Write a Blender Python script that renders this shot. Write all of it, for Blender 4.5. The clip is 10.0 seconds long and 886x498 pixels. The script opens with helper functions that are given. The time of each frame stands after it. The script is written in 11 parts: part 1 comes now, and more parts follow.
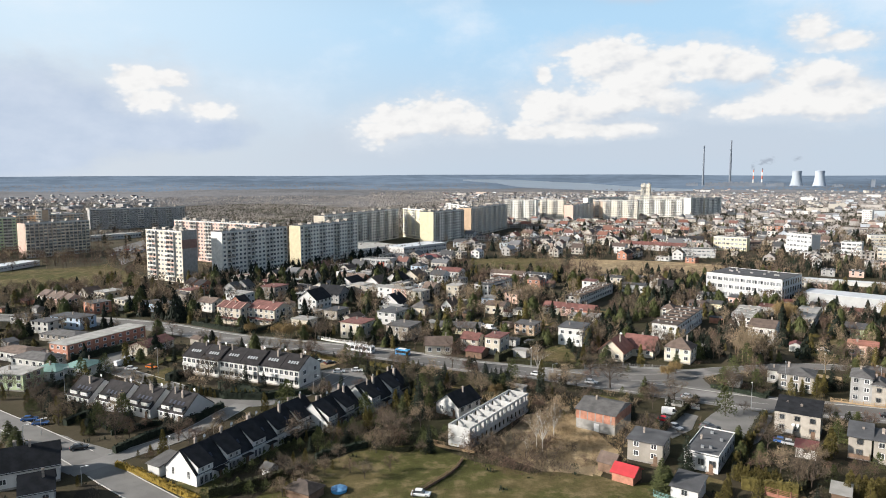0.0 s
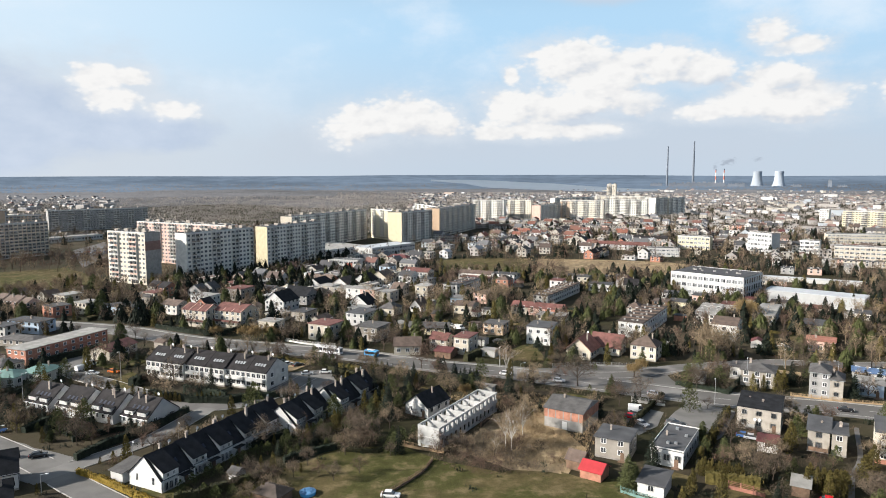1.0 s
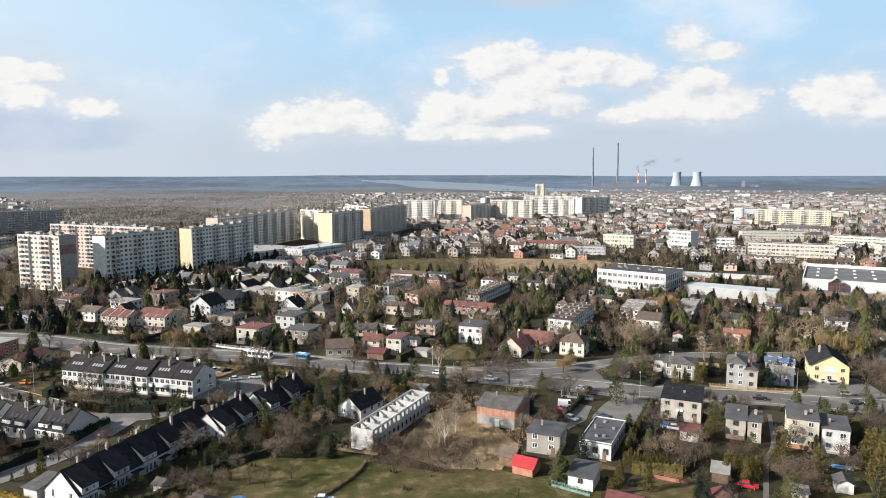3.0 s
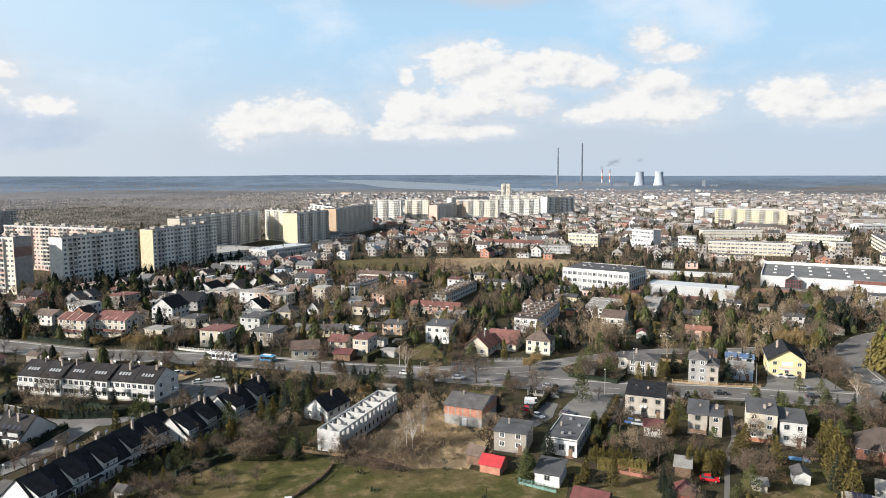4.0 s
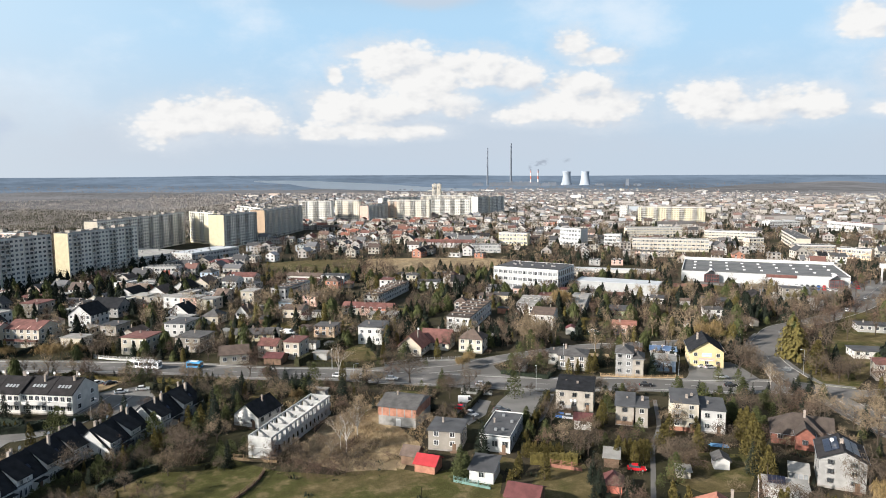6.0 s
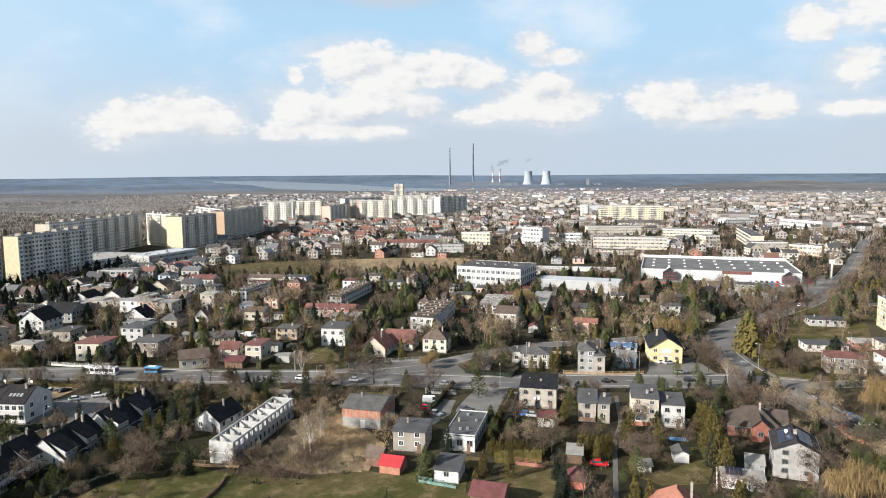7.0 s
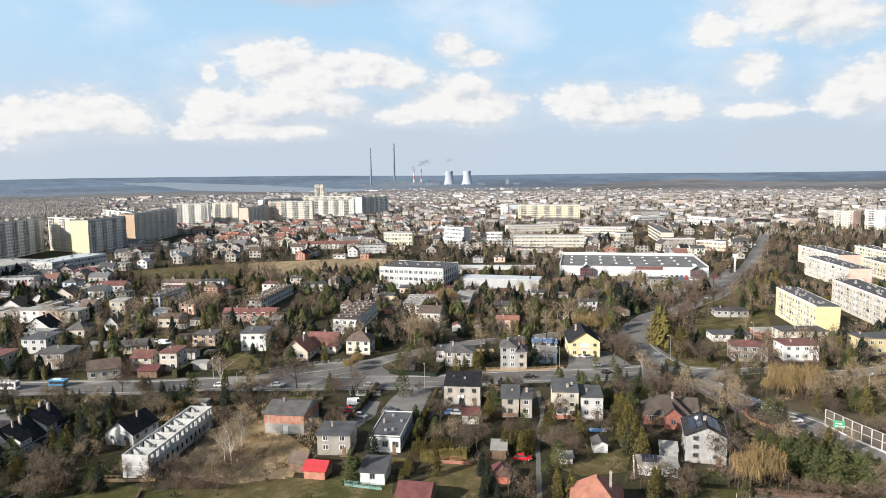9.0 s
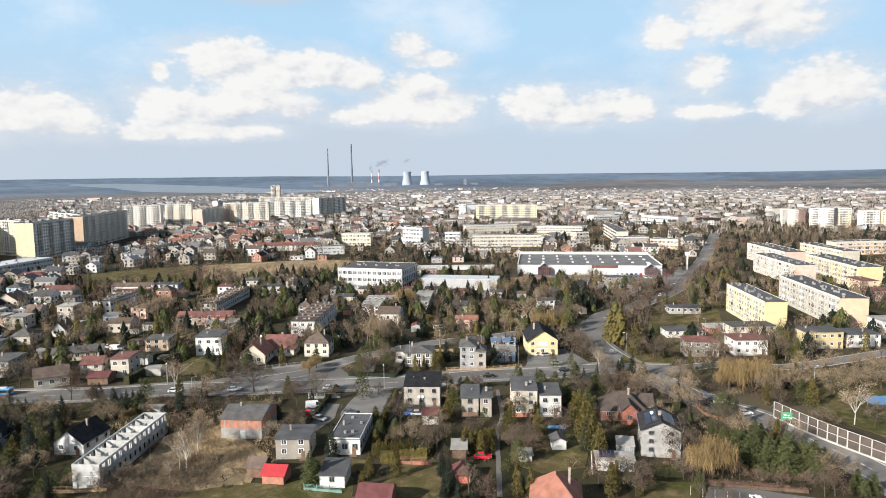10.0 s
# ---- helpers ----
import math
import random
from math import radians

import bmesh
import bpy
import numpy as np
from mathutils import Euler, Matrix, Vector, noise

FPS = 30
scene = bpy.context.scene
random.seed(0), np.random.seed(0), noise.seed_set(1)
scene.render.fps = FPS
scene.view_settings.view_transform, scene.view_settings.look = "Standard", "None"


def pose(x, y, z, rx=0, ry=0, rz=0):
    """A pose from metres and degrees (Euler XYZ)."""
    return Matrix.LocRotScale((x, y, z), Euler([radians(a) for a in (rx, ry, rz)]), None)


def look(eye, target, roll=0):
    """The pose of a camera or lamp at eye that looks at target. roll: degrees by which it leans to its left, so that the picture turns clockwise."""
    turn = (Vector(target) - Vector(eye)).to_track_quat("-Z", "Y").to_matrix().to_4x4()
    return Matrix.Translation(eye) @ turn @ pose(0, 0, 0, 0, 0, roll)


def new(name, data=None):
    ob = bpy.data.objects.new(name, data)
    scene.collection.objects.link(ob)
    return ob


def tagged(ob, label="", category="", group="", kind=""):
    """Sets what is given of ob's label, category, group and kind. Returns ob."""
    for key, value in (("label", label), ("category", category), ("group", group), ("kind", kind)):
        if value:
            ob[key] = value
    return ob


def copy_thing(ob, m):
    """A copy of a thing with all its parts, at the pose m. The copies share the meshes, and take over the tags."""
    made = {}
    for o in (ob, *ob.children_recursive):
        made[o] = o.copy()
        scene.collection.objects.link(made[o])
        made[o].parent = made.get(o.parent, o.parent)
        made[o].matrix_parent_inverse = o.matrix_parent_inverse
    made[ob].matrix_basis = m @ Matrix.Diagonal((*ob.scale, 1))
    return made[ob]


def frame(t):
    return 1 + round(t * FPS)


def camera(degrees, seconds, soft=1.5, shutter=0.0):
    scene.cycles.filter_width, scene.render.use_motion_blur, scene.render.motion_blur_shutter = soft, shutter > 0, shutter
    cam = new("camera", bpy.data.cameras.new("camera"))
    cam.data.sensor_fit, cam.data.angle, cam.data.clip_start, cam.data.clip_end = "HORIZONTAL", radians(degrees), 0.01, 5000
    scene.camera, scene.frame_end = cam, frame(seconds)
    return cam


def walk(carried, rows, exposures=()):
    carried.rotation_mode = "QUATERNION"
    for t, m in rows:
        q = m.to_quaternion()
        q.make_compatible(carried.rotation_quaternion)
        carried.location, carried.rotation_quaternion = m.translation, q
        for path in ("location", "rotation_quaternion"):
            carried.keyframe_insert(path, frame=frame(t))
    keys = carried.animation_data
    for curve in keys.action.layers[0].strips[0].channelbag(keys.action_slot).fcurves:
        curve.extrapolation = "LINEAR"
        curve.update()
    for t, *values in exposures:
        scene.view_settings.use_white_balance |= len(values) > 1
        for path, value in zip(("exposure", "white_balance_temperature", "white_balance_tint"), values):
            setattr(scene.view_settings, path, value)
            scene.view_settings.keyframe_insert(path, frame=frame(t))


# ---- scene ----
cam = camera(66.3, 10.0, soft=0.95)
EYE = 70.0
# seconds, turn, tilt and lean in degrees: the camera hangs still and pans to its right
ROWS = [
    (0.0, -0.123, -6.224, -0.070),
    (0.5, -1.413, -6.215, -0.064),
    (1.0, -2.803, -6.198, -0.072),
    (1.5, -4.213, -6.192, -0.062),
    (2.0, -5.653, -6.182, -0.089),
    (2.5, -7.139, -6.172, -0.081),
    (4.0, -11.459, -6.198, -0.070),
    (4.5, -12.840, -6.199, -0.104),
    (5.0, -14.234, -6.193, -0.134),
    (5.5, -15.711, -6.198, -0.175),
    (7.0, -20.380, -6.218, -0.414),
    (7.5, -21.951, -6.239, -0.522),
    (8.0, -23.559, -6.229, -0.658),
    (8.5, -25.214, -6.240, -0.633),
    (9.0, -26.962, -6.256, -0.627),
    (9.5, -28.711, -6.252, -0.677),
    (10.0, -30.478, -6.265, -0.735),
]
walk(cam, [(t, pose(0, 0, EYE, 90 + tilt, 0, turn) @ pose(0, 0, 0, 0, 0, lean)) for t, turn, tilt, lean in ROWS])

# ---- light ----
SUN_EL, SUN_AZ = radians(25), radians(262)   # azimuth clockwise from +y
sun_way = Vector((math.sin(SUN_AZ) * math.cos(SUN_EL), math.cos(SUN_AZ) * math.cos(SUN_EL), math.sin(SUN_EL)))
sun = new("sun", bpy.data.lights.new("sun", "SUN"))
sun.data.energy, sun.data.angle, sun.data.color = 5.5, radians(0.6), (1.0, 0.935, 0.855)
sun.matrix_world = look(sun_way * 300, (0, 0, 0))
scene.view_settings.exposure = 0.74


class Nodes:
    """Short forms for building a node tree."""

    def __init__(self, tree):
        self.tree = tree
        tree.nodes.clear()

    def add(self, kind, **put):
        n = self.tree.nodes.new(kind)
        for key, value in put.items():
            n.inputs[key.replace("_", " ")].default_value = value
        return n

    def link(self, a, b):
        self.tree.links.new(a, b)

    def math(self, op, a, b=None, c=None):
        n = self.tree.nodes.new("ShaderNodeMath")
        n.operation = op
        for k, v in enumerate((a, b, c)):
            if v is None:
                continue
            if isinstance(v, (int, float)):
                n.inputs[k].default_value = v
            else:
                self.link(v, n.inputs[k])
        return n.outputs[0]

    def noise(self, vector, scale, detail=3.0, rough=0.55):
        n = self.add("ShaderNodeTexNoise", Scale=scale, Detail=detail, Roughness=rough)
        self.link(vector, n.inputs["Vector"])
        return n.outputs[0]

    def mix(self, fac, a, b, blend="MIX"):
        n = self.tree.nodes.new("ShaderNodeMix")
        n.data_type, n.blend_type = "RGBA", blend
        for socket, v in ((n.inputs[0], fac), (n.inputs[6], a), (n.inputs[7], b)):
            if isinstance(v, (int, float)):
                socket.default_value = v
            elif isinstance(v, tuple):
                socket.default_value = (*v, 1)
            else:
                self.link(v, socket)
        return n.outputs[2]

    def ramp(self, fac, *stops):
        n = self.tree.nodes.new("ShaderNodeValToRGB")
        el = n.color_ramp.elements
        while len(el) < len(stops):
            el.new(0.5)
        for e, (p, col) in zip(el, stops):
            e.position, e.color = p, (*col, 1)
        self.link(fac, n.inputs[0])
        return n.outputs[0]

    def step(self, v, lo, hi):
        n = self.tree.nodes.new("ShaderNodeMapRange")
        n.interpolation_type = "SMOOTHSTEP"
        n.inputs[1].default_value, n.inputs[2].default_value = lo, hi
        self.link(v, n.inputs[0])
        return n.outputs[0]


# heap clouds by their lumps: bearing, height, half width and half height in degrees
LEFT_HEAP = ((-23.4, 7.1, 1.8, 1.0), (-21.4, 7.3, 1.6, 0.8), (-22.9, 5.8, 2.0, 1.1), (-18.8, 5.1, 2.0, 0.8))
LOW_HEAP = ((-4.3, 4.0, 2.9, 1.7), (-0.8, 4.8, 3.5, 1.6), (2.5, 4.3, 2.4, 1.4))
GREAT_HEAP = ((12.9, 9.2, 3.5, 1.6), (10.5, 9.7, 1.4, 0.5), (16.0, 7.8, 4.1, 2.0), (20.1, 8.6, 2.7, 1.5), (19.9, 9.7, 0.7, 0.6), (23.3, 8.0, 2.4, 1.3), (8.3, 5.5, 2.6, 1.7), (8.4, 7.9, 0.7, 0.8), (12.1, 5.5, 4.3, 1.8), (16.3, 6.1, 3.9, 1.5), (7.2, 3.4, 1.8, 0.6), (10.6, 3.6, 3.2, 0.8), (14.4, 3.7, 3.5, 0.7))
EAST_HEAPS = ((27.9, 10.4, 1.5, 1.1), (30.0, 9.3, 2.2, 0.7), (28.6, 7.2, 2.5, 1.1), (26.6, 5.5, 2.8, 1.4), (23.4, 4.7, 2.1, 0.8), (29.8, 5.3, 3.5, 1.6), (38.4, 5.6, 2.9, 1.5), (40.9, 4.8, 3.6, 1.2), (43.2, 5.3, 2.0, 1.3), (45.9, 5.1, 1.8, 1.1))
FAR_EAST_HEAPS = ((51.1, 7.1, 1.7, 1.5), (51.4, 4.6, 2.5, 0.6), (57.2, 5.4, 1.6, 1.4), (60.0, 5.8, 3.0, 1.9), (52.6, 11.7, 3.8, 1.8), (48.6, 10.8, 1.5, 1.2), (56.5, 11.1, 3.5, 1.8))
BELLIES = ((22.0, 6.4, 4.4, 1.1), (14.6, 4.3, 4.8, 0.4), (18.0, 3.1, 4.7, 0.6), (15.9, 4.7, 2.6, 0.5), (-0.5, 3.0, 4.7, 0.7), (24.1, 3.6, 4.3, 0.7), (32.6, 6.7, 1.4, 1.2), (35.8, 3.9, 9.3, 0.6), (51.3, 3.7, 4.5, 0.6), (60.1, 3.8, 3.9, 0.6), (56.1, 9.5, 2.3, 1.0), (49.1, 9.1, 2.1, 0.3), (28.0, 9.1, 2.3, 0.5))
BANK = ((-31.0, 3.5, 5.8, 4.7), (-25.6, 4.0, 5.3, 2.9), (-20.2, 3.4, 5.0, 1.8))
SMOKE = ((25.2, 0.9, 0.7, 0.3), (24.5, 0.6, 0.2, 0.3), (25.7, 1.1, 0.6, 0.3), (27.5, 1.2, 0.4, 0.3))
GREY_LAYERS = ((-27.9, 4.0, 16.0, 6.3), (-2.7, 2.5, 16.8, 2.6), (21.6, 3.0, 14.8, 3.4), (13.6, 2.7, 20.6, 2.7), (16.2, 14.3, 5.6, 1.3), (58.1, 2.0, 12.3, 2.5))


def make_sky():
    world = bpy.data.worlds.new("sky")
    scene.world = world
    world.use_nodes = True
    s = Nodes(world.node_tree)
    sky = s.add("ShaderNodeTexSky")
    sky.sky_type, sky.sun_disc, sky.sun_elevation, sky.sun_rotation = "NISHITA", False, SUN_EL, SUN_AZ
    sky.air_density, sky.dust_density, sky.ozone_density, sky.altitude = 1.0, 1.2, 1.5, 250
    at = s.tree.nodes.new("ShaderNodeTexCoord").outputs["Generated"]
    sep = s.add("ShaderNodeSeparateXYZ")
    s.link(at, sep.inputs[0])
    x, y, z = sep.outputs
    deg = 180 / math.pi
    az = s.math("MULTIPLY", s.math("ARCTAN2", x, y), deg)
    el = s.math("MULTIPLY", s.math("ARCSINE", z), deg)
    flat = s.add("ShaderNodeCombineXYZ")
    s.link(az, flat.inputs[0])
    s.link(s.math("MULTIPLY", el, 1.7), flat.inputs[1])
    big = s.noise(flat.outputs[0], 0.07, 3, 0.5)

    def moved(dx, dy):
        n = s.tree.nodes.new("ShaderNodeVectorMath")
        n.operation = "ADD"
        s.link(flat.outputs[0], n.inputs[0])
        n.inputs[1].default_value = (dx, dy * 1.7, 0)
        return n.outputs[0]

    def billow(vector):
        """Round lumps on lumps, between 0 and 1."""
        total = None
        for scale, weight in ((0.30, 0.5), (0.75, 0.3), (1.9, 0.2)):
            n = s.tree.nodes.new("ShaderNodeTexVoronoi")
            n.feature = "SMOOTH_F1"
            n.inputs["Scale"].default_value, n.inputs["Smoothness"].default_value = scale, 0.45
            bend = s.tree.nodes.new("ShaderNodeVectorMath")
            bend.operation = "MULTIPLY_ADD"
            wave = s.add("ShaderNodeTexNoise", Scale=scale * 1.3, Detail=3.0)
            s.link(vector, wave.inputs["Vector"])
            s.link(wave.outputs["Color"], bend.inputs[0])
            bend.inputs[1].default_value = (0.7 / scale, 0.7 / scale, 0)
            s.link(vector, bend.inputs[2])
            s.link(bend.outputs[0], n.inputs["Vector"])
            w = s.math("MULTIPLY_ADD", n.outputs["Distance"], -weight, weight)
            total = w if total is None else s.math("ADD", total, w)
        return total

    def puff(u, v, ru, rv, under):
        """One lump of a heap cloud: round on top, cut flatter below."""
        a = s.math("MULTIPLY_ADD", az, 1 / ru, -u / ru)
        up = s.math("SUBTRACT", el, v)
        b = s.math("MAXIMUM", s.math("MULTIPLY", up, 1 / rv), s.math("MULTIPLY", up, -under / rv))
        return s.math("SUBTRACT", 1.0, s.math("SQRT", s.math("ADD", s.math("MULTIPLY", a, a), s.math("MULTIPLY", b, b))))

    def heap(clouds, under=1.1, soft=0.2):
        m = None
        for c in clouds:
            e = puff(*c, under)
            m = e if m is None else s.math("SMOOTH_MAX", m, e, soft)
        return m

    # towards the sun the body thins out: what lies behind it is shaded
    sunward = [(u + 1.3, v - 0.9, p, q) for u, v, p, q in LOW_HEAP + GREAT_HEAP + EAST_HEAPS + FAR_EAST_HEAPS]
    lumps, lit_lumps = billow(flat.outputs[0]), billow(moved(-0.55, 0.45))
    ragged = s.noise(flat.outputs[0], 0.42, 9, 0.66)
    body = heap(LEFT_HEAP + LOW_HEAP + GREAT_HEAP + EAST_HEAPS + FAR_EAST_HEAPS)
    behind = heap(sunward)
    edge = s.math("ADD", s.math("MULTIPLY_ADD", lumps, 1.7, -0.72), s.math("MULTIPLY_ADD", ragged, 0.9, -0.45))
    white = s.math("ADD", body, edge)
    grey = s.math("ADD", heap(GREY_LAYERS), s.math("MULTIPLY_ADD", s.noise(flat.outputs[0], 0.20, 8, 0.62), 1.2, -0.6))
    bank = s.math("ADD", heap(BANK), s.math("MULTIPLY_ADD", s.noise(flat.outputs[0], 0.22, 8, 0.6), 1.1, -0.55))
    belly = s.math("ADD", heap(BELLIES, 1.0, 0.3), s.math("MULTIPLY_ADD", s.noise(moved(3, 0), 0.30, 7, 0.65), 1.0, -0.5))
    smoke = s.math("ADD", heap(SMOKE, 1.0, 0.3), s.math("MULTIPLY_ADD", s.noise(moved(9, 0), 2.4, 6, 0.65), 3.0, -1.65))
    wisps = s.math("MULTIPLY", s.step(s.math("ADD", big, s.math("MULTIPLY_ADD", ragged, 0.25, -0.125)), 0.46, 0.74), s.math("MULTIPLY", s.step(el, 1.0, 9.0), s.step(el, 26.0, 15.0)))
    shadowed = s.step(belly, 0.0, 0.75)
    mask_w = s.math("MULTIPLY", s.step(white, -0.12, 0.42), s.math("MULTIPLY_ADD", shadowed, -0.40, 0.95))
    mist = s.math("MULTIPLY", s.step(s.math("ADD", body, s.math("MULTIPLY_ADD", ragged, 1.6, -0.8)), -0.9, 0.25), 0.62)
    mask_g = s.math("MULTIPLY", s.step(grey, -0.1, 0.7), 0.8)
    low = s.math("MULTIPLY", s.step(el, 12.0, 0.5), 0.9)
    # light in the cloud: bright tops and rims towards the sun, blue-grey bellies
    shade = s.math("ADD", s.math("MULTIPLY_ADD", s.math("SUBTRACT", lit_lumps, lumps), 0.9, 0.16), s.math("ADD", s.math("ADD", s.math("MULTIPLY", shadowed, 0.26), s.math("MULTIPLY", s.step(s.math("SUBTRACT", behind, body), -0.35, 0.75), 0.34)), s.math("MULTIPLY_ADD", s.noise(moved(5, 0), 0.30, 5, 0.5), 1.0, -0.5)))
    tone = s.ramp(shade, (0.12, (0.572, 0.567, 0.560)), (0.34, (0.525, 0.524, 0.524)), (0.52, (0.450, 0.466, 0.490)), (0.76, (0.365, 0.402, 0.458)))
    sky_col = s.mix(1.0, sky.outputs[0], (0.040, 0.042, 0.046), "MULTIPLY")
    sky_col = s.mix(s.math("MULTIPLY", s.step(el, 24.0, 12.0), 0.92), sky_col, (0.302, 0.456, 0.599))
    west = s.math("MULTIPLY", s.step(az, 8.0, -34.0), 0.75)
    sky_col = s.mix(west, sky_col, (0.455, 0.535, 0.600))
    hazy = s.mix(low, sky_col, s.mix(west, (0.350, 0.398, 0.458), (0.425, 0.455, 0.488)))
    veil = s.mix(s.math("MULTIPLY", wisps, 0.7), hazy, (0.497, 0.546, 0.599))
    dull = s.mix(mask_g, veil, s.mix(west, (0.352, 0.400, 0.462), (0.415, 0.447, 0.485)))
    dark = s.mix(s.math("MULTIPLY", s.step(bank, -0.2, 0.4), 0.9), dull, s.ramp(s.noise(flat.outputs[0], 0.16, 6, 0.6), (0.35, (0.305, 0.365, 0.460)), (0.7, (0.385, 0.435, 0.515))))
    dark = s.mix(mist, dark, (0.440, 0.474, 0.516))
    full = s.mix(mask_w, dark, tone)
    full = s.mix(s.math("MULTIPLY", s.step(smoke, 0.0, 0.9), 0.6), full, (0.190, 0.215, 0.260))
    below = s.mix(s.step(el, -0.6, -0.2), (0.10, 0.10, 0.09), full)
    back = s.add("ShaderNodeBackground", Strength=0.99)
    s.link(below, back.inputs[0])
    out = s.add("ShaderNodeOutputWorld")
    s.link(back.outputs[0], out.inputs[0])


make_sky()

# ---- materials ----
def surface(name, base, rough=0.85, var=0.18, scale=0.6, fine=9.0, bump=0.12, metal=0.0, spec=0.3, rnd=0.12, second=None, second_at=0.55):
    """Weathered matter: broad stains, fine grain, a little relief, and each object a shade of its own."""
    m = bpy.data.materials.new(name)
    m.use_nodes = True
    s = Nodes(m.node_tree)
    at = s.tree.nodes.new("ShaderNodeTexCoord").outputs["Object"]
    broad, grain = s.noise(at, scale, 4), s.noise(at, fine, 3)
    lo, hi = tuple(c * (1 - var) for c in base), tuple(min(0.95, c * (1 + var)) for c in base)
    col = s.mix(s.step(broad, 0.3, 0.7), lo, hi)
    if second:
        col = s.mix(s.step(broad, second_at, second_at + 0.12), col, second)
    g = s.math("MULTIPLY_ADD", grain, var * 1.2, 1 - var * 0.6)
    info = s.tree.nodes.new("ShaderNodeObjectInfo").outputs["Random"]
    g = s.math("MULTIPLY", g, s.math("MULTIPLY_ADD", info, rnd * 2, 1 - rnd))
    val = s.add("ShaderNodeHueSaturation")
    s.link(g, val.inputs["Value"])
    s.link(col, val.inputs["Color"])
    b = s.add("ShaderNodeBsdfPrincipled", Roughness=rough, Metallic=metal)
    b.inputs["Specular IOR Level"].default_value = spec
    s.link(val.outputs[0], b.inputs["Base Color"])
    if bump:
        bp = s.add("ShaderNodeBump", Strength=bump, Distance=0.05)
        s.link(grain, bp.inputs["Height"])
        s.link(bp.outputs[0], b.inputs["Normal"])
    out = s.add("ShaderNodeOutputMaterial")
    s.link(b.outputs[0], out.inputs[0])
    return m


WALL = {
    "white": surface("white_render", (0.550, 0.545, 0.530), 0.9, 0.06, 0.4, 6),
    "offwhite": surface("old_white_render", (0.590, 0.575, 0.540), 0.9, 0.12, 0.5, 6),
    "panel": surface("white_panel", (0.800, 0.770, 0.700), 0.9, 0.07, 0.12, 1.5),
    "creampanel": surface("cream_panel", (0.680, 0.610, 0.500), 0.9, 0.08, 0.12, 1.5),
    "cream": surface("cream_render", (0.520, 0.470, 0.385), 0.9, 0.1, 0.4, 6),
    "beige": surface("beige_render", (0.330, 0.300, 0.260), 0.9, 0.12, 0.5, 6),
    "grey": surface("grey_render", (0.310, 0.305, 0.295), 0.9, 0.15, 0.5, 6),
    "yellow": surface("yellow_render", (0.580, 0.480, 0.270), 0.9, 0.08, 0.4, 6),
    "paleyellow": surface("pale_yellow_render", (0.600, 0.535, 0.370), 0.9, 0.08, 0.4, 6),
    "orange": surface("apricot_render", (0.60, 0.44, 0.31), 0.9, 0.08, 0.4, 6),
    "pink": surface("salmon_render", (0.62, 0.42, 0.35), 0.9, 0.1, 0.4, 6),
    "green": surface("pale_green_render", (0.46, 0.54, 0.34), 0.9, 0.08, 0.4, 6),
    "lightgrey": surface("light_grey_render", (0.43, 0.435, 0.435), 0.9, 0.06, 0.4, 6),
    "blue": surface("pale_blue_render", (0.45, 0.55, 0.66), 0.9, 0.08, 0.4, 6),
    "red": surface("red_painted_wall", (0.42, 0.14, 0.10), 0.85, 0.15, 0.5, 6),
    "brick": surface("red_brick", (0.40, 0.19, 0.13), 0.9, 0.2, 0.8, 7),
    "darkbrick": surface("dark_red_brick", (0.24, 0.095, 0.070), 0.9, 0.2, 0.8, 7),
    "block": surface("aerated_block", (0.400, 0.400, 0.390), 0.95, 0.12, 0.7, 5),
    "concrete": surface("concrete", (0.25, 0.243, 0.23), 0.9, 0.18, 0.5, 6),
    "brownred": surface("red_brown_paint", (0.235, 0.150, 0.130), 0.9, 0.12, 0.5, 6),
    "oldcream": surface("weathered_cream_render", (0.490, 0.455, 0.390), 0.9, 0.14, 0.3, 5),
    "oldyellow": surface("weathered_yellow_render", (0.510, 0.455, 0.300), 0.9, 0.14, 0.3, 5),
    "brown": surface("brown_boards", (0.17, 0.11, 0.075), 0.85, 0.2, 0.8, 9),
}
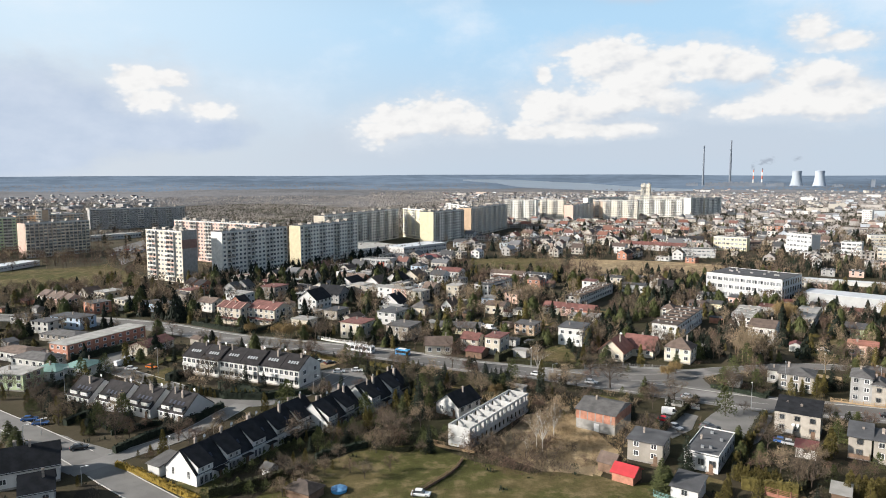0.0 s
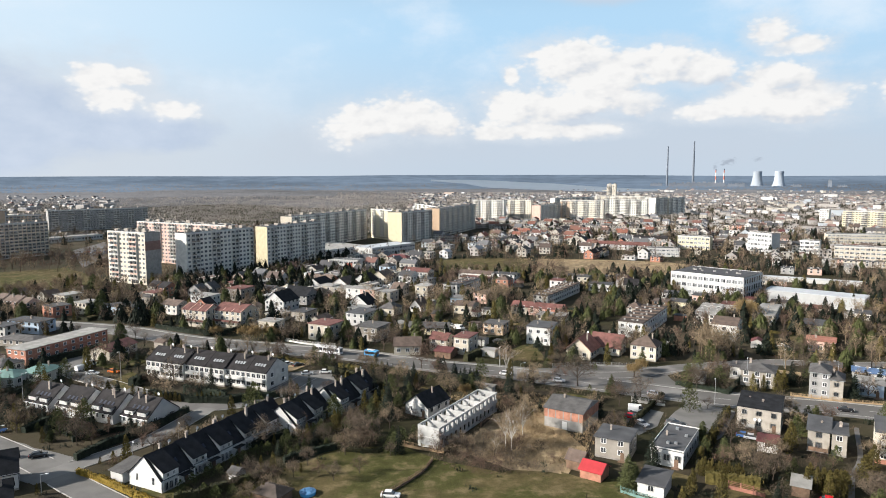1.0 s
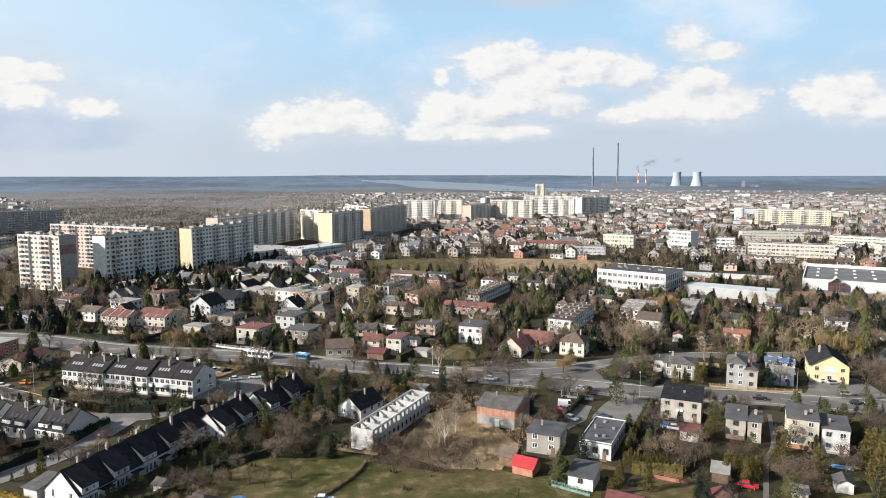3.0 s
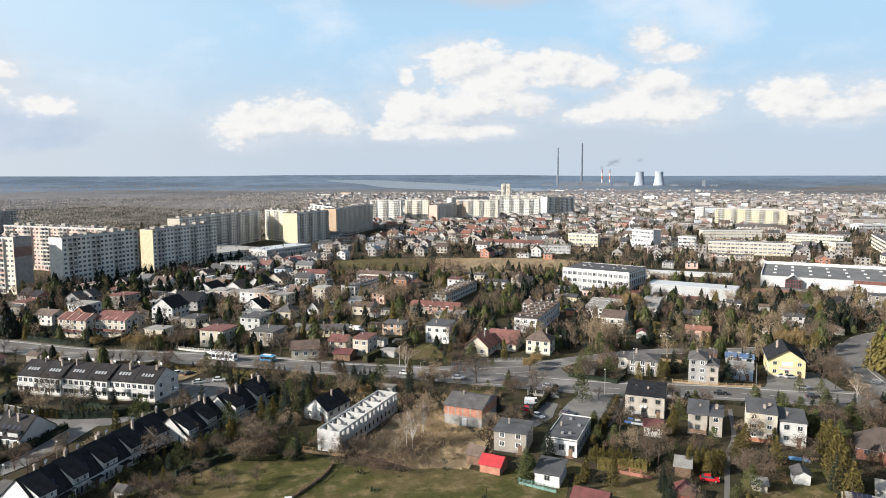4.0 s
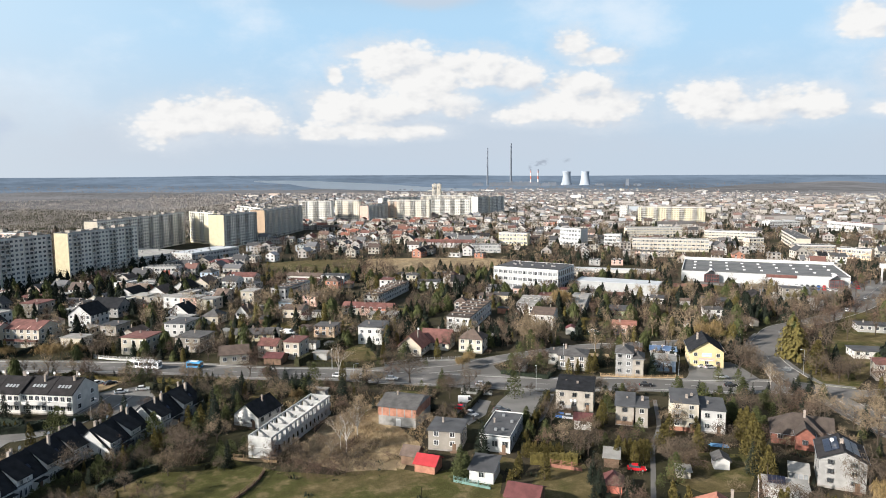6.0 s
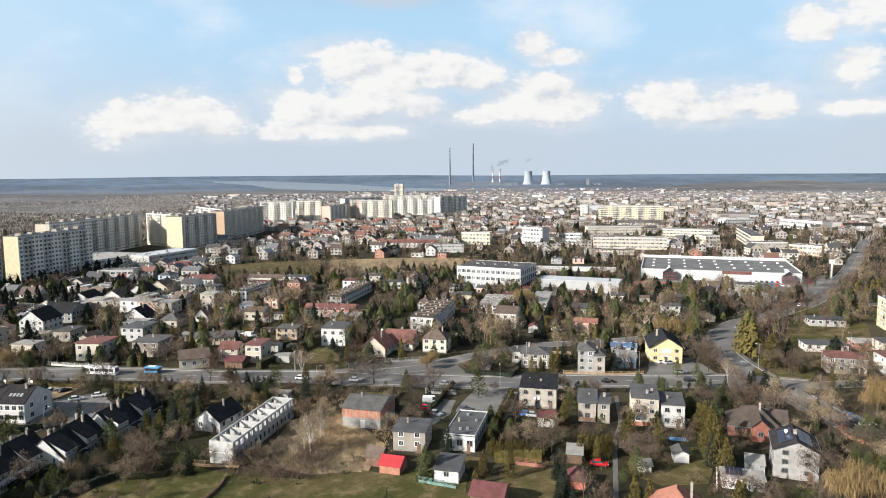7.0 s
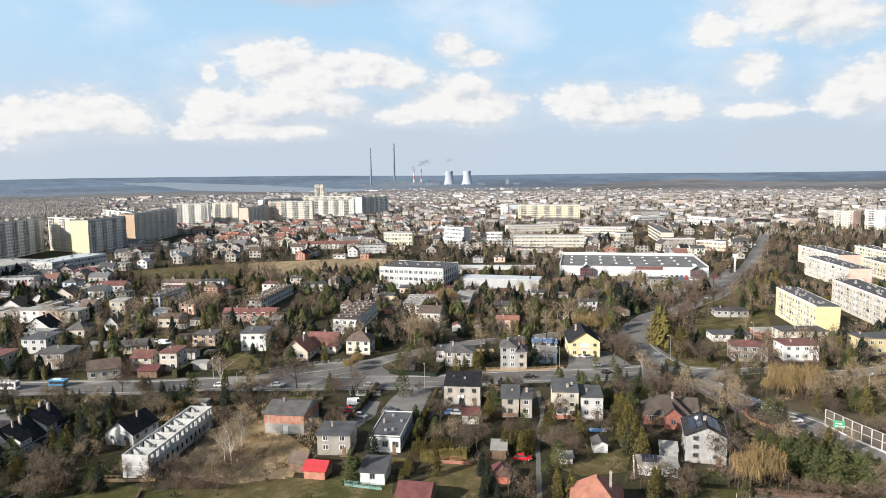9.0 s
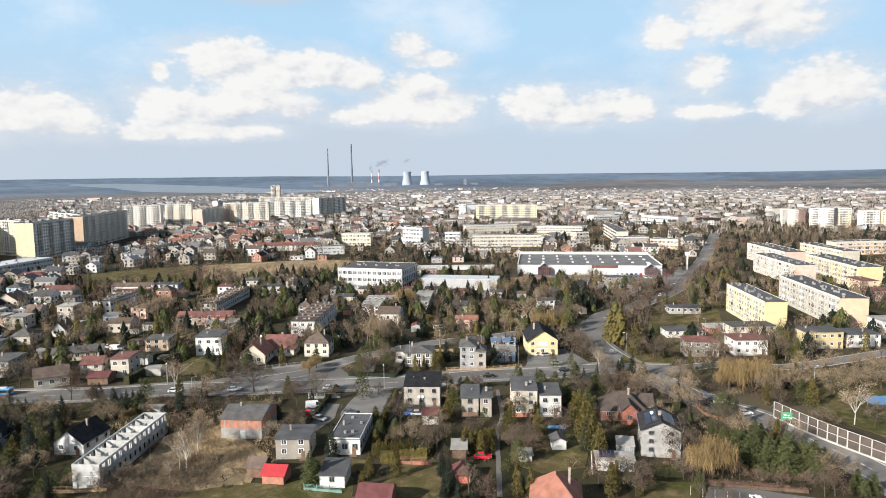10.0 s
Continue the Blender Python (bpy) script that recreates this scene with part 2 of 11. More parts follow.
ROOF = {
    "dark": surface("charcoal_tiles", (0.024, 0.025, 0.028), 0.9, 0.25, 0.5, 5, 0.4, spec=0.08),
    "grey": surface("grey_tiles", (0.089, 0.085, 0.083), 0.8, 0.25, 0.5, 5, 0.4),
    "slate": surface("slate_tiles", (0.030, 0.028, 0.029), 0.85, 0.25, 0.5, 5, 0.4, spec=0.12),
    "felt": surface("roofing_felt", (0.075, 0.076, 0.080), 0.85, 0.22, 0.25, 6, 0.2),
    "midgrey": surface("weathered_felt", (0.125, 0.127, 0.127), 0.85, 0.2, 0.12, 3, 0.2),
    "paleflat": surface("pale_felt", (0.30, 0.29, 0.27), 0.85, 0.2, 0.3, 6, 0.2),
    "red": surface("red_tiles", (0.150, 0.068, 0.058), 0.75, 0.25, 0.5, 5, 0.4),
    "brightred": surface("bright_red_sheet", (0.360, 0.035, 0.040), 0.6, 0.1, 0.5, 5, 0.1),
    "salmon": surface("salmon_tiles", (0.320, 0.140, 0.100), 0.8, 0.2, 0.5, 5, 0.4),
    "brown": surface("brown_tiles", (0.125, 0.092, 0.075), 0.8, 0.25, 0.5, 5, 0.4),
    "umber": surface("umber_tiles", (0.066, 0.052, 0.044), 0.8, 0.25, 0.5, 5, 0.4),
    "maroon": surface("maroon_sheet", (0.125, 0.048, 0.046), 0.6, 0.2, 0.5, 5, 0.2),
    "teal": surface("teal_sheet", (0.150, 0.250, 0.225), 0.6, 0.15, 0.4, 5, 0.1),
    "blue": surface("blue_sheet", (0.10, 0.17, 0.30), 0.5, 0.12, 0.4, 5, 0.1),
    "white": surface("white_sheet", (0.500, 0.520, 0.540), 0.55, 0.08, 0.2, 5, 0.05),
}
FRAME = surface("white_frame", (0.75, 0.75, 0.74), 0.5, 0.04, 1, 6, 0.0)
GLASS = surface("window_glass", (0.055, 0.060, 0.066), 0.08, 0.3, 0.3, 2, 0.0, spec=0.6, rnd=0.5)
# lighter panes: sky reflection and haze are put into the colour
PALE_GLASS = surface("pale_glass", (0.230, 0.240, 0.250), 0.2, 0.4, 0.35, 1.5, 0.0, spec=0.5, rnd=0.3)
# a still paler copy, with the wash of sunlight in its colour
PALE_PANE = surface("sun_washed_pale_glass", (0.34, 0.34, 0.33), 0.25, 0.4, 0.35, 1.5, 0.0, spec=0.4, rnd=0.3)
METAL = surface("galvanised_steel", (0.42, 0.43, 0.44), 0.45, 0.1, 2, 9, 0.05, metal=0.7)
STONE = surface("chimney_render", (0.31, 0.265, 0.23), 0.9, 0.2, 1.5, 8, 0.3)
PLINTH = surface("plinth", (0.27, 0.25, 0.23), 0.9, 0.2, 0.8, 8, 0.3)
SOLAR = surface("solar_panel", (0.014, 0.018, 0.035), 0.3, 0.2, 0.8, 6, 0.0, spec=0.6)
ASPHALT = surface("asphalt", (0.141, 0.134, 0.127), 0.9, 0.15, 0.06, 3, 0.15, second=(0.235, 0.225, 0.215))
PAVING = surface("concrete_paving", (0.160, 0.155, 0.147), 0.9, 0.15, 0.15, 4, 0.15)
KERB = surface("kerb_concrete", (0.38, 0.37, 0.35), 0.9, 0.1, 0.5, 6, 0.1)
LINE = surface("road_paint", (0.470, 0.470, 0.450), 0.8, 0.2, 1.0, 6, 0.0)
# the pale base stands in for sky mirrored in the lake
WATER = surface("water", (0.20, 0.235, 0.275), 0.45, 0.05, 0.01, 1, 0.0, spec=0.6)
BARK = surface("bark", (0.071, 0.055, 0.043), 0.95, 0.25, 1.5, 12, 0.4)
BIRCH = surface("birch_bark", (0.40, 0.375, 0.34), 0.9, 0.25, 2.0, 5, 0.2)
TWIG = surface("winter_twigs", (0.112, 0.085, 0.061), 0.95, 0.25, 0.7, 5, 0.0, rnd=0.25)
TWIG_PALE = surface("pale_twigs", (0.222, 0.168, 0.110), 0.95, 0.2, 0.7, 5, 0.0, rnd=0.2)
TWIG_RED = surface("reddish_twigs", (0.118, 0.077, 0.056), 0.95, 0.25, 0.7, 5, 0.0, rnd=0.25)
WILLOW = surface("willow_strands", (0.225, 0.158, 0.072), 0.9, 0.2, 0.7, 5, 0.0, rnd=0.15)
SPRUCE = surface("spruce_needles", (0.016, 0.023, 0.014), 0.9, 0.35, 0.9, 5, 0.0, rnd=0.25)
PINE = surface("pine_needles", (0.066, 0.074, 0.026), 0.9, 0.3, 0.9, 5, 0.0, rnd=0.2)
THUJA = surface("thuja_sprays", (0.098, 0.080, 0.023), 0.9, 0.3, 0.9, 5, 0.0, rnd=0.3)
HEDGE = surface("hedge_leaves", (0.032, 0.032, 0.014), 0.9, 0.35, 0.9, 5, 0.0, rnd=0.2)
GOLDEN = surface("golden_hedge", (0.200, 0.135, 0.020), 0.9, 0.25, 1.2, 5, 0.0)
RUST = surface("brick_red_fence", (0.280, 0.130, 0.095), 0.9, 0.15, 0.8, 6, 0.2)
TIMBER = surface("fence_timber", (0.34, 0.24, 0.14), 0.85, 0.2, 0.8, 9, 0.2)
TYRE = surface("tyre_rubber", (0.02, 0.02, 0.02), 0.9, 0.2, 2, 9, 0.0)
PAINT = {k: surface(k + "_car_paint", c, 0.25, 0.03, 0.5, 3, 0.0, spec=0.6, rnd=0.03) for k, c in {
    "white": (0.75, 0.75, 0.75), "silver": (0.42, 0.43, 0.45), "black": (0.018, 0.018, 0.02), "blue": (0.05, 0.12, 0.30),
    "red": (0.55, 0.02, 0.03), "grey": (0.14, 0.145, 0.15), "orange": (0.6, 0.16, 0.03), "skyblue": (0.08, 0.32, 0.60)}.items()}
SIGNGREEN = surface("green_sign", (0.02, 0.30, 0.16), 0.5, 0.05, 0.5, 3, 0.0)
TARP = surface("blue_tarpaulin", (0.110, 0.260, 0.460), 0.5, 0.2, 2, 6, 0.3)


def make_ground_matter():
    """Winter suburb from above: plots of worn grass, leaf litter and dug earth."""
    m = bpy.data.materials.new("winter_ground")
    m.use_nodes = True
    s = Nodes(m.node_tree)
    at = s.tree.nodes.new("ShaderNodeNewGeometry").outputs["Position"]
    plots = s.add("ShaderNodeTexVoronoi", Scale=0.045)
    s.link(at, plots.inputs["Vector"])
    plot = s.add("ShaderNodeSeparateColor")
    s.link(plots.outputs["Color"], plot.inputs[0])
    broad, mid, fine = s.noise(at, 0.012, 4), s.noise(at, 0.11, 4), s.noise(at, 1.3, 3)
    a = s.ramp(s.math("ADD", s.math("MULTIPLY", mid, 0.7), s.math("MULTIPLY", plot.outputs[0], 0.35)),
               (0.3, (0.026, 0.028, 0.013)), (0.45, (0.045, 0.041, 0.021)), (0.6, (0.066, 0.054, 0.034)), (0.75, (0.034, 0.028, 0.021)))
    col = s.mix(s.step(broad, 0.48, 0.70), a, (0.108, 0.088, 0.058))
    col = s.mix(s.math("MULTIPLY", fine, 0.5), col, (0.026, 0.024, 0.016))
    b = s.add("ShaderNodeBsdfPrincipled", Roughness=0.95)
    b.inputs["Specular IOR Level"].default_value = 0.1
    s.link(col, b.inputs["Base Color"])
    bp = s.add("ShaderNodeBump", Strength=0.6, Distance=0.3)
    s.link(fine, bp.inputs["Height"])
    s.link(bp.outputs[0], b.inputs["Normal"])
    out = s.add("ShaderNodeOutputMaterial")
    s.link(b.outputs[0], out.inputs[0])
    return m


GROUND = make_ground_matter()


def turf(name, green, worn, straw, bare):
    """Grass in winter: green and worn drifts, straw patches, bare spots, and a fine tufted grain."""
    m = bpy.data.materials.new(name)
    m.use_nodes = True
    s = Nodes(m.node_tree)
    at = s.tree.nodes.new("ShaderNodeNewGeometry").outputs["Position"]
    broad, mid, small, fine = s.noise(at, 0.035, 5, 0.6), s.noise(at, 0.22, 5, 0.65), s.noise(at, 0.9, 4, 0.6), s.noise(at, 4.0, 3)
    col = s.mix(s.step(broad, 0.44, 0.56), green, worn)
    col = s.mix(s.math("MULTIPLY", s.step(mid, 0.48, 0.66), 0.8), col, straw)
    col = s.mix(s.math("MULTIPLY", s.step(small, 0.60, 0.74), 0.75), col, bare)
    val = s.add("ShaderNodeHueSaturation")
    s.link(s.math("ADD", s.math("MULTIPLY", fine, 0.9), s.math("MULTIPLY_ADD", mid, 1.5, -0.2)), val.inputs["Value"])
    s.link(col, val.inputs["Color"])
    b = s.add("ShaderNodeBsdfPrincipled", Roughness=0.95)
    b.inputs["Specular IOR Level"].default_value = 0.1
    s.link(val.outputs[0], b.inputs["Base Color"])
    bp = s.add("ShaderNodeBump", Strength=0.8, Distance=0.15)
    s.link(s.math("ADD", fine, small), bp.inputs["Height"])
    s.link(bp.outputs[0], b.inputs["Normal"])
    out = s.add("ShaderNodeOutputMaterial")
    s.link(b.outputs[0], out.inputs[0])
    return m


LAWN = turf("mown_winter_lawn", (0.066, 0.066, 0.022), (0.098, 0.079, 0.036), (0.140, 0.108, 0.060), (0.050, 0.038, 0.025))
DRYGRASS = turf("dry_tall_grass", (0.29, 0.215, 0.128), (0.24, 0.182, 0.112), (0.35, 0.27, 0.165), (0.14, 0.10, 0.068))

# ---- building helpers ----
def mesh_of(name, bm, *mats):
    me = bpy.data.meshes.new(name)
    bm.to_mesh(me)
    bm.free()
    for m in mats:
        me.materials.append(m)
    return me


def part(name, bm, material, parent, label=""):
    """One mesh object under a thing or under a part; bm may be a finished mesh."""
    me = bm if isinstance(bm, bpy.types.Mesh) else mesh_of(name, bm, *(material if isinstance(material, tuple) else (material,)))
    ob = new(name, me)
    ob.parent = parent
    if label:
        ob["label"] = label
    return ob


def box(bm, x0, y0, z0, x1, y1, z1, mat=0):
    v = [bm.verts.new(p) for p in ((x0, y0, z0), (x1, y0, z0), (x1, y1, z0), (x0, y1, z0), (x0, y0, z1), (x1, y0, z1), (x1, y1, z1), (x0, y1, z1))]
    for f in ((3, 2, 1, 0), (4, 5, 6, 7), (0, 1, 5, 4), (1, 2, 6, 5), (2, 3, 7, 6), (3, 0, 4, 7)):
        bm.faces.new([v[i] for i in f]).material_index = mat


def boxed(*b):
    bm = bmesh.new()
    box(bm, *b)
    return bm


def tube(bm, a, b, ra, rb, sides=5, mat=0):
    a, b = Vector(a), Vector(b)
    way = b - a
    u = way.orthogonal().normalized()
    w = way.cross(u).normalized()
    ring = [[bm.verts.new(p + (u * math.cos(k) + w * math.sin(k)) * r) for k in (2 * math.pi * i / sides for i in range(sides))] for p, r in ((a, ra), (b, rb))]
    for i in range(sides):
        j = (i + 1) % sides
        bm.faces.new((ring[0][i], ring[0][j], ring[1][j], ring[1][i])).material_index = mat
    if sides > 3:
        bm.faces.new(ring[1]).material_index = mat


def solid(bm, faces, thick):
    """Faces given by corner points, thickened downwards."""
    for f in faces:
        top = [bm.verts.new(p) for p in f]
        low = [bm.verts.new((p[0], p[1], p[2] - thick)) for p in f]
        bm.faces.new(top)
        bm.faces.new(low[::-1])
        n = len(f)
        for i in range(n):
            bm.faces.new((top[i], low[i], low[(i + 1) % n], top[(i + 1) % n]))


WINDOWS = {}
BARE = []      # open lawns and meadows
TAKEN = []     # plan of what stands: x, y, radius


def window_parts(w, h, bars=1):
    """Frame with sill, and pane; they look along -y from the wall's face."""
    key = (round(w, 1), round(h, 1), bars)
    if key not in WINDOWS:
        f = bmesh.new()
        t = 0.13
        xs = [-w / 2, -w / 2 + t]
        for k in range(bars):
            c = -w / 2 + w * (k + 1) / (bars + 1)
            xs += [c - 0.05, c + 0.05]
        xs += [w / 2 - t, w / 2]
        zs = [0, t, h - t, h]
        grid = [[f.verts.new((x, -0.05, z)) for x in xs] for z in zs]
        for j in range(3):
            for i in range(len(xs) - 1):
                if j != 1 or i % 2 == 0:
                    f.faces.new((grid[j][i], grid[j][i + 1], grid[j + 1][i + 1], grid[j + 1][i]))
        bmesh.ops.solidify(f, geom=f.faces[:], thickness=-0.05)
        p = bmesh.new()
        box(p, -w / 2 + t, -0.025, t, w / 2 - t, -0.004, h - t)
        WINDOWS[key] = (mesh_of("window", f, FRAME), mesh_of("pane", p, GLASS))
    return WINDOWS[key]


def add_window(house, face, along, z, w, h, size, bars=1):
    """face: 0 front, 1 right, 2 back, 3 left; along: metres from that face's middle."""
    W, D = size
    out = (D, W, D, W)[face] / 2 + 0.003
    frame_me, pane_me = window_parts(w, h, bars)
    fr = part("window", frame_me, None, house)
    fr.matrix_basis = pose(0, 0, 0, 0, 0, 90 * face) @ pose(along, -out, z)
    part("pane", pane_me, None, fr)


def windows_on(house, face, cols, storeys, z0, sh, size, w=1.4, h=1.4, skip=()):
    span = (size[0], size[1], size[0], size[1])[face]
    for k in range(cols):
        for st in range(storeys):
            if (k, st) not in skip:
                add_window(house, face, (k + 0.5) * span / cols - span / 2, z0 + st * sh + 0.9, min(w, span / cols * 0.7), h, size)


PLAIN = {}


def plain_window(w, h):
    """Frame, panes and sill of a window seen from afar, one mesh that looks along -y."""
    if (w, h) not in PLAIN:
        bm = bmesh.new()
        box(bm, -w / 2 - 0.08, -0.05, -0.08, w / 2 + 0.08, 0.0, h + 0.08, 0)
        for e in (-1, 1):
            x0, x1 = sorted((e * 0.04, e * (w / 2 - 0.05)))
            box(bm, x0, -0.07, 0.05, x1, -0.052, h - 0.05, 1)
        box(bm, -w / 2 - 0.12, -0.16, -0.14, w / 2 + 0.12, -0.004, -0.085, 0)
        PLAIN[w, h] = mesh_of("window", bm, FRAME, GLASS)
    return PLAIN[w, h]


def window_sheet(size, storeys, cols, z0, sh, faces=(0, 1, 2, 3), w=1.4, h=1.4):
    """All the windows of a house far off, each pane and frame as relief in one mesh."""
    bm = bmesh.new()
    for face in faces:
        span, out = (size[0], size[1], size[0], size[1])[face], (size[1], size[0], size[1], size[0])[face] / 2
        n = cols if face % 2 == 0 else max(1, round(cols * size[1] / size[0]))
        turn = Matrix.Rotation(math.pi / 2 * face, 3, "Z")
        for k in range(n):
            for st in range(storeys):
                c, z = (k + 0.5) * span / n - span / 2, z0 + st * sh + 0.9
                for g, o, mt in ((0.08, 0.03, 0), (-0.04, 0.06, 1)):
                    q = [(c - w / 2 - g, z - g), (c + w / 2 + g, z - g), (c + w / 2 + g, z + h + g), (c - w / 2 - g, z + h + g)]
                    v = [bm.verts.new(turn @ Vector((a, -out - o, b))) for a, b in q]
                    bm.faces.new(v).material_index = mt
    return bm


def walls(w, d, h, roof, rise, ridge):
    """A closed wall body, with its gables."""
    bm = bmesh.new()
    box(bm, -w / 2, -d / 2, -0.3, w / 2, d / 2, h)
    if roof == "gable":
        k = rise - 0.06
        if ridge == "x":
            ends = [[(s * w / 2, -d / 2, h), (s * w / 2, d / 2, h), (s * w / 2, 0, h + k)] for s in (-1, 1)]
        else:
            ends = [[(-w / 2, s * d / 2, h), (w / 2, s * d / 2, h), (0, s * d / 2, h + k)] for s in (-1, 1)]
        a, b = [[bm.verts.new(p) for p in e] for e in ends]
        bm.faces.new(a)
        bm.faces.new(b[::-1])
        for i in range(3):
            j = (i + 1) % 3
            bm.faces.new((a[i], b[i], b[j], a[j]))
    elif roof == "shed":
        k = rise - 0.06
        v = [bm.verts.new(p) for p in ((-w / 2, -d / 2, h), (w / 2, -d / 2, h), (w / 2, d / 2, h), (-w / 2, d / 2, h), (w / 2, d / 2, h + k), (-w / 2, d / 2, h + k))]
        for f in ((0, 1, 4, 5), (1, 2, 4), (0, 5, 3), (2, 3, 5, 4)):
            bm.faces.new([v[i] for i in f])
    bmesh.ops.recalc_face_normals(bm, faces=bm.faces)
    return bm


def roof_shell(w, d, h, roof, rise, ridge, over):
    bm = bmesh.new()
    W, D = w / 2 + over, d / 2 + over
    if roof == "gable":
        if ridge == "x":
            low = h - rise * over / (d / 2)
            for s in (-1, 1):
                solid(bm, [[(-W * s, s * D, low + 0.12), (W * s, s * D, low + 0.12), (W * s, 0, h + rise + 0.12), (-W * s, 0, h + rise + 0.12)][::-1]], 0.16)
        else:
            low = h - rise * over / (w / 2)
            for s in (-1, 1):
                solid(bm, [[(s * W, D * s, low + 0.12), (s * W, -D * s, low + 0.12), (0, -D * s, h + rise + 0.12), (0, D * s, h + rise + 0.12)][::-1]], 0.16)
    elif roof == "hip":
        low, top = h - 0.02, h + rise
        r = max(0.0, W - D) if w >= d else 0.0
        q = max(0.0, D - W) if d > w else 0.0
        c = [(-W, -D, low), (W, -D, low), (W, D, low), (-W, D, low)]
        e1, e2 = (-r, -q, top), (r, q, top)
        if w >= d:
            faces = [[c[0], c[1], e2, e1], [c[1], c[2], e2], [c[2], c[3], e1, e2], [c[3], c[0], e1]]
        else:
            faces = [[c[0], c[1], e1], [c[1], c[2], e2, e1], [c[2], c[3], e2], [c[3], c[0], e1, e2]]
        solid(bm, [[(p[0], p[1], p[2] + 0.15) for p in f] for f in faces], 0.15)
        box(bm, -W + 0.05, -D + 0.05, low - 0.02, W - 0.05, D - 0.05, low + 0.1)
    elif roof == "shed":
        k = rise / d
        solid(bm, [[(-W, -D, h - k * over + 0.14), (W, -D, h - k * over + 0.14), (W, D, h + rise + k * over + 0.14), (-W, D, h + rise + k * over + 0.14)]], 0.16)
    else:
        box(bm, -W, -D, h, W, D, h + 0.22)
        box(bm, -W + 0.35, -D + 0.35, h + 0.22, W - 0.35, D - 0.35, h + 0.27)
    bmesh.ops.recalc_face_normals(bm, faces=bm.faces)
    return bm


def chimney(house, x, y, z0, z1, s=0.55, mat=None):
    bm = bmesh.new()
    box(bm, x - s / 2, y - s / 2, z0, x + s / 2, y + s / 2, z1)
    box(bm, x - s / 2 - 0.08, y - s / 2 - 0.08, z1, x + s / 2 + 0.08, y + s / 2 + 0.08, z1 + 0.12)
    for k in (-0.12, 0.12):
        box(bm, x + k - 0.07, y - 0.07, z1 + 0.12, x + k + 0.07, y + 0.07, z1 + 0.35)
    part("chimney", bm, mat or STONE, house)


def dish(house, x, y, z):
    """A satellite dish on its mast."""
    bm = bmesh.new()
    tube(bm, (x, y, z), (x, y, z + 1.0), 0.03, 0.03, 4)
    c, ring = bm.verts.new((x, y - 0.08, z + 1.0)), []
    for i in range(8):
        a = i * math.pi / 4
        ring.append(bm.verts.new((x + 0.45 * math.cos(a), y - 0.22, z + 1.0 + 0.45 * math.sin(a))))
    for i in range(8):
        bm.faces.new((c, ring[i], ring[(i + 1) % 8]))
    part("satellite_dish", bm, FRAME, house)


SHADE = {"panel": "white", "creampanel": "cream", "white": "white", "offwhite": "weathered off-white", "cream": "cream", "beige": "beige", "grey": "grey", "yellow": "yellow", "paleyellow": "pale yellow",
         "orange": "apricot", "pink": "salmon", "green": "pale green", "blue": "pale blue", "red": "dark red", "brick": "red-brick", "darkbrick": "dark red-brick", "block": "bare aerated-block",
         "concrete": "bare concrete", "lightgrey": "light grey", "oldcream": "weathered cream", "oldyellow": "weathered pale yellow", "brownred": "red-brown", "brown": "brown boarded"}
ROOFSAY = {"dark": "charcoal tiled", "grey": "grey tiled", "slate": "dark slate", "felt": "dark felt", "paleflat": "pale felt", "midgrey": "weathered grey felt", "red": "red tiled", "brightred": "bright red sheet", "salmon": "salmon tiled",
           "brown": "brown tiled", "umber": "dark umber tiled", "maroon": "maroon sheet", "teal": "teal sheet", "blue": "blue sheet", "white": "white sheet"}


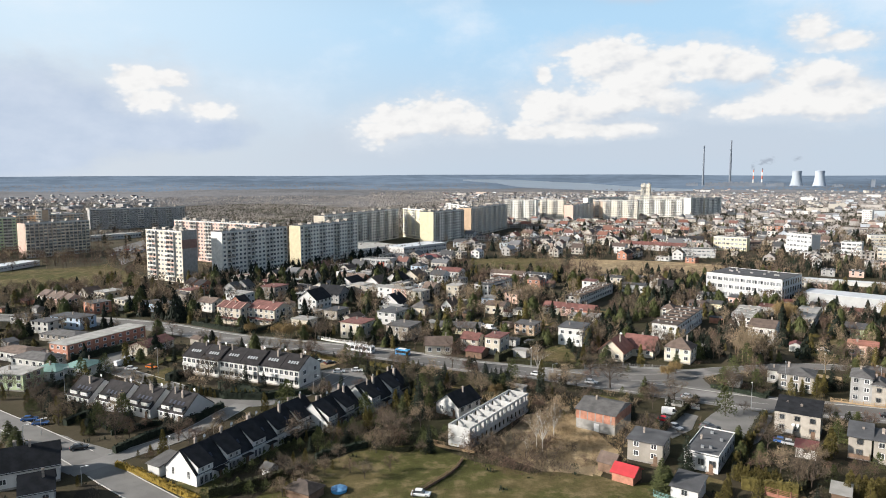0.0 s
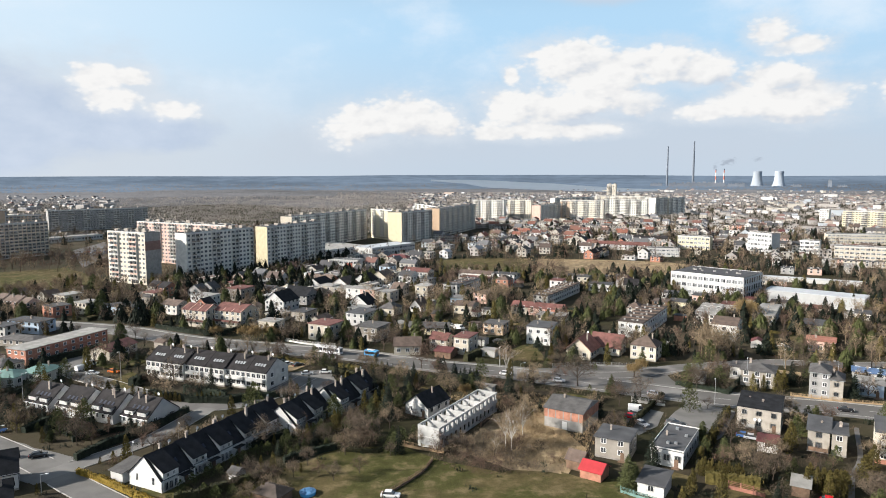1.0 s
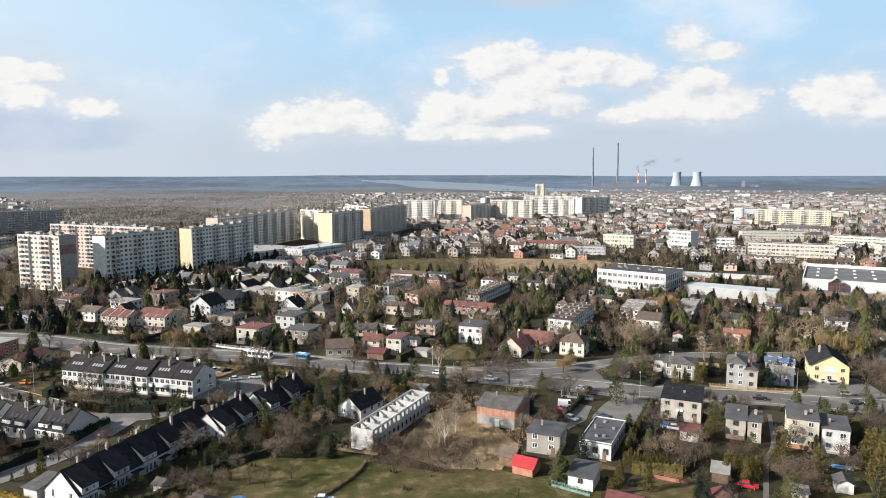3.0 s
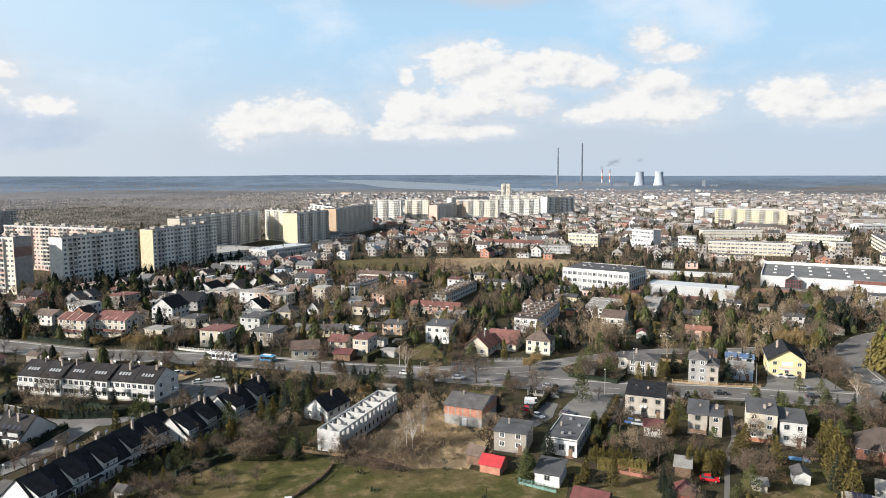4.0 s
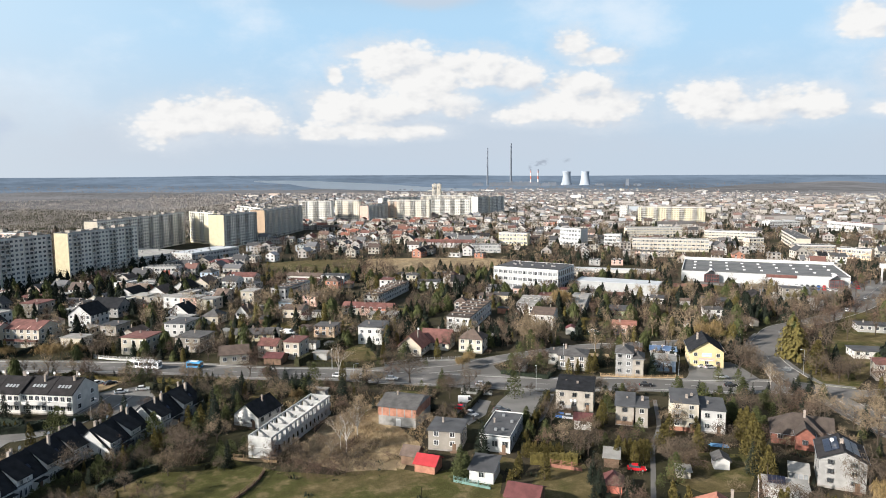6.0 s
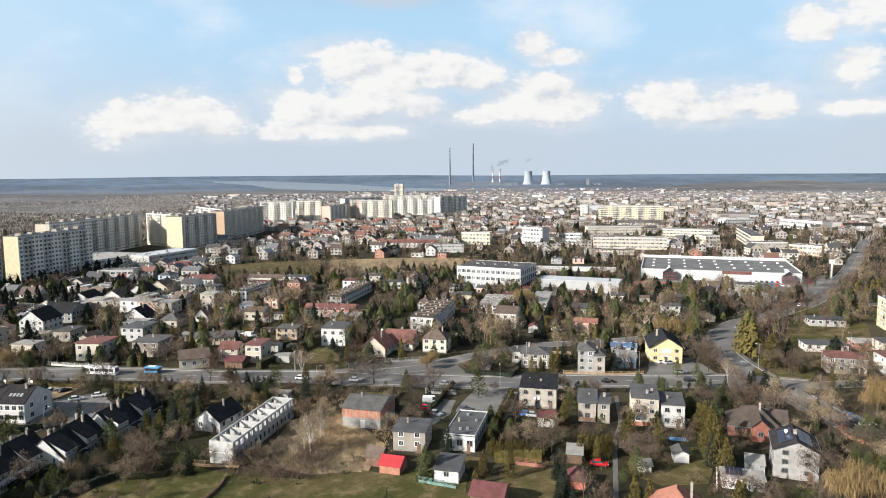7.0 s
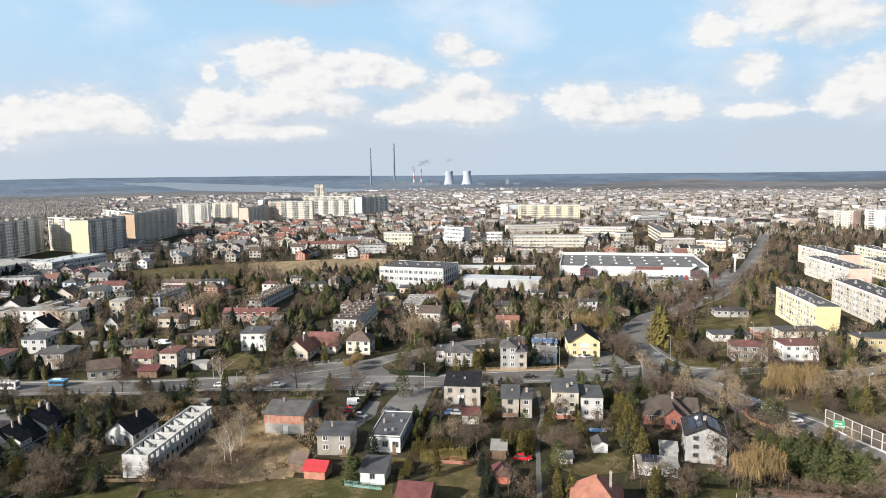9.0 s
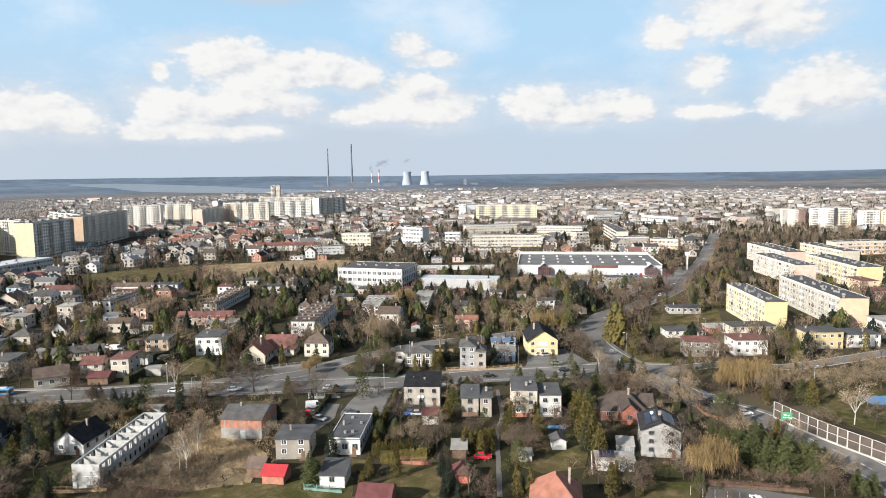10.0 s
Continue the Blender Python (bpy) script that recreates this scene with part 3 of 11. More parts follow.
def house(x, y, rot, w, d, h, wall="white", roof="flat", top="felt", rise=3.0, ridge="x", over=0.4, st=2, cols=3, side=2, chim=1,
          name="house", z=0.0, extra="", group="houses of the suburb", win=(1.4, 1.4)):
    """A detached house: front face towards -y of its own frame."""
    ob = new(name)
    ob.matrix_basis = pose(x, y, z, 0, 0, rot)
    kinds = {"flat": "flat", "gable": "pitched", "hip": "hipped", "shed": "lean-to"}
    say = f"{SHADE[wall]} {name.replace('_', ' ')} with {kinds[roof]} {ROOFSAY[top]} roof"
    if extra and len((say + " and " + extra).split()) <= 12:
        say += " and " + extra
    tagged(ob, say, name.split("_")[-1] if name != "house" else "house", group)
    part("wall", walls(w, d, h, roof, rise, ridge), WALL[wall], ob)
    part("roof", roof_shell(w, d, h, roof, rise, ridge, over), ROOF[top], ob)
    if h > 4 and y < 260:
        bm = bmesh.new()
        box(bm, -w / 2 - 0.03, -d / 2 - 0.03, -0.3, w / 2 + 0.03, d / 2 + 0.03, 0.5)
        part("plinth", bm, PLINTH, ob)
    sh = (h - 0.5) / max(st, 1)
    if y < 215:
        for face, n in ((0, cols), (1, side), (3, side), (2, 2)):
            if n:
                windows_on(ob, face, n, st, 0.45, sh, (w, d), *win)
        if st and w > 6:
            bm = bmesh.new()
            box(bm, w / 2 - 2.1, -d / 2 - 0.07, 0.05, w / 2 - 1.15, -d / 2, 2.1)
            box(bm, w / 2 - 2.5, -d / 2 - 1.1, -0.05, w / 2 - 0.8, -d / 2 - 0.07, 0.15)
            part("door", bm, WALL["brown"], ob, "brown front door with a step")
        if st and roof in ("gable", "hip") and name in ("house", "terraced_house"):
            for s in (-1, 1):
                bm = bmesh.new()
                if roof == "hip" or ridge == "x":
                    tube(bm, (-w / 2 - over, s * (d / 2 + over), h - 0.15), (w / 2 + over, s * (d / 2 + over), h - 0.15), 0.07, 0.07, 5)
                else:
                    tube(bm, (s * (w / 2 + over), -d / 2 - over, h - 0.15), (s * (w / 2 + over), d / 2 + over, h - 0.15), 0.07, 0.07, 5)
                part("gutter", bm, METAL, ob, "grey metal gutter")
    elif st and math.hypot(x, y) < 330:
        for face in range(4):
            n, span = (cols if face % 2 == 0 else side), (w, d)[face % 2]
            for c in range(n):
                for k in range(st):
                    ob_w = part("window", plain_window(round(win[0], 1), round(win[1], 1)), None, ob)
                    ob_w.matrix_basis = pose(0, 0, 0, 0, 0, 90 * face) @ pose((c + 0.5) * span / n - span / 2, -(d, w)[face % 2] / 2, 0.45 + k * sh + 0.9)
    elif st:
        tagged(part("windows", window_sheet((w, d), st, cols, 0.45, sh), (FRAME, GLASS), ob), kind="stuff")
    rnd = random.Random(int(x * 7 + y * 13))
    for k in range(chim):
        cx, cy = rnd.uniform(-w * 0.3, w * 0.3), rnd.uniform(-d * 0.15, d * 0.15)
        base = h if roof != "gable" else h + rise * 0.6
        chimney(ob, cx, cy, base, h + (rise if roof in ("gable", "hip") else 0.3) + rnd.uniform(0.6, 1.1), rnd.choice((0.4, 0.5, 0.65)))
    TAKEN.append((x, y, 0.5 * math.hypot(w, d) + 0.5))
    return ob


def row_roof(ob, w, d, h, n):
    """Low fire walls, chimney stacks and vents along a row of flat-roofed houses."""
    rnd = random.Random(int(d * 10))
    for k in range(1, n):
        y = -d / 2 + k * d / n
        part("fire_wall", boxed(-w / 2 - 0.1, y - 0.18, h + 0.2, w / 2 + 0.1, y + 0.18, h + 0.75), ROOF["brown"], ob)
    for k in range(n):
        y = -d / 2 + (k + 0.5) * d / n
        for e in (-0.28, 0.22):
            x, q = e * w + rnd.uniform(-0.5, 0.5), y + rnd.uniform(-1, 1)
            part("chimney", boxed(x - 0.32, q - 0.25, h + 0.2, x + 0.32, q + 0.25, h + rnd.uniform(0.9, 1.3)), WALL["grey"], ob)
        part("roof_hatch", boxed(-0.6, y - 0.5, h + 0.2, 0.6, y + 0.5, h + 0.55), ROOF["paleflat"], ob)


def party_wall(ob, x0, x1, d, h, rise, mat):
    """A wall between two units, standing a little above the pitched roof."""
    bm = bmesh.new()
    rows = [[bm.verts.new((x, y, z)) for y, z in ((-d / 2 - 0.1, h + 0.2), (0, h + rise + 0.2), (d / 2 + 0.1, h + 0.2), (d / 2 + 0.1, h - 0.1), (0, h + rise - 0.1), (-d / 2 - 0.1, h - 0.1))] for x in (x0, x1)]
    for i in range(6):
        bm.faces.new((rows[0][i], rows[0][(i + 1) % 6], rows[1][(i + 1) % 6], rows[1][i]))
    for r in rows:
        bm.faces.new((r[0], r[1], r[4], r[5]))
        bm.faces.new((r[1], r[2], r[3], r[4]))
    bmesh.ops.recalc_face_normals(bm, faces=bm.faces)
    part("party_wall", bm, mat, ob)


def balcony(ob, x, y, z, w=3.2, out=1.2, mat=None):
    """A balcony slab with a solid front, on the front face at y."""
    b = part("balcony", boxed(x - w / 2, y - out, z - 0.15, x + w / 2, y, z), WALL["concrete"], ob)
    bm = bmesh.new()
    box(bm, x - w / 2, y - out, z, x + w / 2, y - out + 0.08, z + 0.95)
    for s in (-1, 1):
        box(bm, x + s * (w / 2 - 0.04) - 0.04, y - out + 0.08, z, x + s * (w / 2 - 0.04) + 0.04, y, z + 0.95)
    part("parapet", bm, mat or WALL["white"], b)


def dormer(ob, x, y, z, w=2.4, deep=2.6, high=1.9, top="dark", wall="white"):
    """A flat-topped dormer on the front slope."""
    b = part("dormer", boxed(x - w / 2, y, z, x + w / 2, y + deep, z + high), WALL[wall], ob)
    part("dormer_roof", boxed(x - w / 2 - 0.2, y - 0.25, z + high, x + w / 2 + 0.2, y + deep, z + high + 0.14), ROOF[top], b)
    frame_me, pane_me = window_parts(w * 0.7, high * 0.6)
    f = part("dormer_window", frame_me, None, b)
    f.matrix_basis = pose(x, y - 0.003, z + 0.45)


def block(x, y, rot, w, d, h, st, bays, wall="offwhite", end=None, kind="apartment_block", loggia=2, say="", top="felt", attic=3, sidebays=0, trim=None, tint=None):
    """A slab of flats: panel walls, a pane in each bay of each storey, columns of balconies, huts on the roof."""
    ob = new(kind)
    ob.matrix_basis = pose(x, y, 0, 0, 0, rot)
    tagged(ob, say or f"{SHADE[wall]} {st}-storey panel block of flats with balconies", "apartment block" if kind == "apartment_block" else kind.replace("_", " "), "large buildings")
    part("wall", boxed(-w / 2, -d / 2, -0.3, w / 2, d / 2, h), WALL[wall], ob)
    if end:
        for s in (-1, 1):
            part("end_wall", boxed(s * w / 2 - (0.15 if s < 0 else -0.02), -d / 2 - 0.02, -0.3, s * w / 2 + (0.15 if s > 0 else -0.02), d / 2 + 0.02, h + 0.1), WALL[end], ob, f"windowless {SHADE[end]} end wall")
    bm = boxed(-w / 2 - 0.1, -d / 2 - 0.1, h, w / 2 + 0.1, d / 2 + 0.1, h + 0.25)
    part("roof", bm, ROOF[top], ob)
    rnd = random.Random(int(abs(x) + abs(y)))
    bm = bmesh.new()
    for k in range(attic):
        cx = (k + 0.5) * w / attic - w / 2 + rnd.uniform(-2, 2)
        hw = rnd.uniform(1.0, 2.2) if st > 6 else 0.7
        box(bm, cx - hw, -1.6, h + 0.25, cx + hw, 1.8 if st > 6 else -0.6, h + (rnd.uniform(1.4, 2.6) if st > 6 else 1.0))
        for j in range(3):
            vx = rnd.uniform(-w / 2 + 1, w / 2 - 1)
            vy = rnd.uniform(-d / 2 + 1, d / 2 - 1)
            box(bm, vx - 0.5, vy - 0.3, h + 0.25, vx + 0.5, vy + 0.3, h + 1.1)
    tagged(part("roof_vents", bm, WALL["beige" if st > 6 else "concrete"], ob, "vent huts on the roof"), kind="stuff")
    sh = (h - 1.0) / st
    glass, bal = bmesh.new(), bmesh.new()
    tall = kind == "apartment_block" and st > 6
    for e in (-1, 1):
        y0, y1 = sorted((e * (d / 2 + 0.1), e * (d / 2 + 0.16)))
        part("parapet", boxed(-w / 2 - 0.1, y0, h - 0.5, w / 2 + 0.1, y1, h + 0.45), WALL["white"], ob)
    for face in (0, 2):
        s = -1 if face == 0 else 1
        for b in range(bays):
            cx, bw, o = (b + 0.5) * w / bays - w / 2, w / bays, d / 2
            # tall slabs: two bays of balconies, then two or three of plain windows
            deep = loggia and ((b % 5 in (1, 2)) if tall and loggia == 2 else b % loggia == loggia - 1)
            for k in range(st):
                z = 0.6 + k * sh
                wt = z + (2.25 if kind == "apartment_block" else min(sh - 0.7, 3.0))
                ww = bw * (0.44 if deep else 0.27 if tall else 0.20 if kind == "apartment_block" else 0.38)
                low = z + (0.1 if deep and tall else 0.85 if kind == "apartment_block" else 1.15)
                for q0, q1, zz0, zz1, off, mt in ((-ww - 0.1, ww + 0.1, low - 0.1, wt + 0.1, 0.03, 0), (-ww, -0.05, low, wt, 0.06, 1), (0.05, ww, low, wt, 0.06, 1)):
                    if mt and rnd.random() < (0.9 if loggia == 3 else 0.7 if not tall or y > 1000 else 0.25):
                        mt = 2 if tall or kind != "apartment_block" else 3
                    v = [glass.verts.new((cx + a, s * (o + off), c)) for a, c in ((q0, zz0), (q1, zz0), (q1, zz1), (q0, zz1))]
                    glass.faces.new(v if s < 0 else v[::-1]).material_index = mt
                if deep and k:
                    a, c = sorted((s * o, s * (o + 1.1)))
                    box(bal, cx - bw * 0.46, a, z - 0.12, cx + bw * 0.46, c, z + 0.05)
                    a, c = sorted((s * (o + 1.0), s * (o + 1.1)))
                    box(bal, cx - bw * 0.46, a, z + 0.05, cx + bw * 0.46, c, z + 0.95, 1 if rnd.random() < (0.5 if tall else 0.22) else 0)
                    for e in (-1, 1) if tall else ():
                        a, c = sorted((s * (o + 0.06), s * (o + 1.0)))
                        box(bal, cx + e * bw * 0.46 - 0.06, a, z + 0.05, cx + e * bw * 0.46 + 0.06, c, z + sh - 0.15)
    for face in (1, 3):
        s = 1 if face == 1 else -1
        for b in range(sidebays):
            cy = (b + 0.5) * d / sidebays - d / 2
            for k in range(st):
                z = 0.6 + k * sh
                v = [glass.verts.new((s * (w / 2 + 0.2), cy + a, c)) for a, c in ((-0.8, z + 0.85), (0.8, z + 0.85), (0.8, z + sh - 0.5), (-0.8, z + sh - 0.5))]
                glass.faces.new(v if s > 0 else v[::-1]).material_index = 1
    tagged(part("windows", glass, (FRAME, GLASS, PALE_GLASS, PALE_PANE), ob), kind="stuff")
    if bal.verts:
        tagged(part("balconies", bal, (trim or WALL["offwhite"], tint or WALL["beige"]), ob), kind="stuff")
    else:
        bal.free()
    TAKEN.append((x, y, 0.5 * max(w, d) + 3))
    return ob


def banner(ob, face, along, z, w, h, size, mat, bars=0, label=""):
    """A flat board on a wall, with plain bars for its lettering."""
    out = (size[1], size[0], size[1], size[0])[face] / 2 + 0.004
    b = part("banner", boxed(-w / 2, -0.05, 0, w / 2, 0, h), mat, ob, label)
    b.matrix_basis = pose(0, 0, 0, 0, 0, 90 * face) @ pose(along, -out, z)
    for k in range(bars):
        part("lettering", boxed(-w * 0.38, -0.06, h * (0.2 + 0.3 * k), w * (0.36 - 0.1 * k), -0.051, h * (0.36 + 0.3 * k)), FRAME, b)


def solar_array(ob, side, w, d, h, rise, rows, cols):
    """Dark panels laid on the slope that faces side (-1 or 1) of a roof whose ridge runs along y."""
    for i in range(rows):
        for j in range(cols):
            t0, t1 = 0.25 + i * 0.32, 0.25 + i * 0.32 + 0.29
            y0 = -d * 0.36 + j * d * 0.72 / cols
            y1 = y0 + d * 0.72 / cols - 0.06
            bm = bmesh.new()
            c = [(side * w / 2 * (1 - t), y, h + rise * t + 0.26) for t, y in ((t0, y0), (t0, y1), (t1, y1), (t1, y0))]
            solid(bm, [c if side > 0 else c[::-1]], 0.07)
            bmesh.ops.recalc_face_normals(bm, faces=bm.faces)
            part("solar_panel", bm, SOLAR, ob)


# ---- plants ----
def branch(bm, a, way, length, r, depth, rnd, spread=0.75, kids=3, mat=0, droop=0.0):
    a = Vector(a)
    b = a + way * length
    tube(bm, a, b, r, r * 0.55, 4 if depth > 1 else 3, mat)
    if depth == 0:
        return [b]
    tips = []
    for k in range(kids):
        t = 0.45 + 0.55 * (k + 1) / kids
        turn = Vector((rnd.gauss(0, spread), rnd.gauss(0, spread), rnd.gauss(0.15, spread * 0.5) - droop))
        tips += branch(bm, a + way * length * t, (way + turn).normalized(), length * rnd.uniform(0.55, 0.8), r * 0.5, depth - 1, rnd, spread, kids, mat, droop)
    return tips


def slivers(bm, at, n, reach, long, wide, rnd, way=None, mat=0):
    """Fine twigs or sprays round a point, as slender three-cornered slips."""
    for _ in range(n):
        o = at + Vector((rnd.gauss(0, reach), rnd.gauss(0, reach), rnd.gauss(0, reach)))
        d = Vector((rnd.gauss(0, 1), rnd.gauss(0, 1), rnd.gauss(0.2, 1))).normalized() if way is None else (way + Vector((rnd.gauss(0, 0.25), rnd.gauss(0, 0.25), rnd.gauss(0, 0.25)))).normalized()
        s = d.cross(Vector((rnd.gauss(0, 1), rnd.gauss(0, 1), rnd.gauss(0, 1)))).normalized() * wide
        q = [bm.verts.new(p) for p in (o - s, o + s, o + d * long)]
        bm.faces.new(q).material_index = mat


def bare_tree(name, high, wide, seed, twig=None, bark=None, fine=15, say="", kids=3, tall=0.32, category="tree", thick=0.02):
    rnd = random.Random(seed)
    t = bmesh.new()
    lean = Vector((rnd.gauss(0, 0.04), rnd.gauss(0, 0.04), 1)).normalized()
    fork = lean * high * tall
    tube(t, (0, 0, -0.2), fork, high * thick, high * thick * 0.7, 6)
    tips, c = [], bmesh.new()
    for k in range(5):
        a = k * 2 * math.pi / 5 + rnd.uniform(-0.4, 0.4)
        up = rnd.uniform(0.55, 1.3)
        way = Vector((math.cos(a) * wide, math.sin(a) * wide, up)).normalized()
        tips += branch(t, fork * rnd.uniform(0.75, 1.0), way, high * rnd.uniform(0.24, 0.32), high * 0.011, 2, rnd, 0.5, kids)
    tips += branch(t, fork, lean, high * 0.34, high * 0.014, 2, rnd, 0.45, kids)
    for p in tips:
        slivers(c, p, fine, high * 0.060, high * 0.11, high * 0.0052, rnd)
    ob = new(name)
    tagged(ob, say or "bare winter tree with fine brown twigs", category, "trees")
    part("trunk", t, bark or BARK, ob)
    part("crown", c, twig or TWIG, ob)
    return ob


def willow_tree(high, seed):
    rnd = random.Random(seed)
    t, c = bmesh.new(), bmesh.new()
    tube(t, (0, 0, -0.2), (0, 0, high * 0.35), high * 0.04, high * 0.03, 6)
    tips = []
    for k in range(8):
        a = k * math.pi / 4 + rnd.uniform(-0.3, 0.3)
        tips += branch(t, (0, 0, high * 0.33), Vector((math.cos(a), math.sin(a), rnd.uniform(0.6, 1.6))).normalized(), high * 0.3, high * 0.018, 2, rnd, 0.5, 3)
    for p in tips:
        for _ in range(9):
            o = p + Vector((rnd.gauss(0, high * 0.06), rnd.gauss(0, high * 0.06), rnd.gauss(0, high * 0.05)))
            slivers(c, o, 2, 0.12, min(o.z - 0.4, high * rnd.uniform(0.2, 0.42)), high * 0.0055, rnd, Vector((0, 0, -1)))
            slivers(c, o, 1, 0.2, high * 0.1, high * 0.003, rnd)
    ob = new("willow_tree")
    tagged(ob, "leafless weeping willow with golden hanging twigs", "tree", "trees")
    part("trunk", t, BARK, ob)
    part("crown", c, WILLOW, ob)
    return ob


def conifer(name, high, wide, seed, mat, say, layers=16, taper=0.9, start=0.06):
    """A spruce or pine: whorls of drooping sprays round a trunk, uneven in reach."""
    rnd = random.Random(seed)
    t, c = bmesh.new(), bmesh.new()
    tube(t, (0, 0, -0.2), (0, 0, high * 0.95), high * 0.018, high * 0.003, 5)
    for k in range(layers):
        f = k / (layers - 1)
        z = high * (start + (0.96 - start) * f)
        r = wide * (1 - f) ** taper + wide * 0.06
        n = max(6, int(20 * (1 - f * 0.6)))
        for j in range(n):
            a = rnd.uniform(0, 2 * math.pi)
            rr = r * rnd.uniform(0.65, 1.12)
            out = Vector((math.cos(a), math.sin(a), 0))
            side = Vector((-math.sin(a), math.cos(a), 0))
            sag = rnd.uniform(0.05, 0.4)
            for q in range(13):
                f2 = (q + rnd.random()) / 13
                m2 = Vector((0, 0, z - rr * sag * f2 * f2 + rnd.gauss(0, 0.06) * rr)) + out * rr * (0.12 + 0.85 * f2) + side * rr * rnd.gauss(0, 0.16)
                sz = 0.055 * wide + 0.055 * rr
                d1 = (out * 0.9 + side * rnd.gauss(0, 0.6) + Vector((0, 0, rnd.gauss(-0.15, 0.3)))).normalized() * sz * rnd.uniform(1.2, 2.2)
                d2 = side * sz * rnd.uniform(0.35, 0.7) + Vector((0, 0, rnd.gauss(0, 0.25) * sz))
                c.faces.new([c.verts.new(p) for p in (m2 - d2, m2 + d2, m2 + d1)])
    ob = new(name)
    tagged(ob, say, "tree", "trees")
    part("trunk", t, BARK, ob)
    part("crown", c, mat, ob)
    return ob


def sprays(bm, at, size, n, rnd, lo=0.12, hi=0.3):
    """Leafy slips over the skin of a soft ellipsoid."""
    for _ in range(n):
        u = Vector((rnd.gauss(0, 1), rnd.gauss(0, 1), rnd.gauss(0, 1))).normalized()
        p = Vector(at) + Vector((u.x * size[0], u.y * size[1], u.z * size[2])) * rnd.uniform(0.72, 1.04)
        s = u.cross(Vector((rnd.gauss(0, 1), rnd.gauss(0, 1), rnd.gauss(0, 1)))).normalized() * rnd.uniform(lo, hi)
        e = (u * 0.5 + Vector((0, 0, 0.8)) + Vector((rnd.gauss(0, 0.3), rnd.gauss(0, 0.3), 0))).normalized() * rnd.uniform(lo, hi) * 2.2
        bm.faces.new([bm.verts.new(q) for q in (p - s, p + s, p + e)])


def thuja(high, wide, seed, mat, say, name="thuja"):
    rnd = random.Random(seed)
    c, t = bmesh.new(), bmesh.new()
    tube(t, (0, 0, -0.1), (0, 0, high * 0.6), 0.1, 0.04, 5)
    for k in range(7):
        f = k / 6
        sprays(c, (rnd.gauss(0, wide * 0.08), rnd.gauss(0, wide * 0.08), high * (0.1 + 0.78 * f)), (wide * (1.0 - 0.75 * f ** 2), wide * (1.0 - 0.75 * f ** 2), high * 0.13), 120, rnd, 0.07, 0.17)
    ob = new(name)
    tagged(ob, say, "tree", "trees")
    part("trunk", t, BARK, ob)
    part("crown", c, mat, ob)
    return ob


def shrub(high, wide, seed, mat, say, n=170):
    rnd = random.Random(seed)
    c = bmesh.new()
    for k in range(7):
        a = rnd.uniform(0, 6.28)
        way = Vector((math.cos(a) * 0.5, math.sin(a) * 0.5, 1)).normalized()
        for p in branch(c, (rnd.gauss(0, wide * 0.15), rnd.gauss(0, wide * 0.15), 0), way, high * 0.5, 0.03, 1, rnd, 0.6, 3):
            slivers(c, p, n // 21, high * 0.12, high * 0.25, 0.012 * high, rnd)
    ob = new("shrub", mesh_of("shrub", c, mat))
    tagged(ob, say, "shrub", "shrubs")
    return ob


def hedge(pts, high=1.6, wide=0.9, mat=None, say="clipped evergreen hedge along a garden", seed=1):
    """A hedge along a line on the ground: a rough core under thousands of small sprays."""
    rnd = random.Random(seed)
    bm = bmesh.new()
    for (ax, ay), (bx, by) in zip(pts, pts[1:]):
        a, b = Vector((ax, ay, 0)), Vector((bx, by, 0))
        ln = (b - a).length
        u = (b - a) / ln
        s = Vector((-u.y, u.x, 0))
        for k in range(int(ln / 0.8) + 1):
            p = a + u * min(ln, k * 0.8)
            hh, ww = high * rnd.uniform(0.88, 1.06), wide * rnd.uniform(0.85, 1.1)
            q = [bm.verts.new(p + u * e * 0.5 + s * f * ww * 0.42 * tp + Vector((0, 0, z))) for z, tp in ((0, 1), (hh * 0.86, 0.8)) for e, f in ((-1, -1), (1, -1), (1, 1), (-1, 1))]
            for f in ((4, 5, 6, 7), (0, 1, 5, 4), (1, 2, 6, 5), (2, 3, 7, 6), (3, 0, 4, 7)):
                bm.faces.new([q[i] for i in f])
            sprays(bm, p + Vector((0, 0, hh * 0.55)), (0.5 * abs(u.x) + ww * 0.5, 0.5 * abs(u.y) + ww * 0.5, hh * 0.47), int(14 + 10 * hh), rnd, 0.1, 0.22)
    ob = new("hedge", mesh_of("hedge", bm, mat or THUJA))
    return tagged(ob, say, "hedge", "hedges")


# ---- ground work ----
def smooth(pts, step=4.0):
    """Points along a soft curve through pts."""
    pts = [Vector((*p, 0)) for p in pts]
    if len(pts) < 3:
        n = max(1, int((pts[1] - pts[0]).length / step))
        return [pts[0].lerp(pts[1], i / n) for i in range(n + 1)]
    ext = [pts[0] * 2 - pts[1], *pts, pts[-1] * 2 - pts[-2]]
    res = []
    for i in range(1, len(ext) - 2):
        p0, p1, p2, p3 = ext[i - 1:i + 3]
        n = max(2, int((p2 - p1).length / step))
        for k in range(n):
            t = k / n
            res.append(0.5 * ((2 * p1) + (p2 - p0) * t + (2 * p0 - 5 * p1 + 4 * p2 - p3) * t * t + (3 * p1 - p0 - 3 * p2 + p3) * t ** 3))
    return res + [pts[-1]]


ROADS = []     # plan of the roads: line and half width


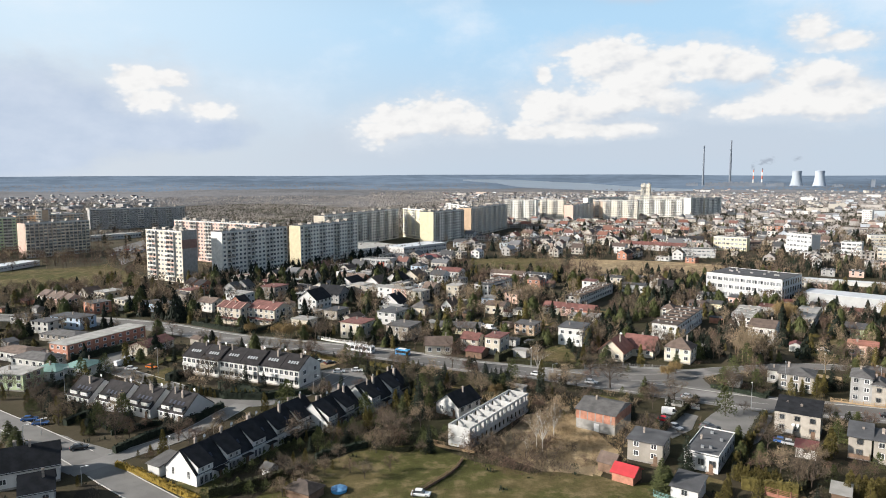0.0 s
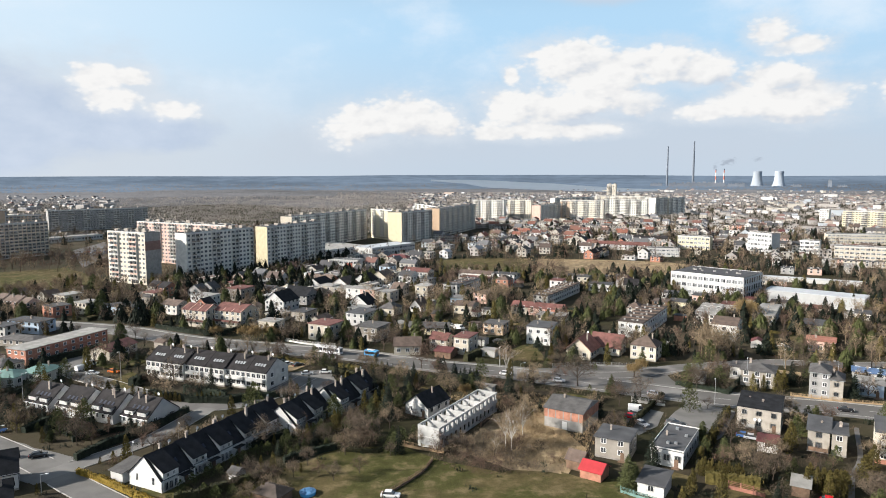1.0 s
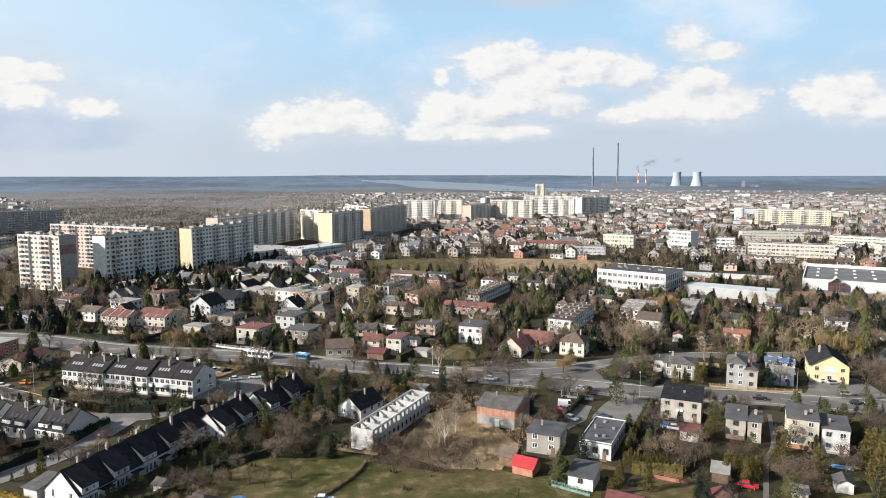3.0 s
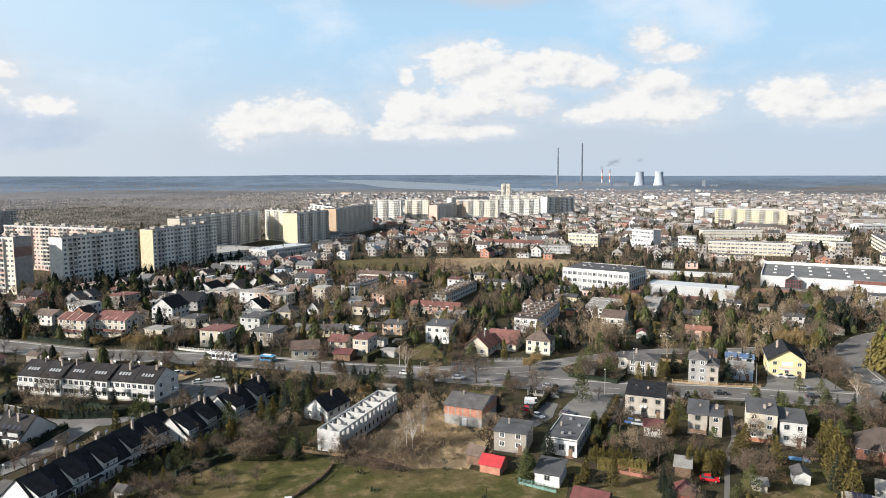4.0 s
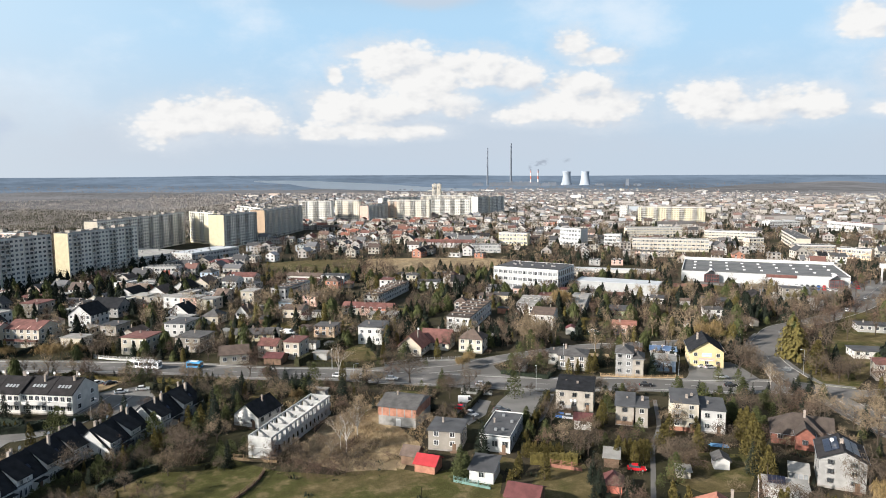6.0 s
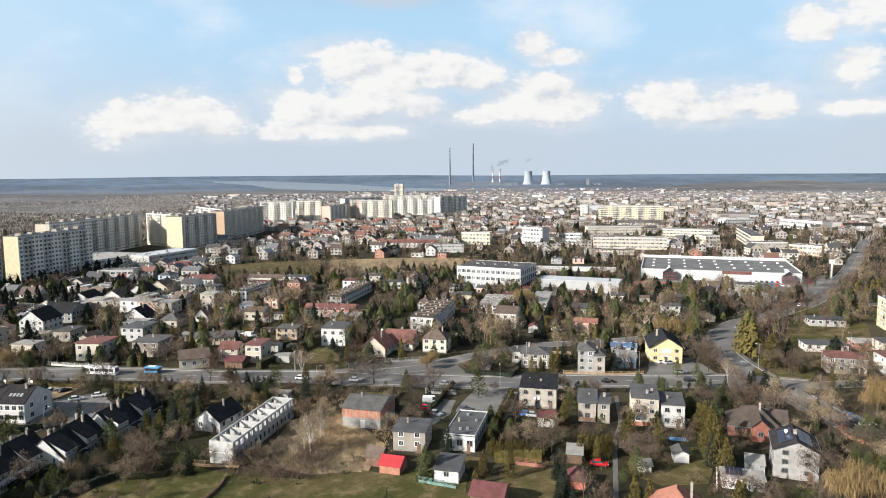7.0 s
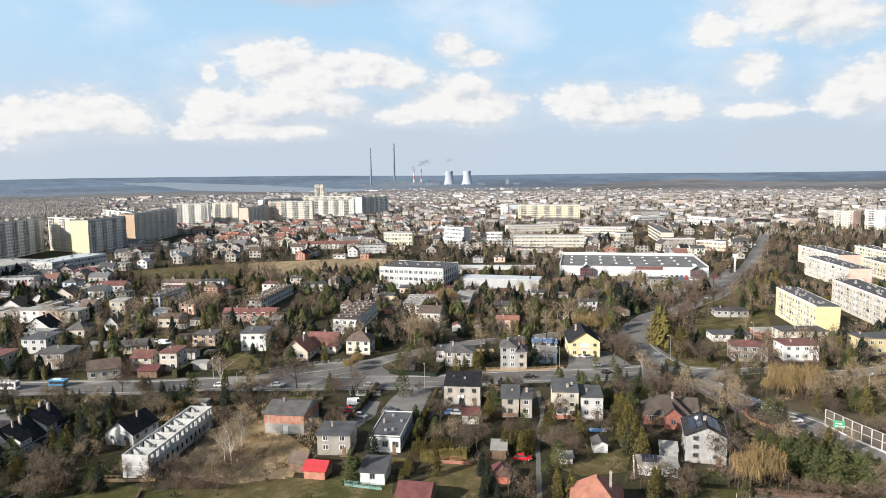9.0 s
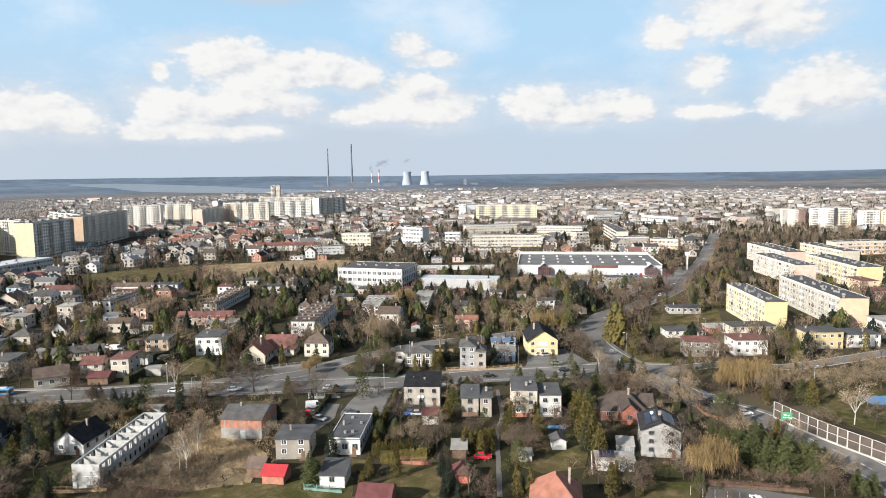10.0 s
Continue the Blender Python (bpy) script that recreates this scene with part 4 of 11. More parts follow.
def strip(bm, line, left, right, z0, z1, mat=0):
    """A raised band along a line, from left to right of it, with sides down to z0."""
    rows = []
    for i, p in enumerate(line):
        d = (line[min(i + 1, len(line) - 1)] - line[max(i - 1, 0)]).normalized()
        s = Vector((d.y, -d.x, 0))
        rows.append([bm.verts.new(p + s * o + Vector((0, 0, z))) for o, z in ((left, z0), (left, z1), (right, z1), (right, z0))])
    for a, b in zip(rows, rows[1:]):
        for k in range(3):
            bm.faces.new((a[k], a[k + 1], b[k + 1], b[k])).material_index = mat


def road(name, pts, width, label, z=0.05, kerbs=True, walkway=0.0, dashes=True, mat=None):
    line = smooth(pts)
    bm = bmesh.new()
    strip(bm, line, -width / 2, width / 2, -0.1, z)
    ob = new(name, mesh_of(name, bm, mat or ASPHALT))
    tagged(ob, label, "road", "", "structure")
    for i in range(0, len(line), 2):
        ROADS.append((line[i].x, line[i].y, width / 2 + walkway + 1.5))
    LAID.append((ob, line, width, z, kerbs, walkway, dashes))
    return ob


LAID = []


def finish_roads():
    """Kerbs, pavements and centre lines, left out where another road crosses."""
    for me_, (ob, line, width, z, kerbs, walkway, dashes) in enumerate(LAID):
        others = [(p, w / 2 + 0.6) for k, (_, l, w, *_r) in enumerate(LAID) if k != me_ for p in l]

        def runs(off):
            """The stretches of the line, at this offset, that no other road covers."""
            run = []
            for i, p in enumerate(line):
                d = (line[min(i + 1, len(line) - 1)] - line[max(i - 1, 0)]).normalized()
                q = p + Vector((d.y, -d.x, 0)) * off
                if any((q - o).length < r for o, r in others):
                    if len(run) > 1:
                        yield run
                    run = []
                else:
                    run.append(p)
            if len(run) > 1:
                yield run

        for side in (-1, 1):
            for name, lo, hi, up, mat, want in (("kerb", width / 2, width / 2 + 0.2, 0.12, KERB, kerbs), ("pavement", width / 2 + 0.2, width / 2 + 0.2 + walkway, 0.10, PAVING, walkway)):
                if not want:
                    continue
                bm = bmesh.new()
                for run in runs(side * (lo + hi) / 2):
                    strip(bm, run, *sorted((side * lo, side * hi)), -0.1, z + up)
                part(name, bm, mat, ob)
        if dashes:
            bm = bmesh.new()
            for run in runs(0):
                for i in range(0, len(run) - 1, 2):
                    strip(bm, [run[i], run[i + 1]], -0.09, 0.09, z, z + 0.012)
            part("centre_line", bm, LINE, ob)


def patch(name, corners, mat, label, z=0.03, category="ground", kind="structure"):
    """A flat plot with a soft, uneven rim."""
    rnd = random.Random(len(label) + int(corners[0][0]))
    z += 0.003 * (len(BARE) + len(TAKEN) % 9)
    bm = bmesh.new()
    pts = []
    for (ax, ay), (bx, by) in zip(corners, corners[1:] + corners[:1]):
        n = max(1, int(math.hypot(bx - ax, by - ay) / 4))
        for k in range(n):
            pts.append((ax + (bx - ax) * k / n + rnd.gauss(0, 0.2), ay + (by - ay) * k / n + rnd.gauss(0, 0.2)))
    top = [bm.verts.new((a, b, z)) for a, b in pts]
    low = [bm.verts.new((a, b, -0.1)) for a, b in pts]
    f = bm.faces.new(top)
    for i in range(len(pts)):
        bm.faces.new((low[i], low[(i + 1) % len(pts)], top[(i + 1) % len(pts)], top[i]))
    if f.normal.z < 0:
        bmesh.ops.reverse_faces(bm, faces=[f])
    ob = new(name, mesh_of(name, bm, mat))
    cx, cy = sum(p[0] for p in pts) / len(pts), sum(p[1] for p in pts) / len(pts)
    reach = sorted(math.hypot(p[0] - cx, p[1] - cy) for p in pts)
    (TAKEN if name in ("yard", "car_park", "junction") else BARE).append((cx, cy, reach[len(pts) // 4] * 0.9))
    return tagged(ob, label, category, "", kind)


def bays(x, y, rot, n):
    """White lines between parking bays."""
    bm = bmesh.new()
    for k in range(n + 1):
        box(bm, k * 2.5 - n * 1.25 - 0.06, -2.4, 0.02, k * 2.5 - n * 1.25 + 0.06, 2.4, 0.12)
    ob = new("bay_marks", mesh_of("bay_marks", bm, LINE))
    ob.matrix_basis = pose(x, y, 0, 0, 0, rot)
    tagged(ob, "white painted lines between parking bays", "road marking", "", "structure")


def zebra(x, y, rot, wide, deep):
    """White bars of a crossing, painted on the road."""
    bm = bmesh.new()
    for k in range(int(wide)):
        box(bm, -wide / 2 + k, -deep / 2, 0.02, -wide / 2 + k + 0.4, deep / 2, 0.085)
    ob = new("crossing_marks", mesh_of("crossing_marks", bm, LINE))
    ob.matrix_basis = pose(x, y, 0, 0, 0, rot)
    tagged(ob, "white painted bars of a pedestrian crossing", "road marking", "", "structure")


CELLS, FILED = {}, [0, 0, 0]


def clear_of(x, y, r, roads=True):
    """Whether a round spot is free of what stands, of lawns and of roads."""
    for k, plan in enumerate((TAKEN, BARE, ROADS)):
        for a, b, q in plan[FILED[k]:]:
            for i in range(int((a - q - 6) // 20), int((a + q + 6) // 20) + 1):
                for j in range(int((b - q - 6) // 20), int((b + q + 6) // 20) + 1):
                    CELLS.setdefault((i, j), []).append((a, b, q, k))
        FILED[k] = len(plan)
    for a, b, q, k in CELLS.get((int(x // 20), int(y // 20)), ()):
        if (roads or k < 2) and (x - a) ** 2 + (y - b) ** 2 < (q + r) ** 2:
            return False
    return True

# ---- the ground, out to the horizon ----
def ground_height(r):
    return 66.0 * min(1.0, max(0.0, (r - 3000) / 1850)) ** 3


def make_ground():
    radii = [0, 40, 100, 200, 350, 600, 1000, 1600, 2400, 3000, 3300, 3600, 3900, 4100, 4300, 4500, 4650, 4750, 4850, 4900]
    n = 96
    v, f = [(0.0, 0.0, 0.0)], []
    for r in radii[1:]:
        for k in range(n):
            a = 2 * math.pi * k / n
            roll = 1 + 0.10 * math.sin(a * 5 + 1) + 0.06 * math.sin(a * 11)
            v.append((r * math.sin(a), r * math.cos(a), ground_height(r) * min(1.06, roll)))
    for k in range(n):
        f.append((0, 1 + (k + 1) % n, 1 + k))
    for i in range(len(radii) - 2):
        for k in range(n):
            a, b = 1 + i * n, 1 + (i + 1) * n
            f.append((a + k, a + (k + 1) % n, b + (k + 1) % n, b + k))
    me = bpy.data.meshes.new("ground")
    me.from_pydata(v, [], f)
    me.materials.append(GROUND)
    tagged(new("ground", me), "winter ground of worn grass and earth reaching the horizon", "ground", "", "structure")


make_ground()


def tufts(name, label, n, az, rad, size, mat, seed, slips=9, keep=None, slim=0.16, category="woods", wide=0.30):
    """Far woods: many ragged tufts of upright slips, one mesh."""
    rng = np.random.default_rng(seed)
    a = np.radians(rng.uniform(az[0], az[1], n))
    r = np.sqrt(rng.uniform(rad[0] ** 2, rad[1] ** 2, n))
    x, y = r * np.sin(a), r * np.cos(a)
    if keep is not None:
        k = np.array([keep(p, q) for p, q in zip(x, y)])
        x, y, r = x[k], y[k], r[k]
    m = len(x)
    z = np.array([ground_height(q) for q in r])
    s = size * rng.uniform(0.6, 1.25, m)
    rep = slips
    X, Y, Z, S = (np.repeat(q, rep) for q in (x, y, z, s))
    t = rng.uniform(0, 2 * np.pi, m * rep)
    o = np.abs(rng.normal(0, wide, m * rep)) * S
    cx, cy = X + o * np.cos(t), Y + o * np.sin(t)
    up = Z + S * rng.uniform(0.45, 1.0, m * rep) * (1 - 0.35 * np.minimum(o / S, 1.2))
    lo = Z + np.maximum(0, up - Z - S * rng.uniform(0.35, 0.8, m * rep))
    w = S * slim * rng.uniform(0.6, 1.3, m * rep)
    t2 = rng.uniform(0, np.pi, m * rep)
    V = np.empty((m * rep * 3, 3))
    V[0::3] = np.stack([cx - w * np.cos(t2), cy - w * np.sin(t2), lo], 1)
    V[1::3] = np.stack([cx + w * np.cos(t2), cy + w * np.sin(t2), lo + 0.1 * S], 1)
    V[2::3] = np.stack([cx + rng.normal(0, 0.12, m * rep) * S, cy + rng.normal(0, 0.12, m * rep) * S, up], 1)
    me = bpy.data.meshes.new(name)
    me.from_pydata(V.tolist(), [], np.arange(m * rep * 3).reshape(-1, 3).tolist())
    me.materials.append(mat)
    return tagged(new(name, me), label, category, "", "stuff")


# ---- houses in a row ----
def wall_bay(ob, x, d, h, rise, w=4.2):
    """A two-storey white bay in the front of a terraced house, under its own lower-pitched roof that runs up to the ridge."""
    front, back, top = -d / 2 - 0.12, -0.6, h + rise * (1 - 1.2 / d) + 0.15
    bm = bmesh.new()
    ends = [[bm.verts.new((x + e * w / 2, y, z)) for y, z in ((front, 0.0), (front, 4.75), (back, top), (back, h))] for e in (-1, 1)]
    bm.faces.new(ends[0])
    bm.faces.new(ends[1][::-1])
    for i in range(4):
        bm.faces.new((ends[0][i], ends[1][i], ends[1][(i + 1) % 4], ends[0][(i + 1) % 4]))
    bmesh.ops.recalc_face_normals(bm, faces=bm.faces)
    bay = part("bay", bm, WALL["white"], ob)
    bm = bmesh.new()
    solid(bm, [[(x - w / 2 - 0.3, front - 0.5, 4.72), (x + w / 2 + 0.3, front - 0.5, 4.72), (x + w / 2 + 0.3, back + 0.5, top + 0.42), (x - w / 2 - 0.3, back + 0.5, top + 0.42)]], 0.16)
    bmesh.ops.recalc_face_normals(bm, faces=bm.faces)
    part("bay_roof", bm, ROOF["dark"], bay)
    for e, z, ww, hh in ((-1.3, 0.3, 0.9, 1.9), (0.0, 0.3, 0.9, 1.9), (1.3, 0.3, 0.9, 1.9), (-0.9, 3.2, 0.8, 1.0), (0.9, 3.2, 0.8, 1.0)):
        frame_me, pane_me = window_parts(ww, hh)
        part("window", frame_me, None, bay).matrix_basis = pose(x + e, front - 0.003, z)
        part("pane", pane_me, None, bay).matrix_basis = pose(x + e, front - 0.003, z)


def terrace(cx, cy, rot, n, unit, d, h, rise, wall, top, group, step, gap, lift=0.0):
    """Terraced houses, ridge along the row, in groups stepped against each other, with dormers and roof lights."""
    u = Vector((math.cos(radians(rot)), math.sin(radians(rot)), 0))
    s = Vector((-u.y, u.x, 0))
    for k in range(n):
        q = k // group
        c = Vector((cx, cy, 0)) + u * ((k - (n - 1) / 2) * unit) + s * (q - (n // group - 1) / 2) * step
        drop = -lift * q
        ob = house(c.x, c.y, rot, unit - gap, d, h - drop, wall, "gable", top, rise, "x", 0.25, 2 if h > 4.5 else 1, 4 if top != "dark" else 0, 2 if k in (0, n - 1) or gap > 1 else 0, 2, "terraced_house",
                   extra="dormers", group="terraced houses", win=(1.4, 1.4) if top != "dark" else (1.0, 1.9))
        for e in (-1, 1):
            x0, x1 = sorted((e * (unit - gap) / 2 - e * 0.28, e * (unit - gap) / 2 + e * 0.02))
            party_wall(ob, x0, x1, d, h - drop, rise, ROOF[top])
        if top == "dark":
            wall_bay(ob, -unit * 0.2, d, h - drop, rise)
            add_window(ob, 0, unit * 0.27, 0.4, 1.0, 1.9, (unit - gap, d))
            bm = bmesh.new()
            box(bm, unit * 0.08, -d / 2 - 1.4, 2.25, unit * 0.42, -d / 2 - 0.004, 2.4)
            part("porch_roof", bm, ROOF[top], ob)
        elif h < 6:
            for e in (-1, 1):
                dormer(ob, e * unit * 0.2, -d / 2 + 0.4, h - drop - 0.3, 3.2, 3.2, 1.9, top)
        else:
            balcony(ob, 0, -d / 2, 3.2, unit * 0.8, 1.2)
        for e in ((0,) if top == "dark" else (-1, -0.33, 0.33, 1)):
            x = unit * (0.2 * e + (0.2 if top == "dark" else 0))
            t = 0.35
            y0, z0 = -d / 2 * (1 - t), h - drop + rise * t + 0.2
            y1, z1 = -d / 2 * (1 - t - 0.16), h - drop + rise * (t + 0.16) + 0.2
            bm = bmesh.new()
            solid(bm, [[(x - 0.36, y0, z0), (x + 0.36, y0, z0), (x + 0.36, y1, z1), (x - 0.36, y1, z1)]], 0.1)
            bmesh.ops.recalc_face_normals(bm, faces=bm.faces)
            part("roof_light", bm, METAL if h > 6 else SOLAR, ob)
        dish(ob, unit * 0.3, 0.1, h - drop + rise + 0.1)


def shell(x, y, rot, w, d, h):
    """A roofless terrace of bare blocks under construction: piers, lintels and cross walls round real openings."""
    ob = new("unfinished_building")
    ob.matrix_basis = pose(x, y, 0, 0, 0, rot)
    tagged(ob, "roofless unfinished two-storey building of pale aerated blocks", "building site", "large buildings")
    t = 0.3
    for sx in (-1, 1):
        bm = bmesh.new()
        n = int(d / 2.4)
        x0, x1 = (w / 2 - t, w / 2) if sx > 0 else (-w / 2, -w / 2 + t)
        for st in range(2):
            z0, z1 = st * h / 2, (st + 1) * h / 2
            box(bm, x0, -d / 2, z0, x1, d / 2, z0 + 0.8)
            box(bm, x0 + 0.004, -d / 2, z1 - 0.45, x1 - 0.004, d / 2, z1)
            for k in range(n):
                y0 = -d / 2 + k * d / n
                box(bm, x0 + 0.002, y0, z0 + 0.8, x1 - 0.002, y0 + d / n * 0.45, z1 - 0.45)
        part("long_wall", bm, WALL["block"], ob)
    for sy in (-1, 1):
        y0, y1 = (d / 2 - t, d / 2) if sy > 0 else (-d / 2, -d / 2 + t)
        part("end_wall", boxed(-w / 2 + t, y0 + 0.003, 0, w / 2 - t, y1 - 0.003, h - 0.01), WALL["block"], ob)
        part("ring_beam", boxed(-w / 2 - 0.02, y0 - 0.02, h / 2 - 0.15, w / 2 + 0.02, y1 + 0.02, h / 2 + 0.1), WALL["white"], ob)
    part("floor_slab", boxed(-w / 2 + t, -d / 2 + t, h / 2 - 0.25, w / 2 - t, d / 2 - t, h / 2 - 0.02), WALL["concrete"], ob)
    for k in range(1, 7):
        yy = -d / 2 + k * d / 7
        part("cross_wall", boxed(-w / 2 + t, yy - 0.12, h / 2, w / 2 - t, yy + 0.12, h - 0.15), WALL["block"], ob)
    for k in range(7):
        yy = -d / 2 + (k + 0.5) * d / 7
        part("partition", boxed(-0.1 + (k % 2) * 0.8, yy - d / 15, h / 2, 0.1 + (k % 2) * 0.8, yy + d / 40, h - 0.5), WALL["block"], ob)
    TAKEN.append((x, y, d / 2))
    for e in (-0.6, 0.6):
        a = radians(rot + 90)
        TAKEN.append((x + math.cos(a) * d * e * 0.5, y + math.sin(a) * d * e * 0.5, 8))


# ---- vehicles ----
def loft(bm, rows, mat=0):
    """Skin through closed cross-sections given row by row."""
    rings = [[bm.verts.new(p) for p in r] for r in rows]
    n = len(rings[0])
    for a, b in zip(rings, rings[1:]):
        for i in range(n):
            bm.faces.new((a[i], a[(i + 1) % n], b[(i + 1) % n], b[i])).material_index = mat
    bm.faces.new(rings[0][::-1]).material_index = mat
    bm.faces.new(rings[-1]).material_index = mat


def wheel(ob, x, y, r=0.32):
    bm = bmesh.new()
    s = 1 if y > 0 else -1
    tube(bm, (x, y - 0.11 * s, r), (x, y + 0.02 * s, r), r, r, 12)
    w = part("wheel", bm, TYRE, ob)
    bm = bmesh.new()
    tube(bm, (x, y - 0.05 * s, r), (x, y + 0.03 * s, r), r * 0.6, r * 0.55, 8)
    part("rim", bm, METAL, w)


VEHICLES = {}


def make_car(paint, van=False, far=False):
    long, wide, tall = (5.2, 1.95, 2.1) if van else (4.3, 1.76, 1.46)
    ob = new("van" if van else "car")
    tagged(ob, f"parked {paint} {'delivery van' if van else 'passenger car'} on paving", "van" if van else "car", "vehicles")
    hl, hw = long / 2, wide / 2
    bm = bmesh.new()
    belt = 1.05 if van else 0.85
    prof = [(-hl, 0.45, 0.80 * belt), (-hl + 0.12, 0.25, belt), (-hl * 0.3, 0.22, belt + 0.02), (hl * 0.45, 0.22, belt), (hl - 0.15, 0.25, belt * 0.88), (hl, 0.42, belt * 0.7)]
    loft(bm, [[(x, -hw * k, lo), (x, -hw, lo + 0.2), (x, -hw * 0.97, hi - 0.06), (x, -hw * 0.86, hi), (x, hw * 0.86, hi), (x, hw * 0.97, hi - 0.06), (x, hw, lo + 0.2), (x, hw * k, lo)]
              for x, lo, hi, k in ((p[0], p[1], p[2], 0.9) for p in prof)])
    bmesh.ops.recalc_face_normals(bm, faces=bm.faces)
    part("body", bm, PAINT[paint], ob)
    x0, x1, x2, x3 = (-hl + 0.1, -hl + 0.2, hl * 0.45, hl * 0.68) if van else (-hl + 0.25, -hl * 0.55, hl * 0.12, hl * 0.45)
    bm = bmesh.new()
    loft(bm, [[(x, -hw * 0.84, belt - 0.03), (x2_, -hw * 0.70, tall - 0.07), (x2_, hw * 0.70, tall - 0.07), (x, hw * 0.84, belt - 0.03)] for x, x2_ in ((x0, x1), (x3, x2))])
    bmesh.ops.recalc_face_normals(bm, faces=bm.faces)
    part("cabin_glass", bm, GLASS, ob, "dark side and end windows")
    part("roof", boxed(x1 - 0.03, -hw * 0.72, tall - 0.09, x2 + 0.03, hw * 0.72, tall), PAINT[paint], ob)
    if far:
        return ob
    if van:
        part("cargo_side", boxed(-hl + 0.06, -hw * 0.9, belt - 0.02, hl * 0.2, hw * 0.9, tall - 0.1), PAINT[paint], ob)
    for x in (-hl * 0.62, hl * 0.62):
        for y in (-hw + 0.02, hw - 0.02):
            wheel(ob, x, y)
    for y in (-hw * 0.7, hw * 0.7):
        part("headlight", boxed(hl - 0.06, y - 0.16, 0.58, hl + 0.012, y + 0.16, 0.72), FRAME, ob)
        part("tail_light", boxed(-hl - 0.012, y - 0.14, 0.62, -hl + 0.06, y + 0.14, 0.78), PAINT["red"], ob)
    return ob


def car(x, y, rot, paint="silver", van=False):
    far = math.hypot(x, y) > 320
    key = (paint, van, far)
    m = pose(x, y, 0.06, 0, 0, rot)
    if key in VEHICLES:
        return copy_thing(VEHICLES[key], m)
    VEHICLES[key] = make_car(paint, van, far)
    VEHICLES[key].matrix_basis = m
    return VEHICLES[key]


def bus(x, y, rot, paint="white", long=12.0, tall=1.0):
    ob = new("bus")
    ob.matrix_basis = pose(x, y, 0.06, 0, 0, rot) @ Matrix.Diagonal((1, 1, tall, 1))
    tagged(ob, f"{paint} city bus on the main road", "bus", "vehicles")
    bm = bmesh.new()
    h = long / 2
    loft(bm, [[(e, -1.22, 0.35), (e, -1.27, 1.1), (e, -1.2, 2.7), (e, -1.0, 2.95), (e, 1.0, 2.95), (e, 1.2, 2.7), (e, 1.27, 1.1), (e, 1.22, 0.35)] for e in (-h, -h + 0.2, h - 0.35, h)])
    bmesh.ops.recalc_face_normals(bm, faces=bm.faces)
    part("body", bm, PAINT[paint], ob)
    for s in (-1, 1):
        for k in range(6):
            c = -h + 1.1 + k * (long - 2.0) / 5.2
            y0, y1 = sorted((s * 1.20, s * 1.285))
            part("side_window", boxed(c - 0.75, y0, 1.25, c + 0.75, y1, 2.35), GLASS, ob)
    part("windscreen", boxed(h - 0.05, -1.05, 1.15, h + 0.02, 1.05, 2.5), GLASS, ob)
    part("roof_unit", boxed(-1.6, -0.7, 2.94, 1.2, 0.7, 3.2), WALL["white"], ob)
    for e in (-h + 2.6, h - 2.6):
        for s in (-1.15, 1.15):
            wheel(ob, e, s, 0.48)


# ---- street furniture ----
def street_lamp(x, y, rot, high=8.5):
    key = ("lamp", high)
    m = pose(x, y, 0, 0, 0, rot)
    if key in VEHICLES:
        return copy_thing(VEHICLES[key], m)
    ob = new("street_lamp")
    ob.matrix_basis = m
    tagged(ob, "grey steel street lamp with a short arm", "street lamp", "street lamps")
    bm = bmesh.new()
    tube(bm, (0, 0, -0.2), (0, 0, high), 0.09, 0.06, 6)
    part("pole", bm, METAL, ob)
    bm = bmesh.new()
    tube(bm, (0, 0, high), (1.2, 0, high + 0.25), 0.05, 0.04, 5)
    part("arm", bm, METAL, ob)
    part("lamp_head", boxed(1.1, -0.14, high + 0.17, 1.75, 0.14, high + 0.32), FRAME, ob)
    VEHICLES[key] = ob
    return ob


def wire_fence(pts, high=1.4, mat=None, label="low garden fence of posts and rails", solid_base=True, gap=2.5, name="fence"):
    ob = new(name)
    tagged(ob, label, "fence", "fences")
    line = smooth(pts, gap)
    post = mesh_of("post", boxed(-0.09, -0.09, -0.1, 0.09, 0.09, high + 0.1), mat or TIMBER)
    for a, b in zip(line, line[1:]):
        p = part("post", post, None, ob)
        p.matrix_basis = Matrix.Translation(a)
        ln = (b - a).length
        bm = bmesh.new()
        if solid_base:
            box(bm, 0.1, -0.05, 0.0, ln - 0.1, 0.05, high * 0.45)
        for z in (0.6, 0.8, 0.97):
            box(bm, 0.1, -0.03, high * z - 0.06, ln - 0.1, 0.03, high * z)
        q = part("panel", bm, mat or TIMBER, ob)
        q.matrix_basis = Matrix.Translation(a) @ Matrix.Rotation(math.atan2(b.y - a.y, b.x - a.x), 4, "Z")
    return ob


